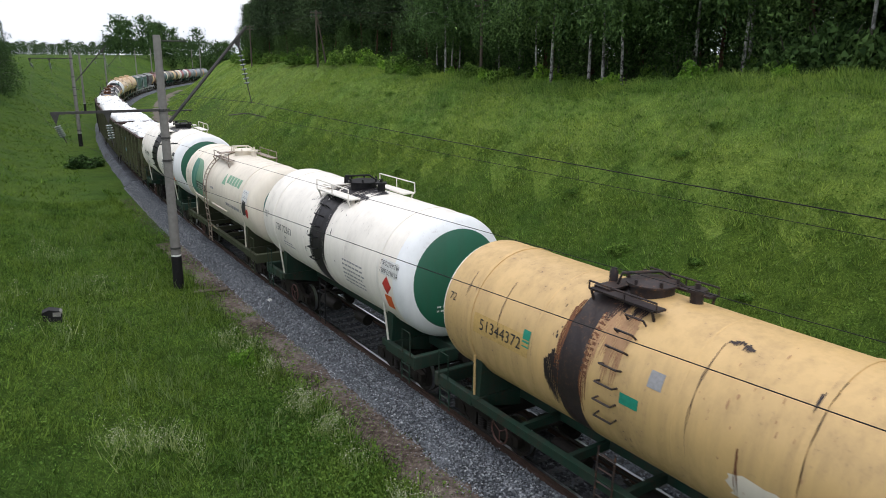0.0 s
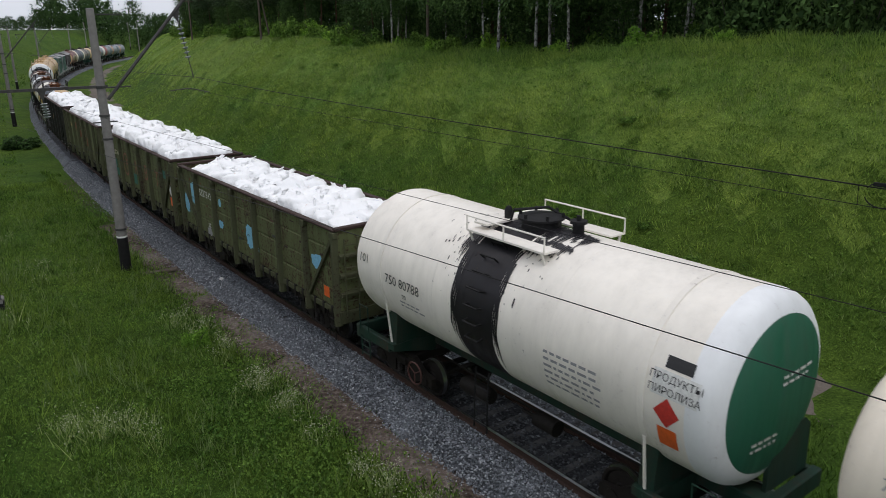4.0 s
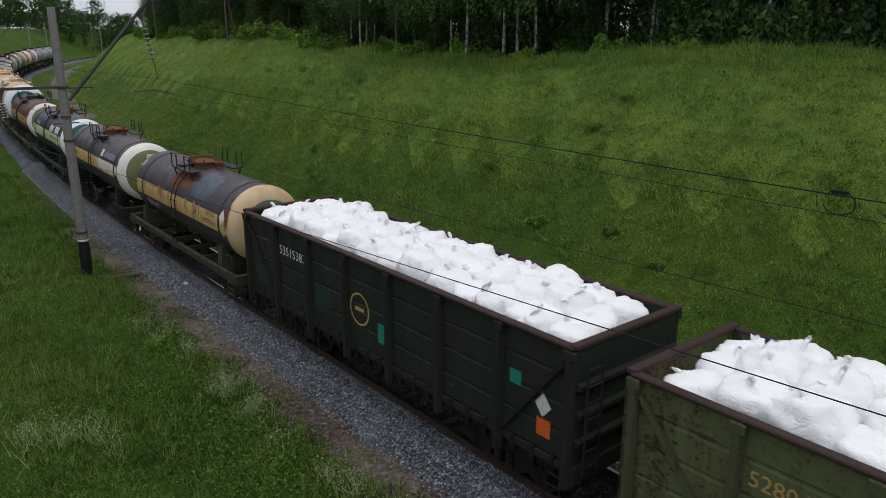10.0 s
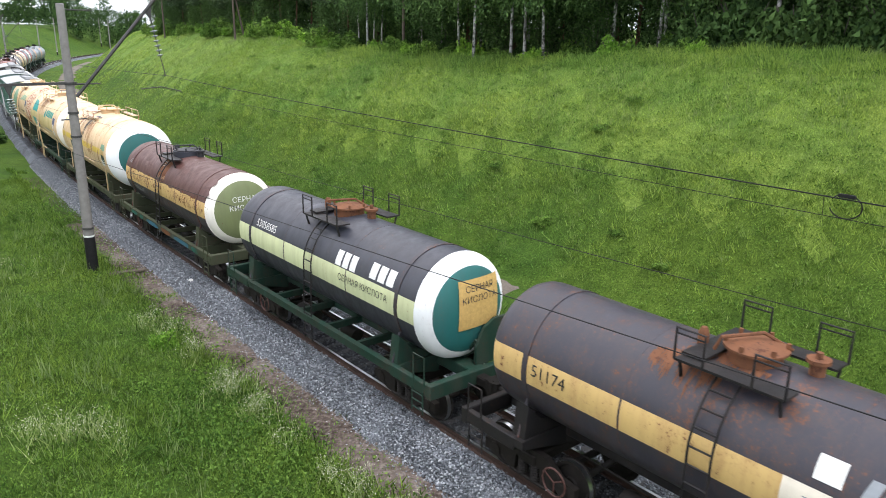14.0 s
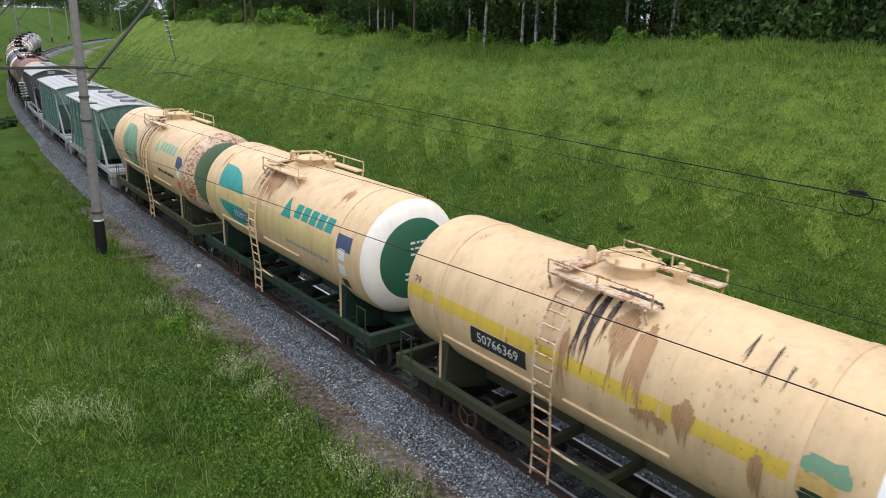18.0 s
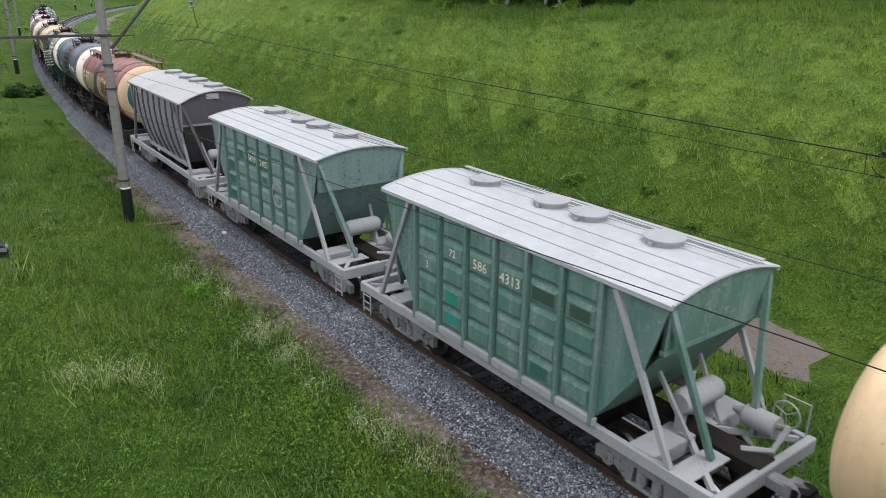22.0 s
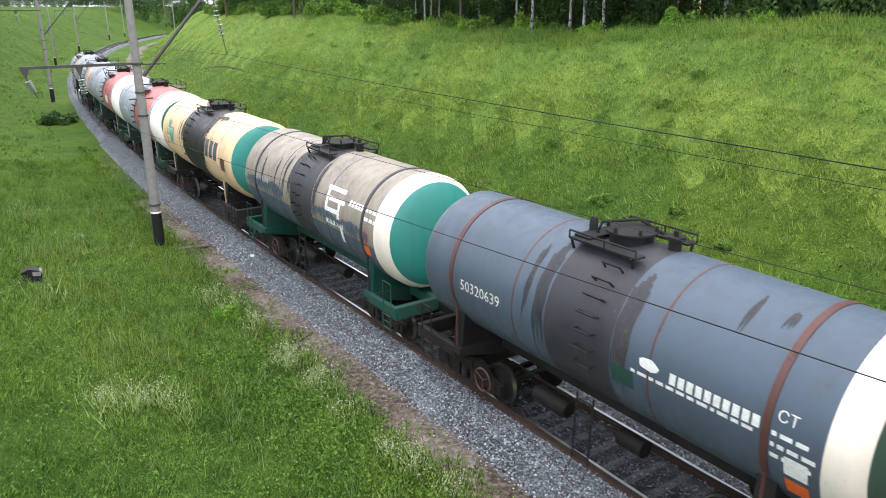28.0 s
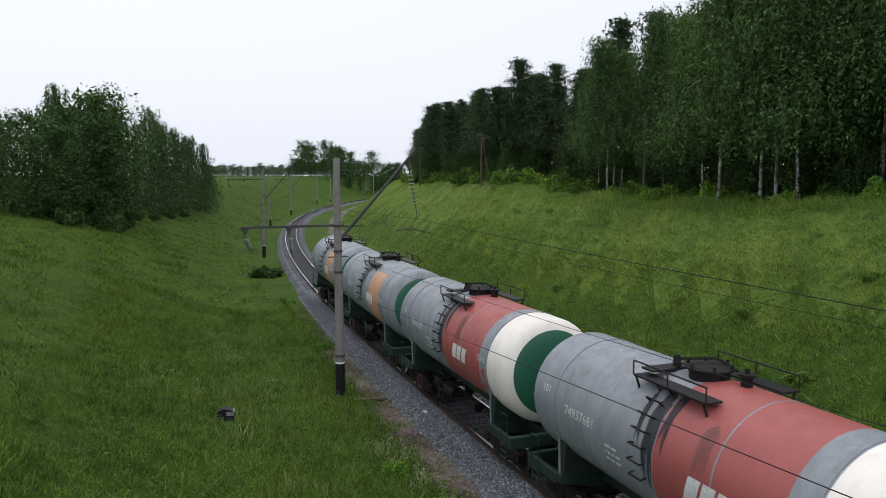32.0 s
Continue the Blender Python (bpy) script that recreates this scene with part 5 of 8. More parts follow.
def company(w, drawings, ink, y, angle):
    for d in drawings:
        sign(w, "company_bar", d, ink, y, angle)


def leaf_shape(wide, tall=1.8):
    """The leaf emblem: two opposite corners sharp, the two others broadly rounded."""
    r = 0.62 * min(wide, tall)
    hw, hh = wide / 2, tall / 2
    pts = [(-hw, hh)]
    pts += [(hw - r * 1.3 * (1 - math.sin(a)), hh - r * (1 - math.cos(a))) for a in np.linspace(0, math.pi / 2, 7)]
    pts += [(hw * 1.02, -hh)]
    pts += [(-hw + r * 1.3 * (1 - math.sin(a)), -hh + r * (1 - math.cos(a))) for a in np.linspace(0, math.pi / 2, 7)]
    return patch(pts, 14)


def leaf_mark(w, y, angle, ink, shade, wide=2.15):
    """The emblem with its darker half laid over it."""
    sign(w, "leaf_emblem", leaf_shape(wide), ink, y, angle)
    if shade:
        vs, fs = leaf_shape(wide * 0.42, 1.72)
        sh = Shape().add(*on_shell(([(a - wide * 0.26, b) for a, b in vs], fs), y, angle, w["r"], w["zc"], lift=0.012))
        part("leaf_shade", sh, P[shade], w)


def emblem(w, y, angle, size, ink):
    tri = patch([(-size * 0.5, -size * 0.5), (size * 0.5, -size * 0.5), (0, size * 0.55)], 4)
    return sign(w, "emblem", tri, ink, y, angle)


def placards(w, y, angle, colours=("white", "red", "orange"), size=0.32):
    for k, c in enumerate(colours):
        sign(w, "placard", rect(size, size * 0.9) if c != "red" else patch([(0, -size * 0.6), (size * 0.6, 0), (0, size * 0.6), (-size * 0.6, 0)], 4), c, y, angle + k * 15)


def runs(ww, hh, seed):
    """A spill that has run down: a ragged upper edge and drips of uneven length."""
    rnd = random.Random(seed)
    n = max(4, int(ww / 0.045))
    dx = ww / n
    vs, fs = [], []
    low = 0.5
    for k in range(n):
        mid = 1 - abs(2 * (k + 0.5) / n - 1)
        low = rnd.uniform(0.8, 1.0) if ww < 0.4 else 0.55 * low + 0.45 * rnd.random() if rnd.random() < 0.6 else rnd.random()
        top = hh * 0.5 * (0.45 + 0.55 * mid ** 0.5) - rnd.uniform(0, 0.06)
        bot = top - hh * (0.25 + 0.75 * low) * ((0.4 + 0.6 * mid ** 0.7) if ww >= 0.4 else rnd.uniform(0.75, 1.0))
        x = -ww / 2 + k * dx
        tip = rnd.uniform(0.2, 0.8)
        m = max(2, int((top - bot) / 0.12))
        for j in range(m + 1):
            f = j / m
            z = top + (bot - top) * f
            thin = 1.0 if f < 0.6 else 1 - 0.8 * ((f - 0.6) / 0.4) ** 1.5
            wob = 0.012 * math.sin(9 * z + seed + k)
            vs += [(x + dx * tip * (1 - thin) + wob, z), (x + dx * (tip + (1 - tip) * thin) + wob, z)]
        o = len(vs) - 2 * (m + 1)
        fs += [(o + 2 * j, o + 2 * j + 1, o + 2 * j + 3, o + 2 * j + 2) for j in range(m)]
    return vs, fs


def stains(w, spots, paint_name, seed):
    """Spills that have run down the shell (y, angle, width, height)."""
    for k, (y, a, ww, hh) in enumerate(spots):
        sh = Shape().add(*on_shell(runs(ww, hh, seed * 10 + k), y, a, w["r"], w["zc"], lift=0.006 + 0.0012 * k))
        part("stain", sh, P[paint_name], w)


def spatter(w, y, angle, ww, hh, paint_name, n, seed):
    """Small specks and drips flung round a filling hatch or along a spill."""
    rnd = random.Random(seed)
    sh = Shape()
    for k in range(n):
        u, v = rnd.gauss(0, ww / 3), rnd.gauss(0, hh / 3)
        size = rnd.uniform(0.008, 0.034) * (1 if rnd.random() < 0.9 else 1.9)
        tall = size * rnd.uniform(0.8, 5.0)
        pts = [(u + size * 0.5 * math.cos(b) * rnd.uniform(0.6, 1.2), v + tall * 0.5 * math.sin(b) * rnd.uniform(0.6, 1.2)) for b in np.linspace(0, 2 * math.pi, 8)[:-1]]
        sh.add(*on_shell((pts, [tuple(range(7))]), y, angle, w["r"], w["zc"], lift=0.006 + 0.0001 * (k % 40)))
    return tagged(part("spatter", sh, P[paint_name], w), kind="stuff")


# ---- the train, from its head backwards ----
WHITE_TANK = "white tank wagon with a black spill belt and green end"


def white_tank(num, edge=0.9):
    w = tank_wagon(WHITE_TANK, capped(0.82, ring=4.72, band=(-0.25, edge)), ["white", "green", "snow", "bitumen"], r=1.7, zc=3.14, breaks=(-4.72, -0.25, edge), shield=True, fitting_paint="white", ladder_at=0.3)
    number(w, num, 2.95, 91, 0.33, "black")
    sign(w, "mark", letters("101", 0.3), "black", 4.6, 82)
    sign(w, "mark", letters("20", 0.16), "black", 2.9, 101)
    small_print(w, 2.7, 106, 2, 0.8, "grey")
    small_print(w, -2.3, 90, 6, 1.2, "grey", 0.09)
    if edge > 0.6:
        sign(w, "blacked_mark", rect(0.5, 0.2), "black", -4.5, 66)
    sign(w, "notice_board", rect(0.85, 0.42), "white", -4.5, 78)
    for word, ang in (("ПРОДУКТЫ", 75), ("ПИРОЛИЗА", 82)):
        part("notice_words", Shape().add(*on_shell(letters(word, 0.17), -4.5, ang, w["r"], w["zc"], lift=0.014)), INK["black"], w)
    sign(w, "hazard_sign", patch([(0, -0.26), (0.24, 0), (0, 0.26), (-0.24, 0)], 4), "red", -4.4, 94)
    sign(w, "hazard_plate", rect(0.36, 0.4), "orange", -4.4, 110)
    end_print(w, 0.35, 0.35, 2, 0.8, "white")
    end_print(w, -0.35, -0.65, 2, 0.7, "white")
    stains(w, [(edge + 0.08, 78, 0.22, 3.2), (-0.32, 80, 0.2, 3.0), (edge + 0.25, 36, 0.3, 1.2), (-0.5, 30, 0.4, 0.8), (-0.2, 10, 2.5, 1.3), (-0.9, 24, 0.9, 0.5)], "bitumen", 3)
    spatter(w, edge + 0.3, 34, 1.0, 1.3, "bitumen", 90, 4)
    spatter(w, -0.6, 28, 0.9, 1.0, "bitumen", 70, 7)
    spatter(w, 0.3, 75, 2.0, 2.0, "bitumen", 60, 5)
    return w


w = tank_wagon("white tank wagon with a green end cap", capped(0.8), ["white", "green", "white", "bitumen"], r=1.58, zc=3.01)
w = tank_wagon("ochre yellow oil tank wagon streaked with rust and black spills", capped(0.0, band=(0.35, 0.95), split=lambda y, a, q: 2 if y > 4.98 else 0), ["yellow", "yellow", "white", "tarred"], r=1.57, zc=3.0, sills=True, frame="frame_green", fittings="tarred", breaks=(0.35, 0.95), ladder_at=-0.35, platform="low")
number(w, "51344372", 2.8, 84, 0.36, "black", "ochre")
sign(w, "mark", letters("72", 0.26), "black", 4.65, 72)
stains(w, [(0.65, 84, 0.65, 2.6), (1.1, 100, 0.5, 1.4), (0.3, 30, 1.4, 0.9)], "tarred", 5)
stains(w, [(0.1, 66, 0.55, 2.6), (-0.3, 56, 0.35, 1.6)], "rust_wash", 8)
stains(w, [(0.28, 70, 0.18, 2.6), (1.0, 66, 0.14, 2.0), (3.9, 50, 0.08, 0.5), (-3.0, 95, 0.06, 0.9)], "rusty", 6)
stains(w, [(-2.3, 26, 0.5, 0.3), (-2.05, 62, 0.03, 2.2), (-3.95, 62, 0.05, 2.4), (-3.85, 40, 0.12, 0.4), (2.9, 66, 0.025, 1.6), (4.2, 56, 0.03, 0.8)], "tarred", 7)
spatter(w, 0.6, 60, 1.2, 2.2, "tarred", 40, 61)
spatter(w, -3.0, 60, 2.6, 2.0, "rust_wash", 30, 62)
sign(w, "patch", rect(0.42, 0.2), "jade", -0.85, 86)
sign(w, "patch", rect(0.3, 0.3), "grey", -1.3, 66)
sign(w, "patch", blob(1.1, 0.5, 4), "pale", -3.4, 104)
sign(w, "patch", rect(0.22, 0.36), "jade", 1.95, 78)
white_tank("750 72363", 0.5)
w = tank_wagon("pale cream tank wagon with faded green leaf emblem and teal end", capped(0.7), ["pale", "deep_teal", "pale", "bitumen"], r=1.57, zc=3.01, shell_len=11.0, frame="frame_olive", sills=True, fittings="pale", fitting_paint="walk_rust", climb="ladder", platform="low", ladder_at=0.95)
leaf_mark(w, 2.8, 80, "leaf", "seaweed")
number(w, "512 65551", 2.05, 93, 0.3, "white", "black")
sign(w, "mark", letters("20", 0.2), "sage", 2.05, 104)
sign(w, "mark", letters("70", 0.24), "grey", 4.65, 78)
small_print(w, 1.35, 72, 1, 0.5, "grey", 0.12)
small_print(w, 0.3, 84, 1, 0.4, "grey", 0.14)
emblem(w, -1.43, 61, 0.5, "sage")
company(w, blocks(5, 0.29, 0.38, 0.075, 0.15), "sage", -2.7, 59)
small_print(w, -2.9, 98, 1, 2.0, "grey", 0.22)
sign(w, "poster", rect(0.7, 0.5), "white", -4.5, 72)
sign(w, "poster", blob(0.55, 0.6, 51), "black", -4.5, 90)
sign(w, "hazard_sign", blob(0.3, 0.4, 52), "red", -4.85, 96)
small_print(w, -4.5, 67, 2, 0.5, "navy", 0.12)
end_print(w, 0.2, 0.3, 3, 0.8, "white")
white_tank("750 80788")

w = gondola("worn green open wagon with light blue paint patches", "gondola", 1, 0.55)
mark(w, "number", letters("53273422", 0.36), "white", 3.67, 2.9)
mark(w, "number", letters("20", 0.26), "white", 3.55, 1.75)
for y, z, a, b in ((5.95, 2.2, 0.5, 0.75), (5.05, 2.75, 0.6, 0.9), (2.25, 2.85, 0.25, 0.3), (2.3, 2.05, 0.4, 0.35), (-0.4, 2.2, 0.75, 0.8), (-0.85, 1.85, 0.4, 0.35), (-5.2, 2.5, 0.6, 0.5)):
    mark(w, "paint_patch", blob(a, b, int(y * 10)), "blue", y, z)
mark(w, "placard", rect(0.32, 0.32), "orange", -5.7, 1.75)
mark(w, "notice", blob(0.5, 0.4, 8), "grey", 3.6, 1.5)
w = gondola("worn green open wagon with an orange placard", "gondola", 2, 1.1)
mark(w, "number", letters("52774817", 0.34), "pale", 3.67, 2.75)
mark(w, "number", letters("20", 0.24), "pale", 3.2, 2.1)
for word, y in (("А", 0.0), ("В", -1.85), ("Т", -3.7)):
    mark(w, "chalked_letter", letters(word, 0.95), "orange_chalk", y, 2.45)
for k, (a, b, c, d) in enumerate(((0.1, 0.0, 0.75, 0.08), (0.1, 0.18, 0.6, 0.07), (-0.12, -0.05, 0.08, 0.5))):
    vs, fs = rect(c, d)
    mark(w, "chalked_bar", ([(x + a, y_ + b) for x, y_ in vs], fs), "orange_chalk", 1.75, 2.45)
hoop_ = Shape()
for k in range(30):
    a, b = 2 * math.pi * k / 30, 2 * math.pi * (k + 1) / 30
    hoop_.add(*on_side(([(q * math.cos(c), 1.15 * q * math.sin(c)) for q, c in ((0.5, a), (0.5, b), (0.42, b), (0.42, a))], [(0, 1, 2, 3)]), 1.95, 2.4, -1.477))
part("chalked_ring", hoop_, INK["orange_chalk"], w)
mark(w, "placard", rect(0.34, 0.36), "orange", -5.75, 1.85)
mark(w, "notice", patch([(0, -0.25), (0.2, 0), (0, 0.25), (-0.2, 0)], 1), "white", -5.72, 2.3)
for y, z, a, b in ((5.1, 1.85, 0.6, 0.5), (4.2, 2.2, 0.4, 0.4), (4.1, 1.75, 0.7, 0.4), (0.3, 1.9, 0.6, 0.5), (-5.0, 2.9, 0.4, 0.35)):
    mark(w, "paint_patch", rect(a, b), "jade_dull", y, z)
w = gondola("worn green open wagon with rust scars and teal patches", "gondola", 3, 1.0)
mark(w, "number", letters("52804377", 0.36), "ochre", 3.67, 2.8)
mark(w, "number", letters("20", 0.26), "white", 2.95, 1.95)
mark(w, "placard", rect(0.34, 0.36), "orange", -5.75, 1.85)
for y, z, a, b, c in ((5.0, 1.75, 0.9, 0.4, "jade"), (3.4, 1.65, 0.7, 0.35, "jade"), (-0.3, 2.2, 0.6, 0.5, "jade"), (-0.35, 1.6, 0.5, 0.3, "jade"), (0.6, 2.6, 0.9, 0.5, "rusty"), (-1.8, 2.3, 0.9, 0.6, "rusty"), (-4.0, 2.0, 0.8, 0.9, "rusty"), (2.0, 2.9, 0.8, 0.5, "rusty")):
    mark(w, "paint_patch", blob(a, b, int(y * 10 + z)), c, y, z)
w = gondola("sooty dark green open wagon with jade patches", "gondola_dark", 4, 0.8)
mark(w, "number", letters("53515383", 0.37), "white", 3.67, 2.95)
mark(w, "placard", rect(0.34, 0.36), "orange", -5.75, 1.85)
mark(w, "notice", patch([(0, -0.25), (0.2, 0), (0, 0.25), (-0.2, 0)], 1), "white", -5.72, 2.3)
for y, z, a, b in ((2.1, 2.1, 0.8, 0.7), (5.6, 1.9, 0.7, 0.5), (-0.6, 2.0, 0.35, 0.5), (-5.0, 2.6, 0.3, 0.3)):
    mark(w, "paint_patch", rect(a, b), "jade" if a < 0.5 else "frame_green", y, z)
sh = Shape()
for a in np.linspace(0, 2 * math.pi, 25)[:-1]:
    sh.add(*on_side(([(0.42 * math.cos(a + d), e * math.sin(a + d) * 0.42) for d, e in ((0, 1), (0.26, 1))] + [(0.37 * math.cos(a + d), 0.37 * math.sin(a + d)) for d in (0.26, 0)], [(0, 1, 2, 3)]), 0.35, 2.35, -1.476))
part("ring_emblem", sh, INK["ochre"], w)
mark(w, "emblem_bars", rect(0.4, 0.1), "ochre", 0.35, 2.35)

ACID = dict(r=1.31, zc=2.65, shell_len=10.2, platform="tall", climb="bars", ladder_at=0.1, fittings="rusty", fitting_paint="frame_black")
w = tank_wagon("black acid tank wagon with a rusty yellow side band", acid_shell(0.68, 4.5), ["acid", "olive_green", "cream", "band", "acid"], sills=True, frame="frame_olive", breaks=(-4.5,), belt_paint="acid", **ACID)
number(w, "76002302", 2.9, 112, 0.34, "white")
sign(w, "acid_words", letters("СЕРНАЯ", 0.21), "maroon", -3.1, 80)
sign(w, "acid_words", letters("КИСЛОТА", 0.21), "maroon", -3.1, 91)
sign(w, "mark", rect(0.3, 0.3), "grey", 4.5, 44)
sign(w, "blue_repaint", blob(2.0, 1.5, 71, 40), "slate", -1.9, 38)
sign(w, "rust_plate", blob(1.9, 1.05, 72, 44), "rusty", 0.1, 44)
stains(w, [(1.9, 80, 0.3, 0.55), (1.5, 80, 0.16, 0.5), (2.6, 80, 0.1, 0.45), (0.9, 80, 0.2, 0.5), (-0.9, 80, 0.14, 0.5), (-1.7, 80, 0.24, 0.55), (-2.2, 80, 0.12, 0.5), (3.6, 80, 0.12, 0.4)], "rust_wash", 14)
stains(w, [(1.7, 79, 0.12, 0.5), (0.2, 70, 0.5, 0.5), (-1.9, 80, 0.05, 0.5), (-4.5, 72, 0.22, 1.0)], "rusty", 11)
sign(w, "diamond_placard", patch([(0, -0.26), (0.22, 0), (0, 0.26), (-0.22, 0)], 4), "pale", -4.15, 76)
sign(w, "diamond_placard", patch([(0, -0.24), (0.2, 0), (0, 0.24), (-0.2, 0)], 4), "lime_cream", -4.2, 96)
end_print(w, 0, 0.3, 3, 0.8, "rusty")
w = tank_wagon("black acid tank wagon with yellow band and olive end", acid_shell(0.82, 4.45), ["acid", "olive", "white", "band", "acid"], frame="frame_black", breaks=(-4.45,), belt_paint="acid", **ACID)
number(w, "51174", 3.3, 86, 0.34, "black")
company(w, blocks(8, 0.17, 0.28, 0.06), "silver", -3.0, 62)
sign(w, "emblem", rect(0.38, 0.36), "white", -1.65, 61)
sign(w, "band_repaint", rect(2.8, 0.5), "pale", -2.5, 85.5)
small_print(w, -2.3, 85, 1, 1.8, "silver", 0.26)
placards(w, -4.2, 84, ("white", "black", "orange"))
stains(w, [(0.9, 40, 1.3, 1.0), (0.4, 22, 1.4, 0.7)], "rusty", 12)
sign(w, "board", rect(1.0, 1.15), "ochre", x=0.1, z=-0.05)
sign(w, "acid_words", letters("СЕРНАЯ", 0.24), "rusty", x=0.1, z=0.32)
sign(w, "acid_words", letters("КИСЛОТА", 0.24), "rusty", x=0.1, z=0.06)
end_print(w, 0.1, -0.2, 3, 0.75, "rusty", 0.1)
sign(w, "emblem", rect(0.3, 0.3), "white", x=0.05, z=0.72)
w = tank_wagon("black acid tank wagon with lime band and teal end", acid_shell(0.84, 4.6), ["acid_blue", "deep_teal", "snow", "lime", "acid_blue"], sills=True, shield=True, frame="frame_green", breaks=(-4.6,), belt_paint="acid", **ACID)
number(w, "53058585", 2.9, 67, 0.32, "white")
company(w, blocks(3, 0.26, 0.4, 0.08, 0), "white", -1.6, 65)
company(w, blocks(3, 0.28, 0.4, 0.08, 0), "white", -3.2, 63)
sign(w, "acid_words", letters("СЕРНАЯ КИСЛОТА", 0.24), "black", -2.45, 86)
sign(w, "board", rect(1.25, 1.2), "ochre", x=0.25, z=0.15)
sign(w, "acid_words", letters("СЕРНАЯ", 0.22), "black", x=0.25, z=0.52)
sign(w, "acid_words", letters("КИСЛОТА", 0.22), "black", x=0.25, z=0.26)
end_print(w, 0.25, -0.05, 3, 0.9, "grey", 0.1)
w = tank_wagon("rusty maroon acid tank wagon with a flaking yellow band", acid_shell(0.8, 4.7), ["maroon", "olive", "white", "band", "acid"], sills=True, frame="frame_olive", breaks=(-4.7,), belt_paint="maroon", **{**ACID, "fittings": "sooty"})
number(w, "50061605", 3.0, 110, 0.32, "grey")
sign(w, "mark", letters("65", 0.26), "grey", 4.1, 62)
rnd = random.Random(77)
for k in range(90):
    y = rnd.uniform(-4.6, 4.7)
    if -0.9 < y < -0.1:
        continue
    rust_paint = rnd.choice(("rust_wash", "rust_wash", "rusty"))
    sign(w, "flake", blob(rnd.uniform(0.03, 0.1), rnd.uniform(0.05, 0.34 if rust_paint == "rust_wash" else 0.16), 700 + k, 12), rust_paint, y, rnd.uniform(78, 93))
for k in range(22):
    sign(w, "flake", blob(rnd.uniform(0.15, 0.5), rnd.uniform(0.05, 0.11), 760 + k, 18), "maroon" if k % 3 else "rusty", rnd.uniform(-4.6, 4.7), rnd.uniform(72.5, 75.5))
for k in range(12):
    sign(w, "bare_patch", blob(rnd.uniform(0.3, 0.9), rnd.uniform(0.2, 0.5), 790 + k, 24), "worn_maroon", rnd.uniform(-4.6, 4.6), rnd.uniform(18, 66))
sign(w, "hatch_rust", blob(1.0, 0.85, 81, 30), "rusty", 0.15, 50)
stains(w, [(-0.15, 60, 0.3, 0.5), (0.35, 62, 0.2, 0.4)], "rust_wash", 13)
sign(w, "spill_mark", rect(0.22, 0.2), "white", 0.45, 42)
spatter(w, 2.4, 85, 3.0, 0.42, "rusty", 120, 91)
spatter(w, -2.8, 85, 3.2, 0.42, "rusty", 140, 92)
part("hatch_collar", Shape().lathe([(-0.16, 0.6), (0.17, 0.6), (0.17, 0.56), (-0.16, 0.56)], 24, "z", (0, 0.15, w["zc"] + w["r"])), P["acid_blue"], w, "blue-black collar round the filling hatch", smooth=30)
part("collar_edge", Shape().lathe([(-0.17, 0.6), (-0.17, 0.63), (-0.1, 0.63), (-0.1, 0.6)], 24, "z", (0, 0.15, w["zc"] + w["r"])), INK["white"], w, "white line under the hatch collar", smooth=30)
for y, a, c in ((3.4, 0.9, "jade_dull"), (2.3, 0.5, "jade_dull"), (0.9, 1.5, "dull_blue"), (-0.7, 1.1, "rusty"), (-2.5, 1.6, "dull_blue"), (-3.9, 0.6, "jade_dull")):
    mark(w, "sill_repaint", blob(a, 0.19, int(abs(y) * 50), 22), c, y, 1.13, x=-1.484)
sign(w, "acid_words", letters("СЕРНАЯ", 0.26), "white", x=0.1, z=0.4)
sign(w, "acid_words", letters("КИСЛОТА", 0.26), "white", x=0.1, z=0.1)

CREAM = dict(r=1.57, zc=3.01, sills=True, fittings="cream", climb="ladder", platform="low", dome=0.55)
w = tank_wagon("cream tank wagon with a yellow stripe and teal end", capped(0.68, ring=4.9, split=lambda y, a, q: 3 if 80 < a < 92 and y > -4 else 0), ["cream", "deep_teal", "snow", "stripe"], frame="frame_olive", ladder_at=0.6, breaks=(-4.0,), fitting_paint="rustcream", **CREAM)
number(w, "50766369", 1.95, 98, 0.3, "white", "black")
sign(w, "mark", letters("79", 0.24), "black", 4.6, 76)
stains(w, [(0.1, 58, 0.12, 1.9), (-0.1, 52, 0.16, 1.7), (-0.35, 44, 0.1, 1.2), (-0.5, 28, 1.2, 0.35), (-2.7, 30, 0.06, 0.6), (-3.1, 36, 0.05, 0.8), (-3.4, 40, 0.04, 0.5)], "tarred", 21)
stains(w, [(-0.7, 62, 0.5, 1.6), (-1.2, 66, 0.35, 1.5), (0.3, 84, 0.14, 1.4), (-2.2, 88, 0.4, 0.9), (-3.4, 96, 0.2, 0.8), (-1.6, 96, 0.7, 0.5)], "rust_wash", 22)
spatter(w, 0.3, 55, 2.4, 2.0, "rust_wash", 140, 64)
spatter(w, -3.0, 70, 2.0, 2.4, "rust_wash", 90, 65)
for k, c in enumerate(("leaf", "ochre", "frame_green", "white")):
    sign(w, "torn_poster", blob(0.7, 0.35, 30 + k), c, -4.3 + 0.1 * (k % 2), 76 + 9 * k)
end_print(w, 0.2, 0.35, 5, 0.8, "white", 0.1)
w = tank_wagon("cream tank wagon with turquoise emblem and ringed green end", capped(0.72, ring=5.0, split=lambda y, a, q: 3 if 74 < a < 98 and y > -3.9 else 0), ["cream", "green", "white", "lime_cream"], frame="frame_green", ladder_at=0.85, breaks=(-3.9,), **CREAM)
leaf_mark(w, 2.8, 79, "turquoise", None, 2.0)
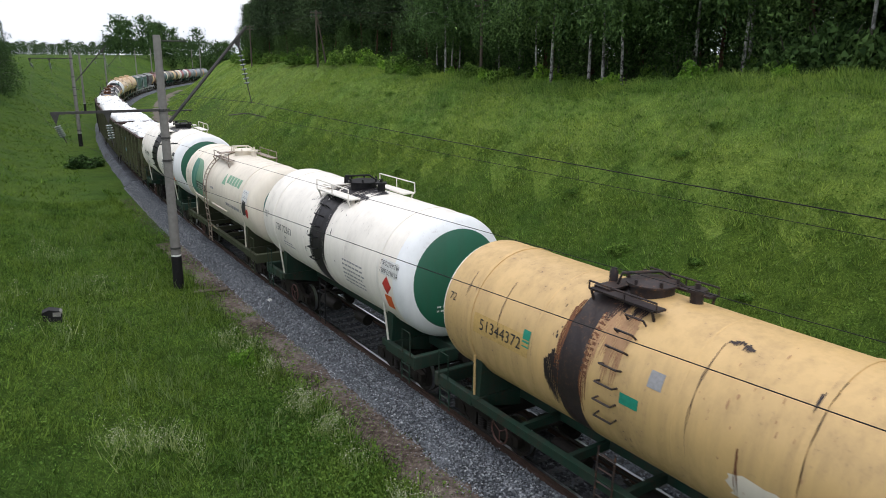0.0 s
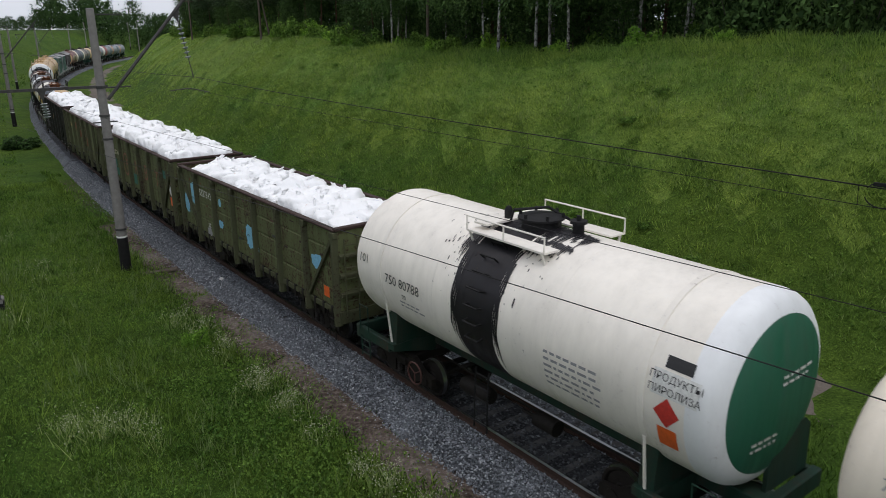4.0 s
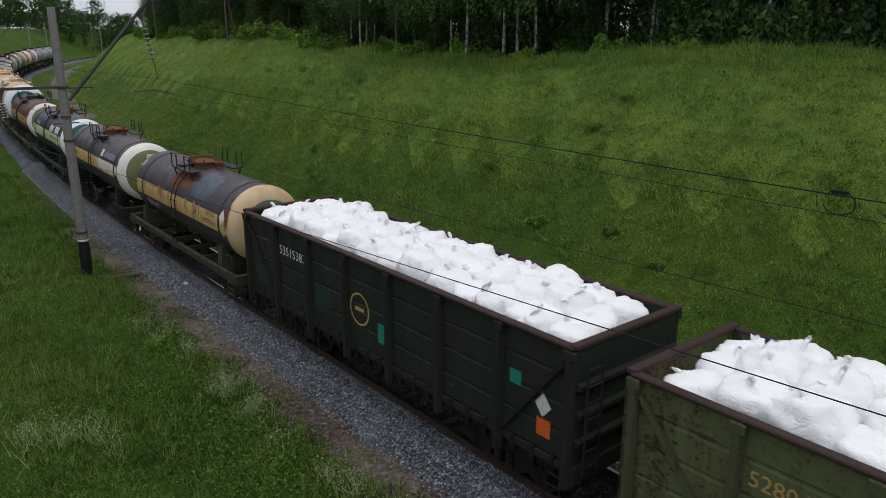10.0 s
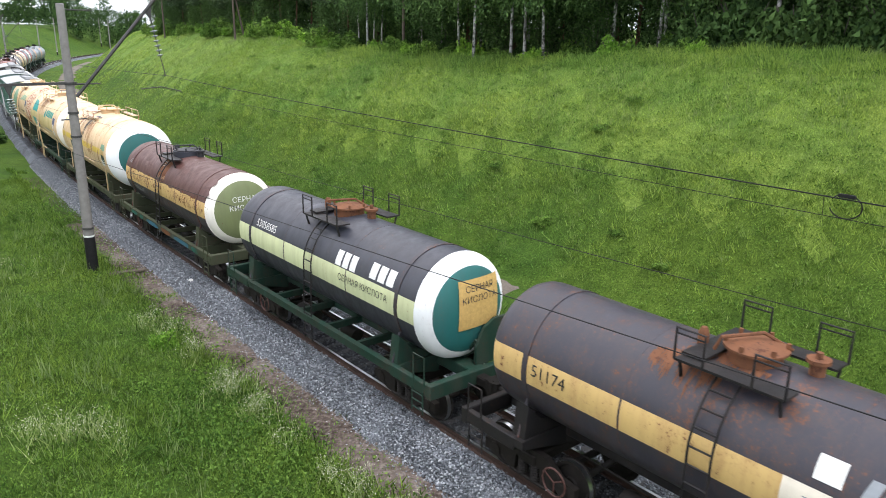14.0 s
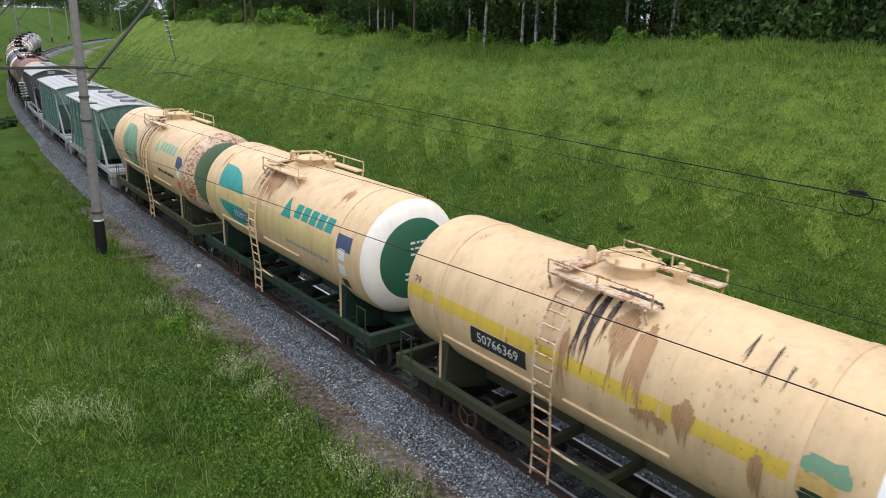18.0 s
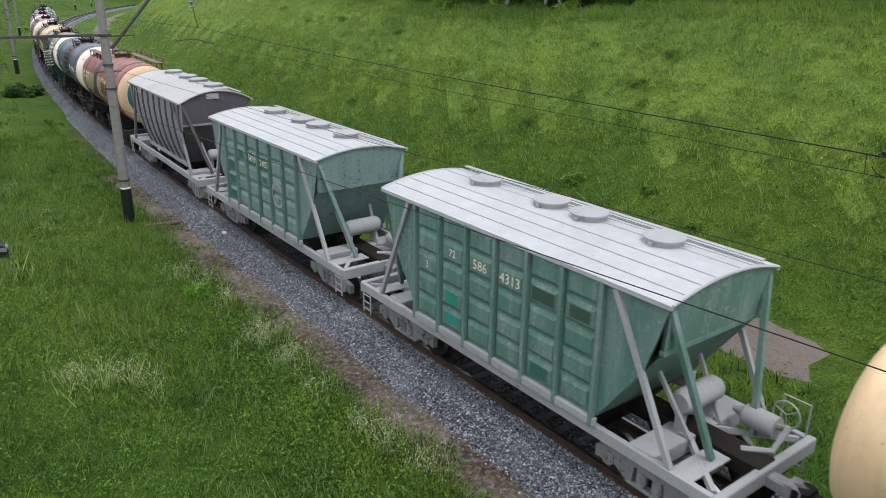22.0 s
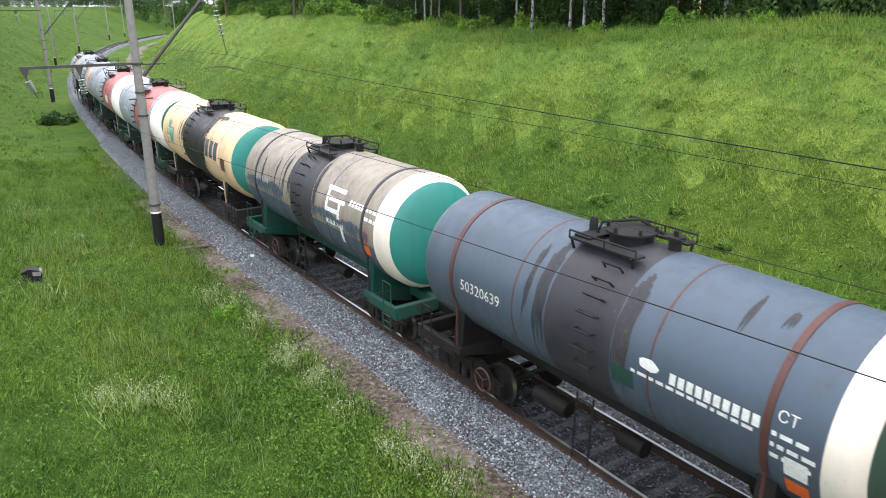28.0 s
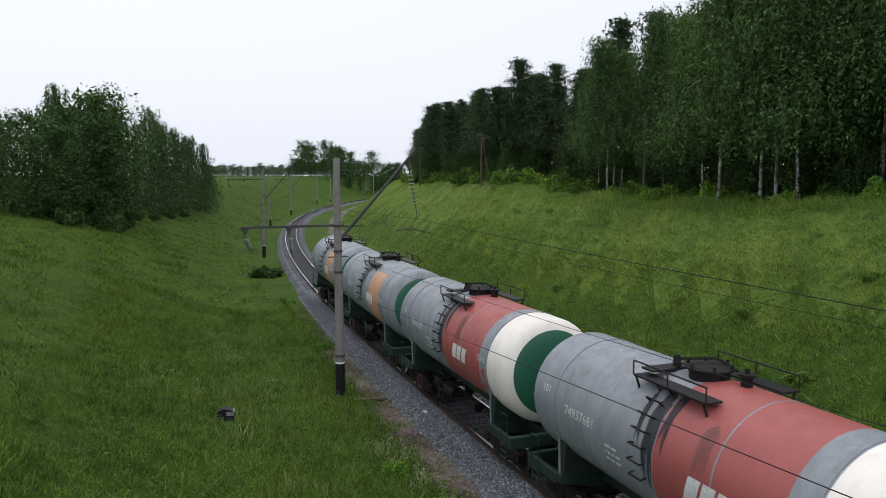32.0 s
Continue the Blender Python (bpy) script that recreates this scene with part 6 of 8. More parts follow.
part("band_cut", Shape().add(*on_shell(rect(2.1, 0.42), 2.8, 82, w["r"], w["zc"], lift=0.013)), P["lime_cream"], w)
number(w, "5303915", 2.0, 99, 0.3, "white", "navy")
emblem(w, -1.1, 65, 0.6, "teal")
company(w, blocks(5, 0.34, 0.4, 0.09, 0.15), "teal", -2.6, 65)
small_print(w, -2.3, 100, 1, 2.3, "grey", 0.16)
sign(w, "patch", rect(0.7, 0.4), "navy", -4.3, 75)
placards(w, -4.25, 86, ("white", "white", "black"))
stains(w, [(0.9, 40, 0.5, 1.7), (0.3, 55, 0.9, 1.6), (-3.4, 30, 0.3, 0.5), (4.0, 40, 0.2, 0.7)], "rust_wash", 23)
stains(w, [(0.95, 36, 0.14, 1.4)], "tarred", 24)
spatter(w, 0.5, 60, 2.2, 2.4, "rust_wash", 140, 66)
spatter(w, -3.2, 60, 1.6, 2.0, "rust_wash", 60, 67)
sign(w, "patch", blob(0.4, 0.6, 9), "navy", x=0.75, z=-0.25)
end_print(w, 0.15, 0.45, 3, 0.7, "white", 0.1)
end_print(w, -0.1, -0.35, 2, 0.5, "white", 0.1)
w = tank_wagon("cream tank wagon with a rust eaten front and faded green emblem", capped(0.82, ring=4.75), ["cream", "olive_green", "rustcream", "bitumen"], frame="frame_olive", ladder_at=-0.5, breaks=(-4.75,), **CREAM)
leaf_mark(w, 2.15, 80, "leaf", None)
number(w, "50769348", 2.0, 95, 0.31, "white", "black")
sign(w, "mark", letters("20", 0.2), "pale", 2.0, 106)
emblem(w, -1.45, 62, 0.5, "sage")
company(w, blocks(5, 0.29, 0.38, 0.075, 0.15), "sage", -2.75, 60)
small_print(w, -2.8, 95, 1, 2.0, "black", 0.2)
stains(w, [(0.62, 76, 0.13, 2.3), (0.12, 72, 0.26, 2.6), (0.35, 30, 0.9, 0.7), (0.9, 60, 0.06, 1.0), (-0.1, 50, 0.08, 1.3)], "tarred", 25)
spatter(w, 0.5, 35, 1.8, 1.4, "tarred", 50, 68)
spatter(w, 3.8, 80, 1.6, 1.6, "rust_wash", 40, 69)
spatter(w, -4.4, 60, 1.2, 2.6, "rust_wash", 120, 70)
sign(w, "patch", blob(0.8, 0.45, 6), "navy", -4.2, 72)
placards(w, -4.3, 88, ("white", "orange"))

w = hopper("green cement hopper wagon coated with pale dust", "hopper")
for y, digits in ((0.47, "586"), (-0.47, "4313")):
    mark(w, "number", letters(digits, 0.31), "pale", y, 3.29, -1.492)
mark(w, "number", letters("72", 0.24), "pale", 1.41, 3.29, -1.492)
mark(w, "number", letters("3", 0.24), "pale", 2.35, 2.76, -1.492)
for y, z, a, b, c in ((1.41, 2.23, 0.4, 0.26, "jade"), (1.41, 1.75, 0.4, 0.2, "teal"), (-1.41, 3.29, 0.6, 0.26, "end_green"), (-2.35, 3.29, 0.5, 0.24, "end_green"), (-1.41, 1.7, 0.5, 0.26, "clean_green")):
    mark(w, "paint_patch", rect(a, b), c, y, z, -1.492)
w = hopper("pale cement-coated green hopper wagon with a worn emblem", "hopper_pale")
for y, digits in ((0.47, "5899"), (-0.47, "2405")):
    mark(w, "number_ground", rect(0.74, 0.36), "clean_green", y, 3.29, -1.488)
    mark(w, "number", letters(digits, 0.31), "pale", y, 3.29, -1.494)
for y, z, a, b in ((1.41, 3.29, 0.4, 0.28), (2.35, 2.76, 0.55, 0.3), (2.35, 2.23, 0.5, 0.28), (2.35, 1.7, 0.55, 0.28), (-0.47, 2.76, 0.4, 0.2)):
    mark(w, "clean_patch", rect(a, b), "clean_green", y, z, -1.488)
sh = Shape()
for a in np.linspace(0, 2 * math.pi, 25)[:-1]:
    sh.add(*on_side(([(q * math.cos(a + d), q * math.sin(a + d)) for q, d in ((0.42, 0), (0.42, 0.26), (0.32, 0.26), (0.32, 0))], [(0, 1, 2, 3)]), -1.41, 2.5, -1.495))
part("ring_emblem", sh, P["dust"], w)
w = hopper("grey cement hopper wagon with ribbed bulging sides and arched roof", "hopper_grey", True)
mark(w, "number", letters("596 63 704", 0.3), "pale", 2.7, 3.9, -1.46)
mark(w, "number", letters("20", 0.2), "pale", 2.0, 3.3, -1.46)

w = tank_wagon("red brown tank wagon with stained sides and teal end", capped(0.74, ring=5.0, band=(0.25, 1.2), split=lambda y, a, q: 4 if 68 < a < 112 and -3.6 < y < 4.6 else 0), ["brick", "deep_teal", "cream", "sooty", "fawn"], r=1.57, zc=3.01, frame="frame_black", platform="long", fittings="maroon", climb="none", breaks=(-3.6, 0.25, 1.2, 4.6), belt_paint="maroon")
company(w, blocks(3, 0.4, 0.7, 0.14), "maroon", -1.7, 90)
spatter(w, -1.5, 76, 2.6, 1.4, "maroon", 120, 81)
spatter(w, 2.6, 76, 2.4, 1.4, "maroon", 100, 82)
small_print(w, 3.5, 74, 2, 1.5, "white", 0.16)
placards(w, -3.9, 72, ("white", "black", "black"), 0.45)
stains(w, [(-1.2, 72, 0.8, 0.3), (-2.1, 78, 0.9, 0.3)], "band", 31)
stains(w, [(-3.3, 40, 0.2, 1.2), (1.3, 110, 0.7, 0.8)], "sooty", 32)
end_print(w, 0.1, 0.35, 3, 0.8, "white", 0.1)
w = tank_wagon("blue grey tank wagon with rust red belts and cream ring", capped(0.8, ring=4.75, band=(-0.9, 0.8), split=lambda y, a, q: 2 if y > 5.0 else 0), ["slate", "end_green", "pale", "sooty"], r=1.58, zc=3.01, frame="frame_black", breaks=(-4.75, -0.9, 0.8), belt_paint="maroon", ladder_at=-0.3, platform="low")
number(w, "50320639", 2.85, 92, 0.35, "white")
company(w, blocks(10, 0.12, 0.19, 0.045, 0), "white", -3.0, 86)
sign(w, "emblem", blob(0.4, 0.2, 2, 9), "white", -1.75, 84)
small_print(w, -2.5, 92, 1, 2.2, "white", 0.1)
small_print(w, -4.3, 88, 3, 0.6, "white", 0.12)
sign(w, "mark", letters("СТ", 0.24), "white", -4.2, 78)
placards(w, -4.4, 104, ("white", "orange"), 0.36)
stains(w, [(1.0, 70, 0.3, 2.6), (-1.1, 70, 0.35, 2.4), (-3.0, 30, 0.1, 0.9), (-3.6, 26, 0.14, 0.4), (1.4, 60, 0.12, 1.6)], "sooty", 33)
sign(w, "patch", rect(0.5, 0.35), "frame_teal", -1.2, 100)
w = tank_wagon("dirty beige grey tank wagon with a white maze emblem", capped(0.9, ring=4.55, band=(-0.7, 0.9), split=lambda y, a, q: 2 if y > 5.0 else 4 if a > 98 else 0), ["stone", "teal", "pale", "sooty", "slate"], r=1.58, zc=3.01, frame="frame_teal", breaks=(-4.55, -0.7, 0.9), belt_paint="sooty", ladder_at=0.35, platform="low")
for k, (a, b, c, d) in enumerate(((0, 0.5, 0.9, 0.12), (-0.35, 0.2, 0.12, 0.7), (0.15, 0.22, 0.8, 0.12), (0.3, -0.05, 0.12, 0.55), (-0.05, -0.08, 0.7, 0.12), (0.1, -0.4, 0.9, 0.12), (0.45, -0.6, 0.12, 0.5))):
    vs, fs = rect(c, d)
    sign(w, "emblem_bar", ([(x * 1.2 + a * 1.2, y_ * 1.1 + b * 1.1) for x, y_ in vs], fs), "white", -2.15, 78)
company(w, blocks(5, 0.13, 0.18, 0.04), "white", -3.45, 66)
small_print(w, -4.25, 66, 2, 0.5, "white", 0.16)
small_print(w, 3.4, 82, 1, 1.2, "grey", 0.3)
placards(w, -4.1, 92, ("red", "orange"))
stains(w, [(1.0, 60, 0.3, 2.2), (1.5, 66, 0.12, 1.6), (2.2, 70, 0.08, 1.4), (-0.85, 66, 0.2, 2.0), (3.3, 72, 0.1, 1.2)], "sooty", 34)
stains(w, [(3.9, 94, 1.6, 0.7), (2.3, 94, 1.7, 0.8), (-1.6, 94, 1.6, 0.7), (-3.3, 94, 1.9, 0.6)], "slate", 36)
w = tank_wagon("cream tank wagon with a broad black spill belt and teal end", capped(0.9, band=(-1.7, 1.2)), ["cream", "teal", "cream", "bitumen"], r=1.58, zc=3.01, frame="frame_black", breaks=(-1.7, 1.2), belt_paint="rustcream", ladder_at=0.6, platform="low")
company(w, blocks(3, 0.4, 0.72, 0.16, 0), "slate", -2.95, 78)
number(w, "51723", 3.4, 80, 0.34, "white", "leaf")
sign(w, "patch", blob(0.7, 0.4, 5), "leaf", 3.7, 68)
sign(w, "patch", blob(0.5, 0.4, 6), "turquoise", 3.2, 92)
stains(w, [(-1.85, 50, 0.5, 1.9), (-1.9, 90, 0.38, 1.6), (1.35, 60, 0.3, 2.4), (-2.4, 26, 0.9, 0.5), (1.8, 75, 0.1, 1.6), (2.1, 70, 0.06, 1.2)], "bitumen", 35)
spatter(w, -2.2, 60, 1.4, 2.4, "bitumen", 160, 71)
spatter(w, 1.6, 60, 1.2, 2.4, "bitumen", 100, 72)
sign(w, "patch", rect(0.5, 0.5), "maroon", -4.5, 92)


def two_tone(num, first):
    w = tank_wagon("grey and red tank wagon with a white ring and green end" if first else "grey tank wagon with a faded orange panel", capped(0.8, ring=4.0, split=lambda y, a, q: 3 if -3.4 < y < -0.1 else 0) if first else capped(0.8, split=lambda y, a, q: 3 if -3.3 < y < -1.4 and a > 40 else 0), ["silver", "green", "white", "red" if first else "orange"], r=1.6, zc=3.04, breaks=(-4.0, -3.4, -0.1, -3.3, -1.4), ladder_at=0.35, belt_paint="silver", fitting_paint="frame_black")
    number(w, num, 2.7, 86, 0.33, "white")
    sign(w, "mark", letters("101", 0.28), "white", 4.3, 76)
    stains(w, [(0.1, 70, 0.35, 2.4), (-0.25, 50, 0.2, 1.5), (0.5, 60, 0.14, 1.6)], "sooty", 41)
    small_print(w, 1.4, 96, 3, 0.4, "white", 0.1)
    company(w, blocks(3, 0.34, 0.5, 0.07, 0.3), "white", -1.7, 92)
    sign(w, "cargo_word", letters("БЕНЗИН", 0.22), "white", -3.7, 84)
    placards(w, -3.75, 98, ("red", "red"), 0.3)
    end_print(w, 0.4, 0.3, 3, 0.7, "white", 0.1)
    end_print(w, -0.3, -0.6, 2, 0.6, "white", 0.1)
    if first:
        stains(w, [(-1.4, 60, 0.35, 1.0)], "brick", 40)
    return w


two_tone("74937681", True)
two_tone("75003305", True)
two_tone("75036012", False)
two_tone("75036", False)


# ---- sleepers, ballast stones ----
# sleeper concrete coloured dark as well, for the shade beneath the wagons
SLEEPER = rough_stuff("shade_dark_sleeper_concrete", [(0.3, (0.03, 0.028, 0.028)), (0.7, (0.1, 0.098, 0.1))], 9, strength=0.4)
track = tagged(new("track"), "concrete sleepers bedded in ballast", "track", kind="structure")
sleeper = Shape().box(-1.35, -0.12, -0.32, 1.35, 0.12, -0.182, bevel=0.02).mesh("sleeper", SLEEPER)
for k in range(300):
    s = -30 + 0.56 * k
    c = centre(s)
    part("sleeper", sleeper, None, track, m=pose(c.x, c.y, 0, 0, 0, heading(max(s, 0))))


def scatter(name, places, sizes, mat, label, category, seed, squash=0.75):
    """Rough stones as one body of loose stuff."""
    rng = np.random.default_rng(seed)
    base = np.array([(1, 0, 0), (-1, 0, 0), (0, 1, 0), (0, -1, 0), (0, 0, 1), (0, 0, -1)], float)
    tri = np.array([(0, 2, 4), (2, 1, 4), (1, 3, 4), (3, 0, 4), (2, 0, 5), (1, 2, 5), (3, 1, 5), (0, 3, 5)])
    n = len(places)
    v = base[None] * rng.uniform(0.6, 1.3, (n, 6, 1)) * sizes[:, None, None]
    v[:, :, 2] *= squash
    a = rng.uniform(0, 6.28, n)
    c, s_ = np.cos(a)[:, None], np.sin(a)[:, None]
    x, y = v[:, :, 0] * c - v[:, :, 1] * s_, v[:, :, 0] * s_ + v[:, :, 1] * c
    tilt = rng.uniform(-0.5, 0.5, n)[:, None]
    v = np.stack([x, y, v[:, :, 2] + x * tilt], -1) + places[:, None]
    f = tri[None] + 6 * np.arange(n)[:, None, None]
    return tagged(new(name, fast_mesh(name, v.reshape(-1, 3), f.reshape(-1, 3), mat, 3)), label, category, kind="stuff")


def stones_material(name, shade):
    """Every stone its own grey."""
    m, n, l, b = material(name, 0.85)
    geo = n.new("ShaderNodeNewGeometry")
    l.new(ramp(n, l, geo.outputs["Random Per Island"], [(k, tuple(v * shade for v in c)) for k, c in ((0, (0.055, 0.06, 0.068)), (0.45, (0.135, 0.145, 0.162)), (0.85, (0.225, 0.24, 0.262)), (1, (0.42, 0.44, 0.46)))]), b.inputs["Base Color"])
    return m


STONES = stones_material("crushed_stones", 1.0)
# stones between the rails at a third of the grey, as under-train shade
SHADED_STONES = stones_material("shade_darkened_stones", 0.33)


def line_points(s, lat, z):
    """Places beside the line for arrays of stations and offsets."""
    cx, cy = np.interp(s, _S, _C[:, 0]), np.interp(s, _S, _C[:, 1])
    nx_, ny_ = np.interp(s, _S, _N[:, 0]), np.interp(s, _S, _N[:, 1])
    return np.stack([cx + nx_ * lat, cy + ny_ * lat, z], -1)


rng = np.random.default_rng(11)
n = 66000
st = -15 + 56 * rng.random(n) ** 1.7
lt = np.where(rng.random(n) < 0.8, rng.uniform(0.7, 2.12, n), rng.uniform(-2.2, -0.7, n))
zz = np.interp(lt, [-2.2, -1.65, -1.3, -0.9, 0.9, 1.3, 1.6, 2.0, 2.12], [-0.72, -0.23, -0.17, -0.18, -0.18, -0.17, -0.225, -0.6, -0.62])
scatter("ballast_stones", line_points(st, lt, zz), rng.uniform(0.018, 0.047, n), STONES, "loose grey crushed stones on the ballast bed", "ballast", 1)
n = 9000
st, lt = -15 + 50 * rng.random(n) ** 1.5, rng.uniform(-0.72, 0.72, n)
scatter("ballast_stones", line_points(st, lt, np.full(n, -0.19)), rng.uniform(0.025, 0.06, n), SHADED_STONES, "stones between the rails, darkened for the shade under the train", "ballast", 4)
n = 7000
st, lt = -14 + 50 * rng.random(n) ** 1.5, rng.normal(2.5, 0.4, n)
scatter("strewn_stones", line_points(st, lt, np.full(n, -0.6)), rng.uniform(0.012, 0.035, n), DIRT, "small stones strewn over the bare earth", "stones", 2)
n = 1600
st, lt = -15 + 45 * rng.random(n) ** 1.4, 1.95 + np.abs(rng.normal(0, 0.3, n))
scatter("strewn_stones", line_points(st, lt, np.full(n, -0.575)), rng.uniform(0.015, 0.04, n), STONES, "ballast stones that have rolled off the bed", "stones", 7)
n = 1500
st, lt = -14 + 34 * rng.random(n) ** 1.2, rng.normal(2.75, 0.38, n)
scatter("earth_clods", line_points(st, lt, np.full(n, -0.59)), rng.uniform(0.03, 0.11, n), DIRT, "broken clods of earth along the eroded edge", "earth", 6, 0.6)
n = 3500
st, lt = -16 + 50 * rng.random(n), rng.uniform(-9, -6.4, n)
scatter("path_gravel", line_points(st, lt, np.full(n, -0.56)), rng.uniform(0.01, 0.035, n), SAND, "loose gravel on the path", "gravel", 3)


# ---- overhead line ----
GLASS = material("insulator_glass", 0.15)[0]
GLASS.node_tree.nodes["Principled BSDF"].inputs[0].default_value = (0.16, 0.19, 0.17, 1)
STEEL = rough_stuff("dark_galvanised_steel", [(0.3, (0.03, 0.03, 0.032)), (0.7, (0.09, 0.085, 0.08))], 8, rough=0.6, strength=0.2, dist=0.005)


def insulator(w, a, b, discs):
    a, b = Vector(a), Vector(b)
    ins = part("insulator", Shape().tube([a, b], 0.018, 6), STEEL, w)
    turn = (b - a).to_track_quat("Z", "Y").to_matrix().to_4x4()
    disc = Shape().lathe([(-0.02, 0.03), (0.0, 0.125), (0.025, 0.12), (0.06, 0.045), (0.07, 0.03)], 12).mesh("disc", GLASS, True)
    for k in range(discs):
        p = a.lerp(b, 0.12 + 0.5 * k / max(1, discs - 1))
        part("disc", disc, None, ins, m=Matrix.Translation(p) @ turn)
    return ins


def mast(s, lat, h=10.25, arms=True, lean=0.0, field_z=6.8):
    """A concrete mast; local x points across the line, away from it."""
    p = spot(s, lat)
    z = ground_z(p.x, p.y) if lat > 6.4 else -0.6
    w = thing("catenary_mast", "tapered concrete mast with a black painted foot and steel brackets" if arms else "bare tapered concrete mast with a black foot", "mast", "masts along the line", pose(p.x, p.y, z, 0, lean, heading(max(s, 0)) + 180))
    part("foot", Shape().lathe([(-0.6, 0.215), (1.4, 0.208), (1.4, 0.0)], 20), BLACK, w, "black painted foot", smooth=30)
    part("white_ring", Shape().lathe([(1.4, 0.0), (1.4, 0.207), (1.47, 0.207), (1.47, 0.0)], 20), INK["white"], w, smooth=30)
    part("shaft", Shape().lathe([(1.4, 0.2), (h, 0.142), (h + 0.02, 0.12), (h + 0.02, 0.0)], 20), CONCRETE, w, smooth=30)
    if not arms:
        return w
    for zz, r in ((1.75, 0.203), (6.3, 0.178), (7.38, 0.172), (field_z + 0.6, 0.175), (5.4, 0.183)):
        part("collar", Shape().lathe([(zz - 0.04, r), (zz - 0.04, r + 0.02), (zz + 0.04, r + 0.02), (zz + 0.04, r)], 16), STEEL, w)
    # field side bracket with two insulators
    fz = field_z + 0.6
    part("field_bracket", Shape().box(-0.25, -0.05, fz - 0.05, 4.0, 0.05, fz + 0.05), STEEL, w)
    for x, dx, dz in ((3.85, -0.28, -1.0), (2.05, -0.1, -1.25)):
        part("hanger", Shape().prism([(x - 0.14, fz - 0.05), (x + 0.14, fz - 0.05), (x, fz - 0.42)], -0.03, 0.03, "y"), STEEL, w)
        insulator(w, (x, 0, fz - 0.4), (x + dx, 0, fz + dz - 0.1), 6)
    # cantilever over the track
    part("cantilever", Shape().tube([(-0.2, 0, 6.9), (-3.55, 0, 10.65)], 0.065, 6), STEEL, w)
    part("hanger", Shape().prism([(-3.0, 10.05), (-3.3, 10.4), (-3.22, 9.75)], -0.03, 0.03, "y"), STEEL, w)
    insulator(w, (-3.22, 0, 9.78), (-3.6, 0, 7.58), 7)
    part("stub_arm", Shape().tube([(-0.15, 0, 7.36), (-1.1, 0, 7.36)], 0.03, 6), STEEL, w)
    part("top_arm", Shape().tube([(-0.1, 0, 10.05), (-1.1, 0, 10.05)], 0.025, 6), STEEL, w)
    part("steady_arm", Shape().tube([(-2.6, 0.0, 7.1), (-3.4, 0, 7.16), (-4.2, 0, 6.95)], 0.022, 6), STEEL, w)
    part("foot_rung", Shape().tube([(-0.45, 0, 6.05), (0.45, 0, 6.05)], 0.025, 6), STEEL, w)
    return w


mast(13.4, 3.78)
mast(71.5, 3.66, field_z=8.7)
mast(-46.0, 3.66)
mast(130.1, 4.9, arms=False)
mast(174.2, 5.1, field_z=8.5)
mast(235.4, 7.7, 11.0, arms=False)
mast(259.1, 8.1, 12.0, arms=False)
mast(281.3, -4.0, 12.2, arms=False)
mast(327.4, 11.0, 11.0, arms=False)


def wire(name, points, r, label):
    """A sagging line through given places (s, lat, z)."""
    return solid(name, Shape().tube([spot(s, lat, z) for s, lat, z in points], r, 5), BLACK, label, "wire", "wires of the overhead line")


def sag(a, b, drop, n=24):
    return [tuple(a[i] + (b[i] - a[i]) * k / n - (4 * drop * (k / n) * (1 - k / n) if i == 2 else 0) for i in range(3)) for k in range(n + 1)]


for a, b in ((13.4, -46.0), (71.5, 13.4), (130, 71.5)):
    zc_, zm = 6.4, 6.98
    wire("messenger_wire", sag((a, 0.05, zm), (b, 0.05, zm), 0.3), 0.011, "dark steel messenger wire above the track")
    wire("contact_wire", sag((a, 0.0, zc_), (b, 0.0, zc_), 0.0, 12), 0.006, "thin contact wire hung below the messenger wire")
    for k in range(1, 9):
        f = k / 9
        s = a + (b - a) * f
        wire("dropper", [(s, 0.05, zm - 1.2 * f * (1 - f)), (s, 0.0, zc_)], 0.004, "short dropper between messenger and contact wire")
wire("feeder_wire", sag((13.4, 5.6, 6.35), (-46.0, 5.6, 8.2), 0.25), 0.0038, "black feeder wire on the field side of the masts")
wire("feeder_wire", sag((13.4, 7.3, 5.85), (-46.0, 7.3, 8.9), 0.15), 0.0038, "black feeder wire on the field side of the masts")
wire("feeder_wire", sag((71.5, 7.3, 7.6), (13.4, 7.3, 5.8), 0.6), 0.006, "black feeder wire on the field side of the masts")
wire("feeder_wire", sag((71.5, 5.6, 7.4), (13.4, 5.6, 5.55), 0.6), 0.006, "black feeder wire on the field side of the masts")
jumper = thing("wire_jumper", "looped jumper clamps joining messenger and contact wire", "wire fitting", m=None)
for s in (-13.3, -14.1):
    q = spot(s, 0.03)
    h = radians(HEADING)
    ring = [(q.x - math.sin(h) * 0.22 * math.cos(a), q.y + math.cos(h) * 0.22 * math.cos(a), 6.58 + 0.17 * math.sin(a)) for a in np.linspace(0.5, 2 * math.pi - 0.3, 18)]
    part("loop", Shape().tube(ring, 0.009, 5), BLACK, jumper)
    part("clamp", Shape().box(-0.025, -0.11, 6.7, 0.025, 0.11, 6.75, m=pose(q.x, q.y, 0, 0, 0, HEADING)), BLACK, jumper)


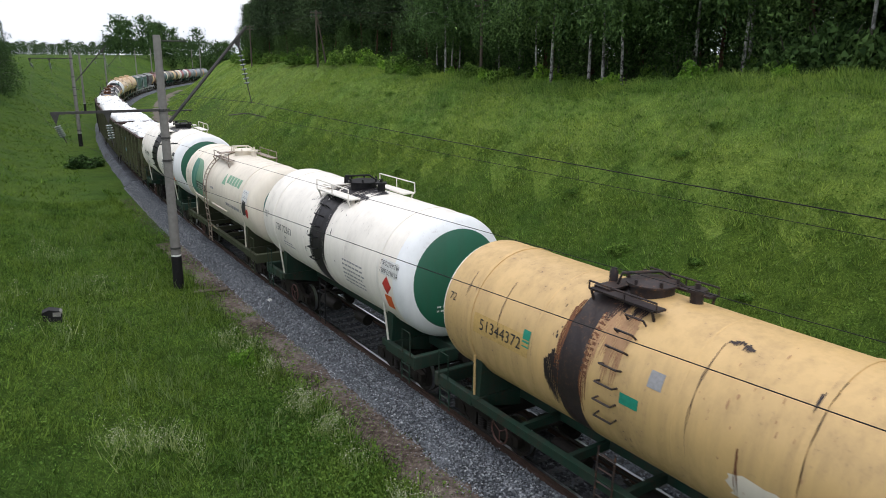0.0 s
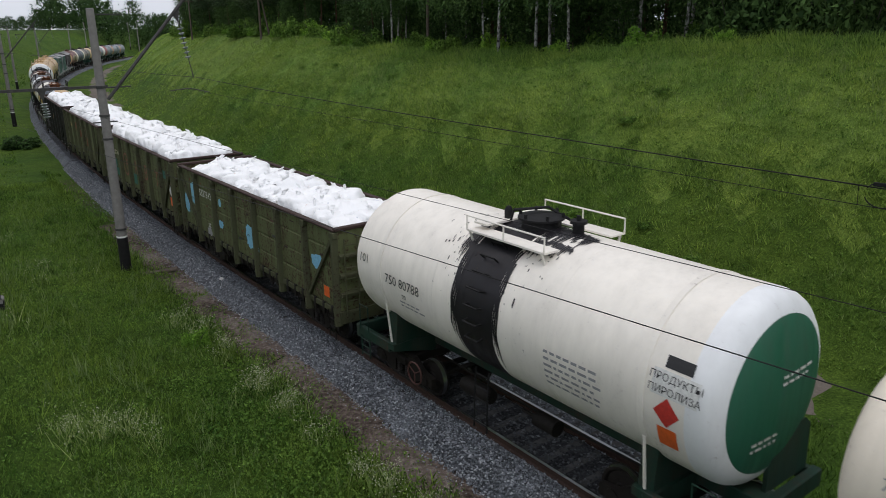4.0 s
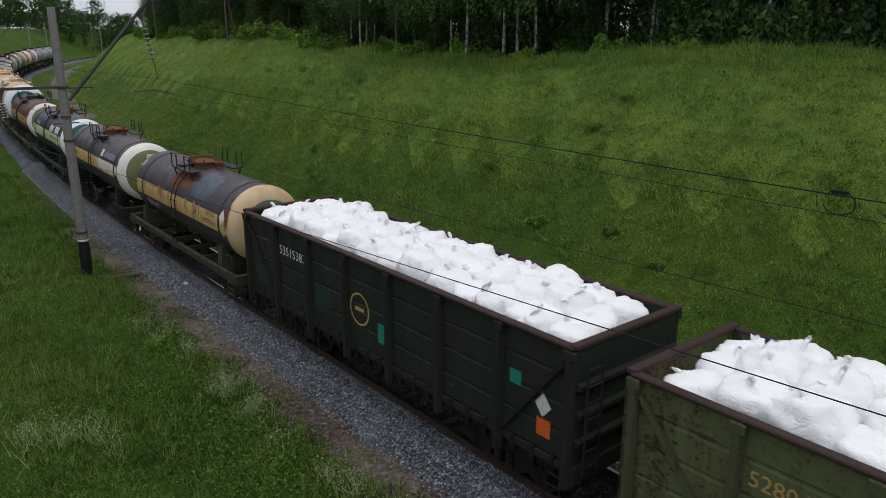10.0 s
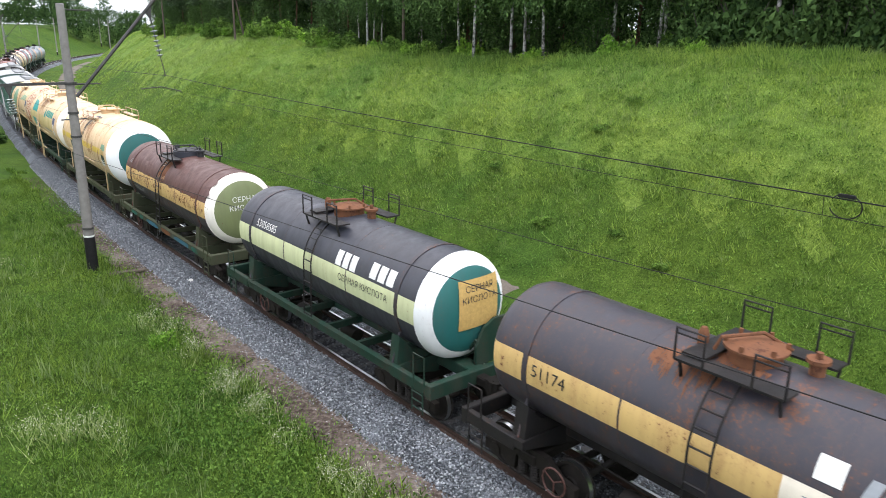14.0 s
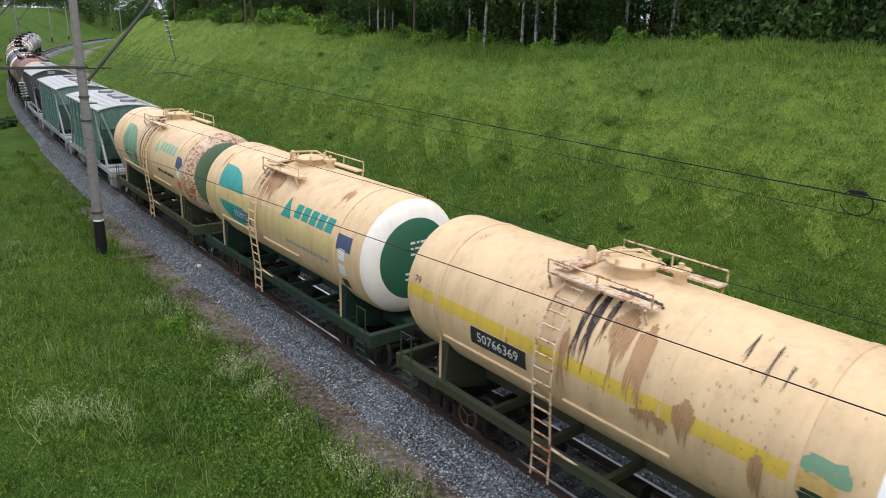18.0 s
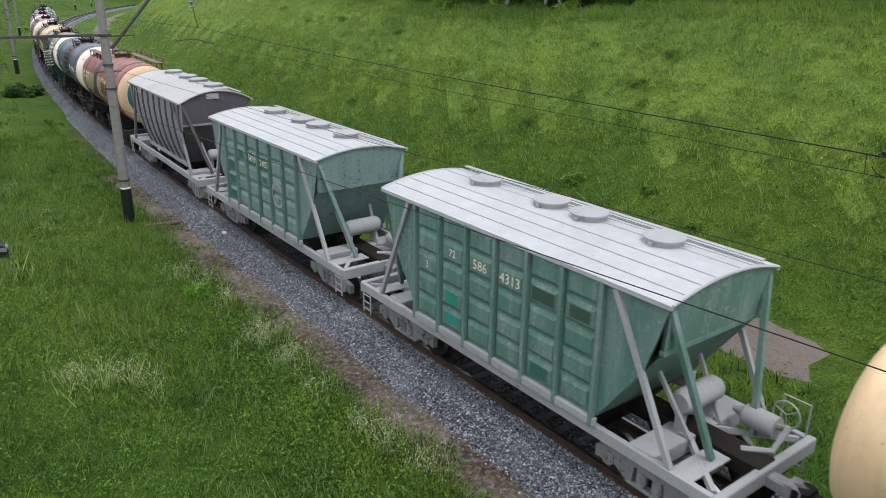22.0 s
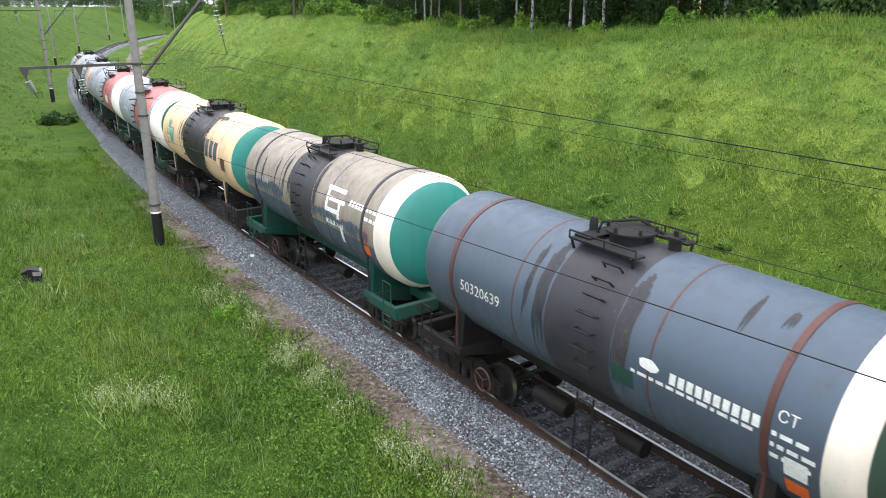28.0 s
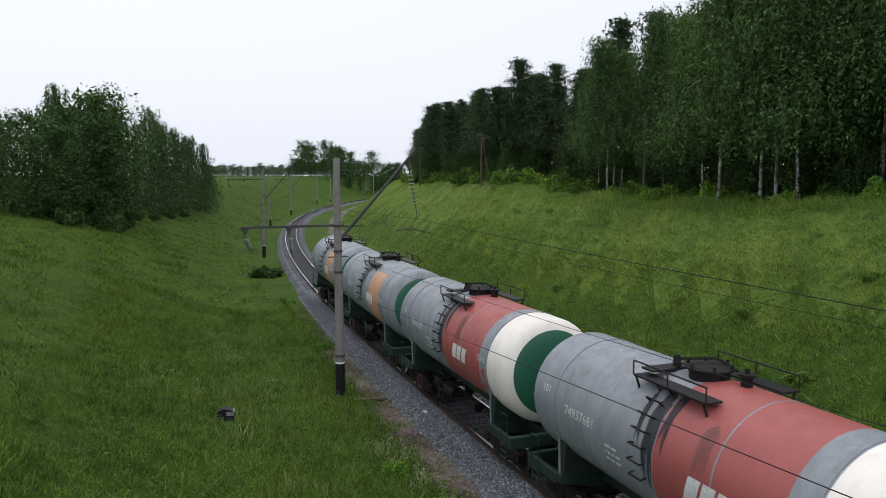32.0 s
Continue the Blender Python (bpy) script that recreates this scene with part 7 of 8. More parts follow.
# ---- small things beside the line ----
q = spot(9.8, 8.8)
stub = thing("concrete_stub", "low weathered concrete stub in the grass", "marker post", m=pose(q.x, q.y, ground_z(q.x, q.y), 0, 4, 25))
part("block", Shape().prism([(-0.3, -0.1), (-0.32, 0.36), (-0.1, 0.46), (0.22, 0.4), (0.3, 0.3), (0.28, -0.1)], -0.2, 0.2, "y"), BLACK, stub)
part("broken_top", Shape().box(-0.02, -0.205, 0.18, 0.3, 0.19, 0.4, bevel=0.04), CONCRETE, stub, "paler broken concrete face")
WOOD = rough_stuff("grey_weathered_wood", [(0.3, (0.05, 0.04, 0.033)), (0.7, (0.15, 0.125, 0.1))], 12, strength=0.4)
q = spot(12.0, 2.75)
solid("plank", Shape().box(-0.75, -0.12, 0.0, 0.6, 0.12, 0.1, bevel=0.02), WOOD, "old dark sleeper offcut lying beside the mast foot", "plank", m=pose(q.x, q.y, -0.56, 3, -4, 15))
q = spot(8.6, 1.5)
solid("pale_stone", Shape().lathe([(-0.05, 0), (-0.03, 0.09), (0.05, 0.08), (0.09, 0)], 7), INK["white"], "single white stone lying on the ballast", "stone", m=pose(q.x, q.y, -0.2, 12, 0, 30))


# ---- plants ----
LEAF = {
    "birch": leafy("birch_leaves", (0.024, 0.054, 0.02), (0.15, 0.25, 0.082)),
    "pine": leafy("pine_needles", (0.012, 0.025, 0.013), (0.085, 0.132, 0.06), through=0.1),
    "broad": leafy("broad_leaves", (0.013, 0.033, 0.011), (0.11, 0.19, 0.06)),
    "grove": leafy("grove_leaves", (0.018, 0.042, 0.016), (0.11, 0.185, 0.064)),
    "bright": leafy("fresh_green_leaves", (0.07, 0.17, 0.02), (0.26, 0.44, 0.065)),
    "bush": leafy("bush_leaves", (0.03, 0.075, 0.015), (0.2, 0.33, 0.065)),
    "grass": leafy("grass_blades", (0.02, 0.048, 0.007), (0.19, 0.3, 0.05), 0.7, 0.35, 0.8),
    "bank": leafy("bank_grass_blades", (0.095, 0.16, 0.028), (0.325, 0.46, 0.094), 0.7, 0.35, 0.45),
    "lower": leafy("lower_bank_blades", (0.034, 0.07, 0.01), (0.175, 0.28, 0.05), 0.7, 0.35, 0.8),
    "herb": leafy("meadow_herb_leaves", (0.03, 0.075, 0.012), (0.18, 0.3, 0.055), 0.6, 0.3, 0.5),
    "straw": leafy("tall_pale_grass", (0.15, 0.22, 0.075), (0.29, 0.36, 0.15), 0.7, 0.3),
    "bloom": leafy("white_blossom", (0.3, 0.32, 0.22), (0.52, 0.54, 0.42), 0.7, 0.2),
}
BARK = {
    "birch": rough_stuff("birch_bark", [(0.46, (0.03, 0.028, 0.025)), (0.52, (0.42, 0.41, 0.39)), (0.7, (0.6, 0.59, 0.56))], 2.4, strength=0.2),
    "pine": rough_stuff("pine_bark", [(0.3, (0.045, 0.028, 0.02)), (0.7, (0.15, 0.085, 0.055))], 8, strength=0.5),
    "broad": rough_stuff("grey_bark", [(0.3, (0.04, 0.035, 0.03)), (0.7, (0.12, 0.105, 0.09))], 8, strength=0.5),
}


def leaf_cards(centres, size, rng, droop=0.0, long=1.0):
    """One small blade of foliage per place: a narrow triangle, turned at random."""
    n = len(centres)
    a = rng.normal(size=(n, 3))
    a[:, 2] -= droop * 2
    a /= np.linalg.norm(a, axis=1)[:, None]
    b = np.cross(a, rng.normal(size=(n, 3)))
    b /= np.linalg.norm(b, axis=1)[:, None]
    k = (size * rng.uniform(0.6, 1.35, n))[:, None]
    p = np.stack([centres - a * k * long * 0.55 - b * k * 0.45, centres - a * k * long * 0.4 + b * k * 0.45, centres + a * k * long * 0.75], 1)
    return p.reshape(-1, 3), np.arange(3 * n).reshape(n, 3)


def tree_meshes(kind, seed, h, leaves, card, leaf=None):
    """A trunk with limbs, and a crown of leaf cards hung along them."""
    rng = np.random.default_rng(seed)
    wood = Shape()
    r0 = h * (0.0064 if kind == "birch" else 0.0085)
    bend = rng.normal(0, 0.028 * h, 2)
    top = 0.97 if kind != "broad" else 0.8

    def axis(u):
        return np.array([bend[0] * u * u + 0.1 * math.sin(4 * u + seed), bend[1] * u * u, h * u])
    us = np.linspace(-0.03, top, 9)
    wood.tube([tuple(axis(u)) for u in us], [max(0.02, r0 * (1 - 0.9 * max(u, 0)) * (1.25 if u < 0.02 else 1)) for u in us], 8, cap=False)
    start = 0.06 if leaf else {"birch": 0.3, "pine": 0.3, "broad": 0.06}[kind]
    limbs = {"birch": 44, "pine": 52, "broad": 44}[kind]
    spots, per = [], leaves // limbs
    for i in range(limbs):
        u = start + (top - start) * (i + rng.random()) / limbs
        rel = (u - start) / (1 - start)
        a = i * 2.4 + rng.uniform(-0.5, 0.5)
        if kind == "birch":
            reach, rise = h * (0.27 if leaf else 0.2) * (1 - 0.75 * rel) * rng.uniform(0.7, 1.3), 0.7
        elif kind == "pine":
            reach, rise = h * 0.185 * (1 - 0.8 * rel) * rng.uniform(0.5, 1.35), 0.25
        else:
            reach, rise = h * 0.3 * math.sin(math.pi * min(0.95, 0.28 + rel * 0.72)) * rng.uniform(0.7, 1.25), 0.55
        base = axis(u)
        d = np.array([math.cos(a), math.sin(a), 0.0])
        pts = [base + d * reach * f + np.array([0, 0, reach * (rise * f - (0.75 if kind == "birch" else 0.1) * f * f)]) for f in (0, 0.35, 0.7, 1.0)]
        rr = r0 * 0.32 * (1 - 0.7 * rel) + 0.01
        wood.tube([tuple(p) for p in pts], [rr, rr * 0.7, rr * 0.45, rr * 0.2], 3, cap=False)
        f = rng.random(per) ** 0.7
        along_ = np.array([[np.interp(v, (0, 0.35, 0.7, 1.0), [p[j] for p in pts]) for j in range(3)] for v in f])
        g = rng.normal(size=(per, 3)) * np.array([1, 1, 0.75]) * (0.13 * h * 0.42 * (1 - 0.5 * rel) * (0.45 + 0.7 * f[:, None]))
        if kind == "birch":
            # leaves hang in drooping strands
            k = np.arange(per) // 12 * 12
            g, along_ = g[k], along_[k]
            drop = rng.random(per) * np.repeat(rng.uniform(0.05, 0.17, per // 12 + 1), 12)[:per] * h
            g = g + rng.normal(0, 0.006 * h, (per, 3))
            g[:, 2] -= drop
        if kind == "pine":
            g[:, 2] *= 0.5
        spots.append(along_ + g)
    v, q = leaf_cards(np.concatenate(spots), np.full(per * limbs, card), rng, 0.6 if kind == "birch" else 0.0, 1.5 if kind != "broad" else 1.1)
    crown = fast_mesh("crown", v, q, LEAF[leaf or kind], 3)
    return wood.mesh("trunk", BARK[kind], "all"), crown


TREES = {
    "birch": [tree_meshes("birch", 10 + k, 19 + k % 3, 9000, 0.19) for k in range(4)],
    "pine": [tree_meshes("pine", 30 + k, 19 + k % 3, 9500, 0.21) for k in range(4)],
    "broad": [tree_meshes("broad", 50 + k, 12, 7000, 0.2) for k in range(4)],
    "fine": [tree_meshes("birch", 70 + k, 12, 9000, 0.13, "grove") for k in range(2)],
    "edge": [tree_meshes("birch", 90 + k, 19 + k % 3, 22000, 0.145) for k in range(4)],
}
TREE_WORDS = {
    "birch": "tall birch with a white trunk and drooping green crown",
    "pine": "tall dark pine with a bare reddish trunk",
    "broad": "dense dark green broadleaf tree",
    "edge": "tall birch with a white trunk at the edge of the wood",
    "fine": "young birch with thin white stem",
}


def tree(kind, x, y, k, scale=1.0, group="trees of the wood"):
    trunk, crown = TREES[kind][k % len(TREES[kind])]
    m = pose(x, y, ground_z(x, y) - 0.1, 2.5 * math.sin(k * 2.3), 2.5 * math.sin(k * 3.1), (k * 67) % 360) @ Matrix.Diagonal((scale, scale, scale * (1 + 0.06 * math.sin(k * 1.7)), 1))
    t = thing("tree", TREE_WORDS[kind], "tree", group, m)
    part("trunk", trunk, None, t)
    part("crown", crown, None, t)
    return t


rnd = random.Random(5)
# edge of the wood along the crest: birches first, pines further up the line
count = 0
for s, lat, size in ((2, 26.5, 0.95), (9.5, 27.0, 0.9), (13.5, 27.5, 0.95), (16.9, 24.7, 0.85), (18.3, 24.4, 0.92), (19.9, 24.6, 0.88), (23.9, 24.6, 0.86), (26.6, 25.2, 0.78), (31.0, 26.8, 0.74), (34.5, 27.2, 0.76), (39.6, 24.8, 0.72), (41.0, 26.2, 0.7), (22, 28, 0.9), (28, 28.5, 0.76), (15, 28.5, 0.95), (37, 28.5, 0.7), (45.5, 27.0, 0.7), (-6, 27, 0.95), (-12, 26.5, 0.95)):
    q = spot(s, -lat)
    tree("edge", q.x, q.y, count, size)
    count += 1
DEEP = []


def deep_tree(kind, x, y, k, scale):
    DEEP.append((kind, k, pose(x, y, ground_z(x, y) - 0.1, 0, 0, (k * 67) % 360) @ Matrix.Diagonal((scale, scale, scale, 1))))


for row in range(7):
    s = -26 + rnd.uniform(0, 3)
    while s < 150:
        lat = 28.5 + row * 5.0 + rnd.uniform(-1.6, 1.6) - (3 if s > 60 else 0)
        q = spot(s, -lat)
        pine = rnd.random() < (0.2 if s < 12 else 0.6 if s < 45 else 0.92)
        size = float(np.interp(s, [0, 20, 30, 50, 70, 110, 140], [0.92, 0.85, 0.73, 0.72, 0.62, 0.64, 0.58])) * rnd.uniform(0.88, 1.08)
        (tree if row < 3 else deep_tree)("pine" if pine else "birch", q.x, q.y, count, size)
        count += 1
        s += rnd.uniform(3.4, 6.0) * (1 + 0.14 * row) * (0.62 if s > 55 and row < 2 else 1)
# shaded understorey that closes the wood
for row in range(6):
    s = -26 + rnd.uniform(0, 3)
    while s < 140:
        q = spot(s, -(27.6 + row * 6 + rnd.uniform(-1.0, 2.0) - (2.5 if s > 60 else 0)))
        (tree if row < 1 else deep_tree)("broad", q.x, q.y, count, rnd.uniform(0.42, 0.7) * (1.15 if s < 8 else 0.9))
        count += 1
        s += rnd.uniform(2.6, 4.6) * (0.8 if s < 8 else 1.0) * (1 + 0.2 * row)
# the clump on the opposite bank
for s, lat, kind, size in ((54, 21.5, "broad", 0.85), (57, 24.5, "broad", 0.85), (60, 19.4, "broad", 1.0), (63, 23, "broad", 1.12), (65, 19.4, "broad", 1.3), (61, 28, "broad", 0.78), (66, 32, "broad", 0.85), (58, 31, "broad", 0.65), (52, 27, "broad", 0.6), (70, 21.5, "broad", 1.05), (72, 25.5, "fine", 1.2), (76, 20.5, "fine", 0.95), (80, 18.6, "fine", 0.95), (84, 22, "fine", 1.1), (88, 18.0, "fine", 1.0), (93, 17.4, "fine", 1.12), (97, 20, "fine", 1.15), (100, 17.0, "fine", 1.1), (106, 16.4, "fine", 1.08), (112, 16.6, "fine", 1.0), (116, 15.4, "fine", 0.95), (122, 15.2, "fine", 0.75), (104, 19.5, "fine", 1.15), (72, 34, "broad", 0.95), (80, 38, "broad", 0.9)):
    q = spot(s, lat)
    tree(kind, q.x, q.y, count, size, "trees on the left bank")
    count += 1
# far line of trees beyond the bend
for k in range(110):
    bear, d = radians(14.5 + 0.15 * k + rnd.uniform(-0.1, 0.1)), rnd.uniform(330, 430)
    x, y = -math.sin(bear) * d, math.cos(bear) * d
    tall = 1.5 if 8 < k < 62 and rnd.random() < 0.35 else 0.85
    deep_tree("broad", x, y, count, tall * rnd.uniform(0.8, 1.1) * (0.65 if k > 66 else 1))
    count += 1


def join_deep(name, chosen, label, keep):
    """Trees too deep in the wood to pick apart: one body of foliage and one of stems."""
    rng = np.random.default_rng(9)
    for which, word in ((1, "foliage"), (0, "stems"))[:2 if "deep" in name else 1]:
        for kind in ("birch", "pine", "broad"):
            vs, fs, o = [], [], 0
            for kd, k, m in chosen:
                if kd != kind:
                    continue
                me = TREES[kd][k % len(TREES[kd])][which]
                v = np.empty(len(me.vertices) * 3, np.float32)
                me.vertices.foreach_get("co", v)
                v = v.reshape(-1, 3)
                f = np.array([tuple(p.vertices) for p in me.polygons if len(p.vertices) == 4]) if which == 0 else np.arange(len(v)).reshape(-1, 3)
                if which == 1:
                    pick = rng.random(len(f)) < keep
                    q4 = v.reshape(-1, 3, 3)[pick]
                    mid = q4.mean(1, keepdims=True)
                    v = (mid + (q4 - mid) * 2.0).reshape(-1, 3)
                    f = np.arange(len(v)).reshape(-1, 3)
                mm = np.array(m)
                vs.append(v @ mm[:3, :3].T + mm[:3, 3])
                fs.append(f + o)
                o += len(v)
            if vs:
                tagged(new(name, fast_mesh(name, np.concatenate(vs), np.concatenate(fs), LEAF[kind] if which else BARK[kind], 3 if which else 4)), label + " " + word, "trees", kind="stuff")


join_deep("deep_wood", DEEP[:-110], "dark trees deep in the wood,", 0.18)
join_deep("far_trees", DEEP[-110:], "line of far trees beyond the bend,", 0.16)


def bush_mesh(seed, leaves=1200, card=0.1, kind="bush"):
    rng = np.random.default_rng(seed)
    d = rng.normal(size=(leaves, 3))
    d /= np.linalg.norm(d, axis=1)[:, None]
    d[:, 2] = np.abs(d[:, 2])
    lump = 0.75 + 0.35 * np.sin(d[:, 0] * 4 + seed) * np.cos(d[:, 1] * 5 - seed)
    c = d * (rng.uniform(0.35, 1.0, leaves) ** 0.5 * lump)[:, None]
    c[:, 2] = c[:, 2] * 0.95 + 0.05
    v, q = leaf_cards(c, np.full(leaves, card), rng)
    return fast_mesh("foliage", v, q, LEAF[kind], 3)


BUSHES = [bush_mesh(k) for k in range(4)]
FINE_BUSH = [bush_mesh(20 + k, 2800, 0.1) for k in range(2)]
BRIGHT_BUSH = [bush_mesh(40 + k, 1600, 0.11, "bright") for k in range(2)]
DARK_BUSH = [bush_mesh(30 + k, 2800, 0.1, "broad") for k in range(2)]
STEMS = Shape()
for k in range(7):
    a = k * 0.9
    STEMS.tube([(0, 0, -0.1), (0.25 * math.cos(a), 0.25 * math.sin(a), 0.4), (0.5 * math.cos(a), 0.5 * math.sin(a), 0.75)], [0.03, 0.02, 0.008], 5)
STEMS = STEMS.mesh("woody_base", BARK["broad"])


def bush(s, lat, size, label="leafy green bush", flat_=1.0, fine=False, group="bushes"):
    global count
    q = spot(s, lat)
    t = thing("bush", label, "bush", group, pose(q.x, q.y, ground_z(q.x, q.y) - 0.03, 0, 0, (count * 71) % 360) @ Matrix.Diagonal((size, size, size * flat_, 1)))
    part("woody_base", STEMS, None, t)
    part("foliage", (DARK_BUSH if fine == "dark" else BRIGHT_BUSH if fine == "bright" else FINE_BUSH if fine else BUSHES)[count % 2], None, t)
    count += 1


bush(4.1, 4.0, 0.55, "low bright green bush beside the dirt strip", 1.15, "bright")
bush(-8.6, 3.9, 0.4, "low bright green bush beside the dirt strip", 1.0, "bright")
bush(24.2, 5.1, 0.5, "low bush in the meadow", 1.0, True)
bush(54.0, 4.0, 1.9, "cut brushwood heap at the mast foot", 0.6, "dark")
bush(55.5, 4.6, 1.2, "leafy cut branches beside the mast foot", 0.5, True)
for s, lat, z in ((36, -18.3, 0.55), (46, -19, 0.6), (28, -17.5, 0.45), (10, -19.5, 0.5), (4.5, -19, 0.75), (5.0, -17.3, 0.8), (30.2, -19.5, 0.7), (40.7, -19.9, 0.7), (25.2, -13.1, 0.8), (3.5, -12.1, 0.9), (-2.9, -11.6, 0.6), (9.4, -14.6, 0.7), (-0.1, -12.3, 0.6), (14, -14.5, 0.5), (22, -15, 0.45), (55, -20, 0.7)):
    bush(s, lat, z * 0.75, "low weedy clump on the grassy bank", 0.5, True)
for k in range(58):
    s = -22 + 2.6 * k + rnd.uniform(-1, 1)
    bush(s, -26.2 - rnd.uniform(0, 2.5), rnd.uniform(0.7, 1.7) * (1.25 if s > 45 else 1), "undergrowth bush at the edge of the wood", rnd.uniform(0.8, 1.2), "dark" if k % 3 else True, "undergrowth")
for s, lat, z in ((74, -26, 3.2), (69, -25.5, 2.3), (80, -25, 2.5), (98, -24, 2.0), (108, -23.5, 2.2), (118, -23, 2.4), (128, -22.5, 2.2)):
    bush(s, lat, z, "large round bush before the pines", 1.05, True, "undergrowth")
for k in range(56):
    s = 4 + 2.3 * k + rnd.uniform(-1.2, 1.2)
    bush(s, -23.6 - rnd.uniform(0, 2.0) + (1.5 if s > 70 else 0), rnd.uniform(0.6, 1.6) * (1.35 if 22 < s < 80 else 1.0), "low bright green bush on the crest of the bank", rnd.uniform(0.8, 1.1), "bright" if k % 3 == 0 else True, "crest bushes")
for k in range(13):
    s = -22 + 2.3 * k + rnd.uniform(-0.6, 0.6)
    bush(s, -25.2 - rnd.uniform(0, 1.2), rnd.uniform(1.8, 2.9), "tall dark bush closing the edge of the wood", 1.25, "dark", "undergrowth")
for s, lat, z in ((52, 20.5, 1.5), (55, 18.8, 1.4), (57.5, 17.9, 1.6), (61, 17.8, 1.3), (65, 17.6, 1.0), (70, 18.2, 1.2), (75, 18.3, 1.0), (82, 17.2, 0.9), (90, 16.4, 0.9), (98, 15.8, 0.9), (53, 24, 1.7), (50, 27, 1.6), (56, 22, 2.2), (60, 21, 2.2), (110, 15.4, 0.9), (47, 25.5, 0.9)):
    bush(s, lat, z, "bush at the foot of the bank trees", 1.1, "dark", "bank bushes")


def telegraph_pole(s, lat, h, braced):
    q = spot(s, lat)
    w = thing("telegraph_pole", "weathered wooden line pole with a strut" if braced else "weathered wooden line pole", "pole", "poles along the wood", pose(q.x, q.y, ground_z(q.x, q.y), 0, 0, 40))
    part("post", Shape().tube([(0, 0, -0.5), (0, 0, h)], [0.13, 0.1], 10), WOOD, w)
    if braced:
        part("strut", Shape().tube([(1.3, 0, -0.4), (0.08, 0, h - 0.5)], [0.12, 0.09], 8), WOOD, w)
    for z in (h - 0.3, h - 0.75):
        part("cross_arm", Shape().box(-0.75, -0.05, z - 0.05, 0.75, 0.05, z + 0.05), WOOD, w)
        for x in (-0.65, -0.25, 0.25, 0.65):
            part("pin_insulator", Shape().lathe([(z + 0.05, 0.02), (z + 0.1, 0.045), (z + 0.17, 0.04), (z + 0.2, 0.0)], 8, "z", (x, 0, 0)), GLASS, w)


telegraph_pole(34.3, -25.2, 6.4, False)
telegraph_pole(68.4, -22.5, 6.5, True)
telegraph_pole(105, -21.5, 6.4, False)
for x in (-0.5, 0.5):
    a, b, c = spot(34.3, -25.2 + x), spot(68.4, -22.5 + x), spot(105, -21.5 + x)
    za, zb, zc_ = (ground_z(v.x, v.y) + 6.2 for v in (a, b, c))
    pts = [a.lerp(b, k / 10) + Vector((0, 0, za + (zb - za) * k / 10 - 2 * (k / 10) * (1 - k / 10))) for k in range(11)] + [b.lerp(c, k / 10) + Vector((0, 0, zb + (zc_ - zb) * k / 10 - 2 * (k / 10) * (1 - k / 10))) for k in range(1, 11)]
    solid("telegraph_wire", Shape().tube(pts, 0.012, 4), BLACK, "thin wire strung between the wooden poles", "wire", "telegraph wires")


def blades(name, s, lat, tall, per, mat, label, category, seed, lean=0.5, wide=0.05, around=0.09, fan=0.0):
    """Tufts of grass: every blade a narrow triangle; fan spreads the tips of a tuft outwards."""
    rng = np.random.default_rng(seed)
    n = len(s)
    p = line_points(s, lat, np.zeros(n))
    p[:, 2] = height(p[:, 0], p[:, 1])
    off = rng.normal(0, around, (n * per, 2))
    base = np.repeat(p, per, 0) + np.c_[off, np.full(n * per, -0.03)]
    hgt = np.repeat(tall, per) * rng.uniform(0.5, 1.25, n * per)
    a = rng.uniform(0, 2 * np.pi, n * per)
    w = hgt * wide + 0.005
    side = np.c_[np.cos(a), np.sin(a), np.zeros(n * per)] * w[:, None]
    tip = base + np.c_[rng.normal(0, lean, (n * per, 2)) * hgt[:, None] + fan * off, hgt]
    v = np.stack([base - side, base + side, tip], 1).reshape(-1, 3)
    f = np.arange(len(v)).reshape(-1, 3)
    return tagged(new(name, fast_mesh(name, v, f, mat, 3)), label, category, kind="stuff")


def field(n, s0, s1, l0, l1, power, seed):
    r = np.random.default_rng(seed)
    return s0 + (s1 - s0) * r.random(n) ** power, r.uniform(l0, l1, n), r


def sward(name, n, s0, s1, l0, l1, power, seed, lo, hi, per, wide, label, mat="grass", lean=0.5):
    s_, l_, r = field(n, s0, s1, l0, l1, power, seed)
    lump = 0.75 + 0.35 * np.sin(s_ * 0.7 + 1.5 * np.sin(l_ * 0.6)) * np.sin(l_ * 0.9 + 0.5 * s_)
    return blades(name, s_, l_, r.uniform(lo, hi, n) * lump, per, LEAF[mat], label, "grass", seed, lean, wide)


sward("grass", 76000, -17, 36, 3.2, 15, 1.35, 1, 0.1, 0.25, 5, 0.045, "lush green meadow grass beside the track", "grass", 0.7)
sward("grass", 20000, -10, 75, 11, 28, 1.15, 8, 0.12, 0.3, 4, 0.1, "green grass on the bank below the trees", "grass", 0.6)
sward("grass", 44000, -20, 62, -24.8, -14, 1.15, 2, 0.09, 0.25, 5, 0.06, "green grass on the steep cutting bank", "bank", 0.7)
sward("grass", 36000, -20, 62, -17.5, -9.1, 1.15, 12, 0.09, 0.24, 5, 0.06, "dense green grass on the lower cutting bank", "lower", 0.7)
sward("grass", 16000, 50, 180, -24.5, -8.5, 1.3, 9, 0.12, 0.3, 4, 0.13, "long grass on the far cutting bank", "bank", 0.6)
sward("grass", 8000, -16, 60, -6.4, -2.5, 1.3, 3, 0.14, 0.4, 5, 0.08, "grass strip between ballast and gravel path")
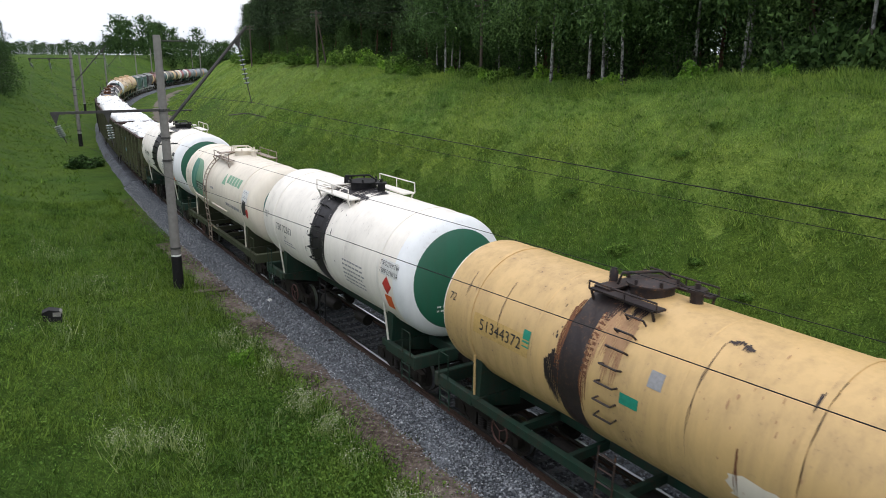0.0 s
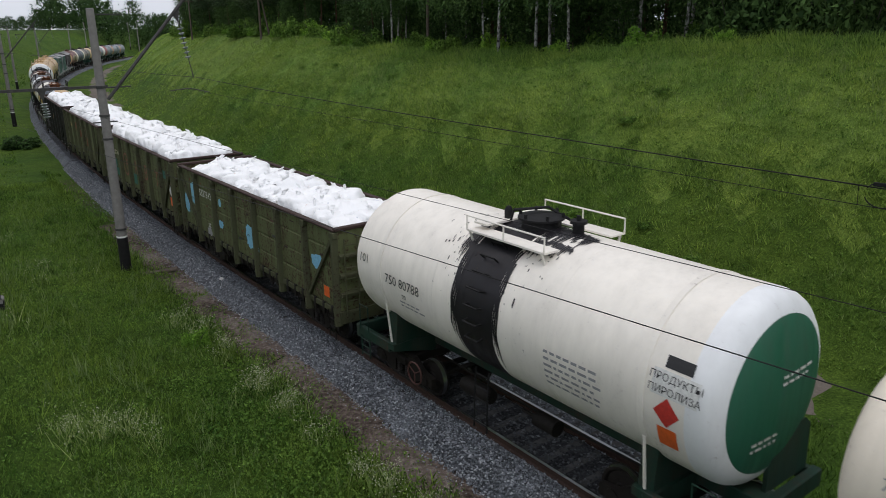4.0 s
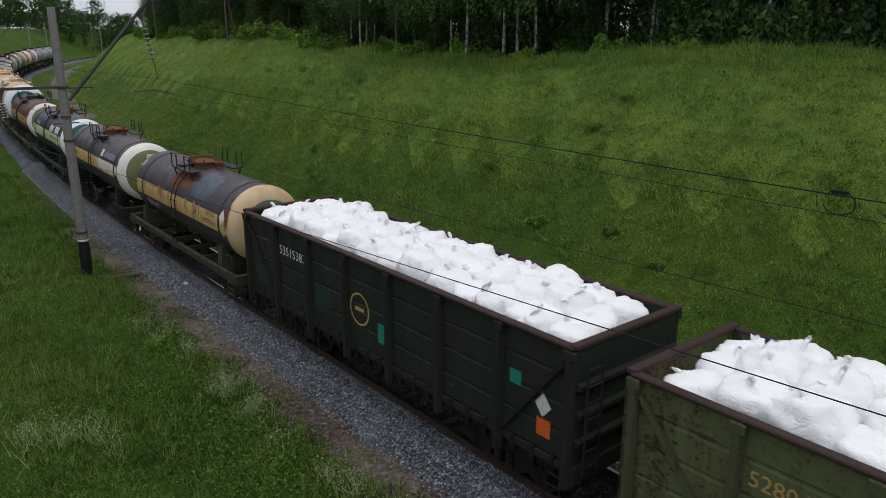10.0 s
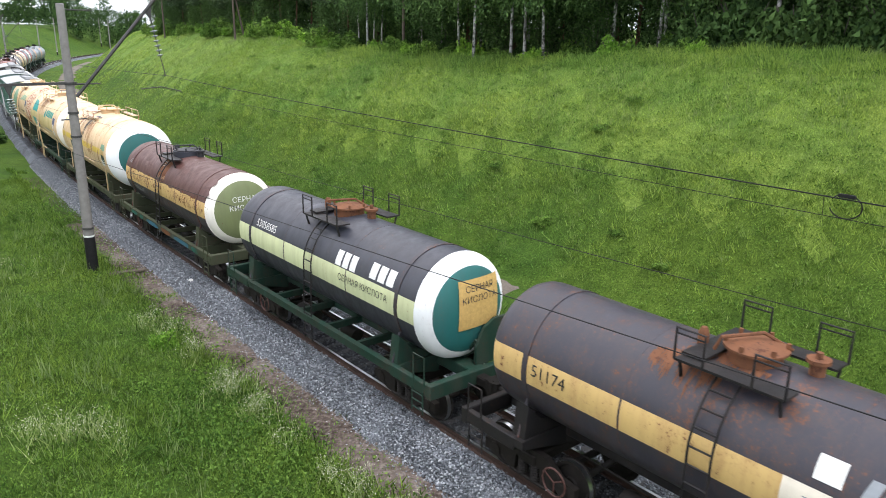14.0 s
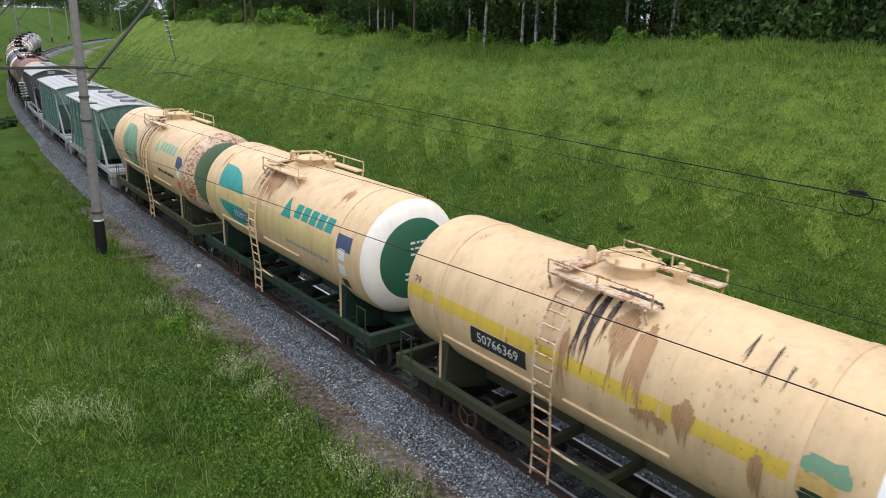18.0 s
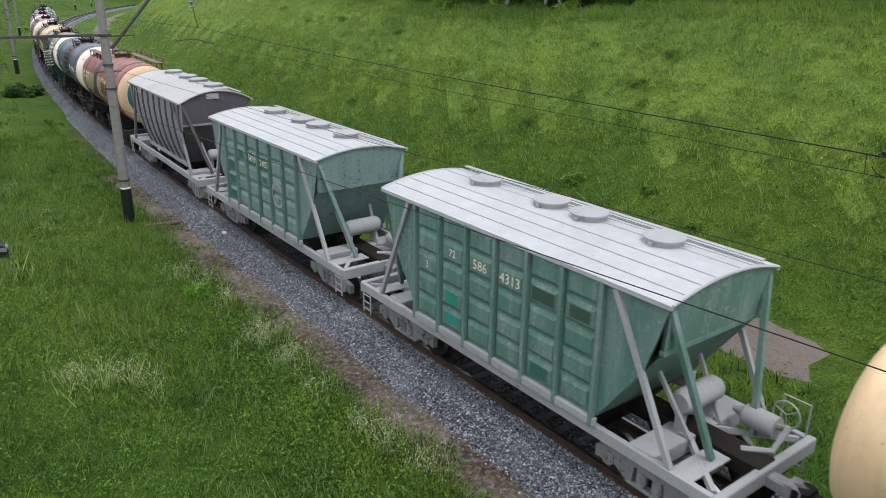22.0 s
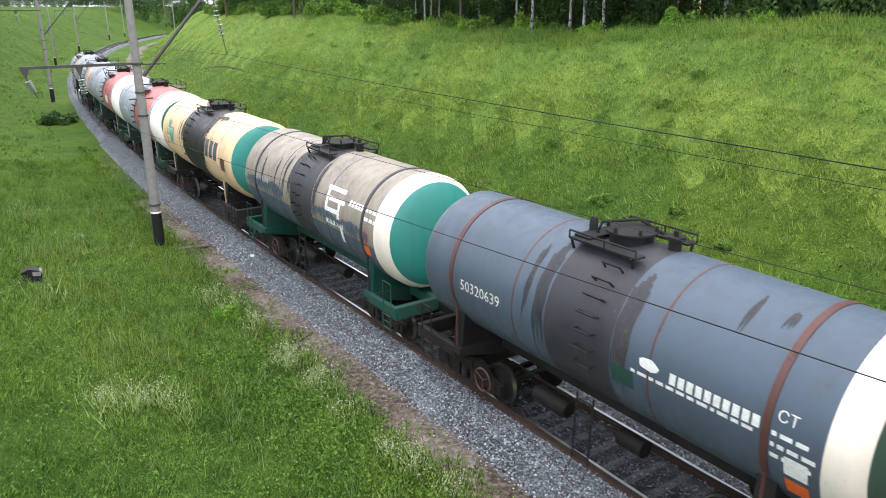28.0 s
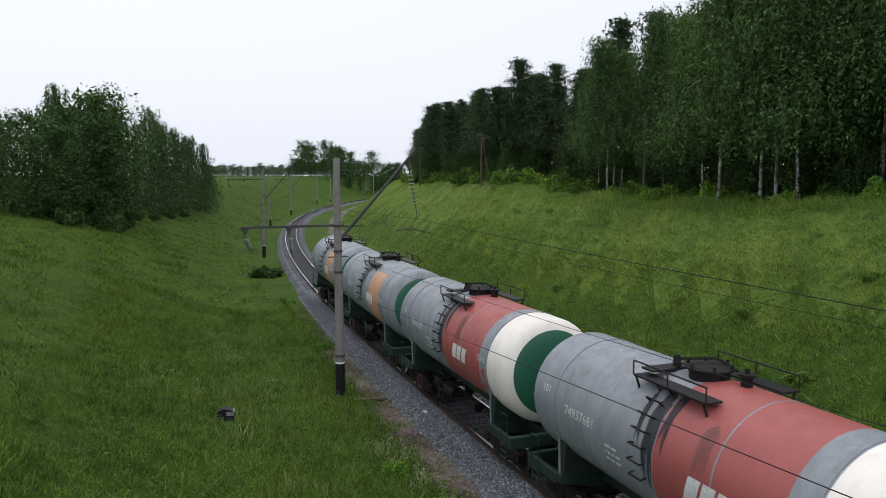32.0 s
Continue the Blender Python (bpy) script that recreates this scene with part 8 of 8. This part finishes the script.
sward("grass", 14000, 30, 220, 4.5, 26, 1.3, 4, 0.14, 0.32, 4, 0.16, "long grass on the far bank", "grass", 0.6)


def tufts(n, s0, s1, l0, l1, power, seed, lo, hi, per, mat, label, around=0.14, wide=0.026):
    """Taller tussocks whose blades fan out."""
    s_, l_, r = field(n, s0, s1, l0, l1, power, seed)
    return blades("tussocks", s_, l_, r.uniform(lo, hi, n), per, LEAF[mat], label, "grass", seed, 0.3, wide, around, 0.9)


tufts(2300, -18, 60, -24.5, -11, 1.15, 41, 0.2, 0.45, 16, "bank", "yellow-green grass tussocks over the cutting bank")
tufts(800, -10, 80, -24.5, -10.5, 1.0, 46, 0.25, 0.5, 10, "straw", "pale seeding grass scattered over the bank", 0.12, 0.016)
tufts(900, -14, 40, -24.6, -21.5, 1.1, 42, 0.35, 0.6, 18, "bank", "taller grass tussocks along the crest of the bank", 0.2)
tufts(1500, -16, 34, 3.3, 14, 1.3, 43, 0.2, 0.42, 14, "grass", "dark lush tussocks in the meadow", 0.16)
tufts(170, -13, 16, 1.95, 2.9, 1.1, 45, 0.08, 0.2, 14, "grass", "small weeds rooted in the bare earth", 0.09)
tufts(420, -13, 20, 3.05, 3.9, 1.2, 44, 0.15, 0.4, 16, "grass", "tussocks hanging over the edge of the bare earth", 0.13)


def herbs(n, s0, s1, l0, l1, power, seed, size, label):
    """Low broad-leaved plants: a handful of small leaves in every clump."""
    s_, l_, r = field(n, s0, s1, l0, l1, power, seed)
    p = line_points(s_, l_, np.zeros(n))
    p[:, 2] = height(p[:, 0], p[:, 1])
    k = 12
    q = np.repeat(p, k, 0) + np.c_[r.normal(0, 0.12, (n * k, 2)), np.repeat(r.uniform(0.06, 0.3, n), k) * r.uniform(0.3, 1.1, n * k)]
    v, f = leaf_cards(q, np.repeat(r.uniform(0.6, 1.3, n) * size, k), r)
    tagged(new("herbs", fast_mesh("herbs", v, f, LEAF["herb"], 3)), label, "plants", kind="stuff")


herbs(9000, -17, 30, 2.9, 13, 1.4, 31, 0.045, "low leafy plants scattered through the meadow")
herbs(9000, -20, 45, -24, -9.2, 1.1, 32, 0.055, "low leafy plants scattered over the bank")
herbs(1500, -14, 2, 3.1, 5.6, 1.0, 34, 0.06, "broad-leaved weeds crowding the edge of the meadow")
herbs(420, -15, 30, 2.3, 3.5, 1.3, 33, 0.05, "small leafy weeds on the bare earth")
s, l_, r = field(2000, -14, 40, 2.2, 3.4, 1.5, 5)
l_ = 3.5 - (0.3 + 0.8 * np.clip(np.sin(s * 1.7) + np.sin(s * 0.63 + 1), 0, 1)) * r.random(len(l_)) ** 1.3
blades("weeds", s, l_, r.uniform(0.1, 0.3, len(s)), 5, LEAF["grass"], "weeds creeping over the bare earth", "weeds", 5, wide=0.09)
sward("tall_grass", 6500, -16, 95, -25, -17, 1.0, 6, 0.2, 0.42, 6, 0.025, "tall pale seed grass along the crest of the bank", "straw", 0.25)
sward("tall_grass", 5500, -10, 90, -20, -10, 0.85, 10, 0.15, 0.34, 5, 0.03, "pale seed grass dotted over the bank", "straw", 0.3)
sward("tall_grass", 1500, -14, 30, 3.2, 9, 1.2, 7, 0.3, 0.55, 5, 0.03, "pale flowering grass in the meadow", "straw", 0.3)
rng = np.random.default_rng(77)
cs, cl = [], []
for s0, l0, k, w in ((0.1, 3.7, 60, 0.3), (-1.5, 3.6, 46, 0.3), (2.9, 3.6, 24, 0.25), (-0.6, 7.4, 40, 0.5), (-0.7, 8.3, 30, 0.4), (-6.0, 3.4, 30, 0.25), (-7.2, 3.3, 24, 0.25), (-5.2, 3.6, 24, 0.25), (-3.2, 3.7, 18, 0.25), (6, 3.9, 24, 0.3), (4.6, 3.6, 20, 0.3), (14, 7, 26, 0.8), (20, 8.5, 20, 1.0), (8, 9, 20, 1), (12, 11, 20, 1.2)):
    cs.append(rng.normal(s0, w, k)), cl.append(rng.normal(l0, w * 0.8, k))
cs, cl = np.concatenate(cs), np.concatenate(cl)
blades("seed_stalks", cs, cl, rng.uniform(0.25, 0.6, len(cs)), 4, LEAF["straw"], "pale dry seed stalks standing in clumps", "grass", 78, 0.35, 0.02)
pp = line_points(cs, cl, np.zeros(len(cs)))
pp[:, 2] = height(pp[:, 0], pp[:, 1]) + rng.uniform(0.2, 0.6, len(cs))
v, q4 = leaf_cards(np.repeat(pp, 12, 0) + rng.normal(0, 0.08, (len(pp) * 12, 3)), np.full(len(pp) * 12, 0.026), rng)
tagged(new("white_flowers", fast_mesh("white_flowers", v, q4, LEAF["bloom"], 3)), "small white flower heads scattered in the grass", "flowers", kind="stuff")


# ---- motion of the train ----
def travelled(t):
    return 2.67 + 8.678 * t - 0.009 * t * t


def motions():
    """Every wagon follows the line; loads ride along; wheels turn."""
    q = -WAGONS[0][1] - WAGONS[1][1]
    place = {}
    # slack taken up in the couplings along the train
    slack = [0, 0, -0.12, 0, 0.2, 0.0, -0.05, 0.05, 0.15, 0.15, 0.15, 0.15, 0.45, 0.25, 0.3, 0.3, 0.3, 0.15, 0, 0, 0, 0, 0, -0.35, -0.35, -0.35, -0.35]
    for (w, length, base), extra in zip(WAGONS, slack):
        mid = q + length / 2 + extra
        rows = [(0.5 * k, on_line(mid - travelled(0.5 * k), base)) for k in range(65)]
        walk(w, rows)
        place[w.name] = rows
        q += length
    for load, wagon in LOADS:
        walk(load, place[wagon.name])
    walk(SPIN[0], spin_rows())
    first = SPIN[0].animation_data
    for w in SPIN[1:]:
        w.rotation_mode = "QUATERNION"
        keys = w.animation_data_create()
        keys.action = first.action
        keys.action_slot = first.action_slot


motions()
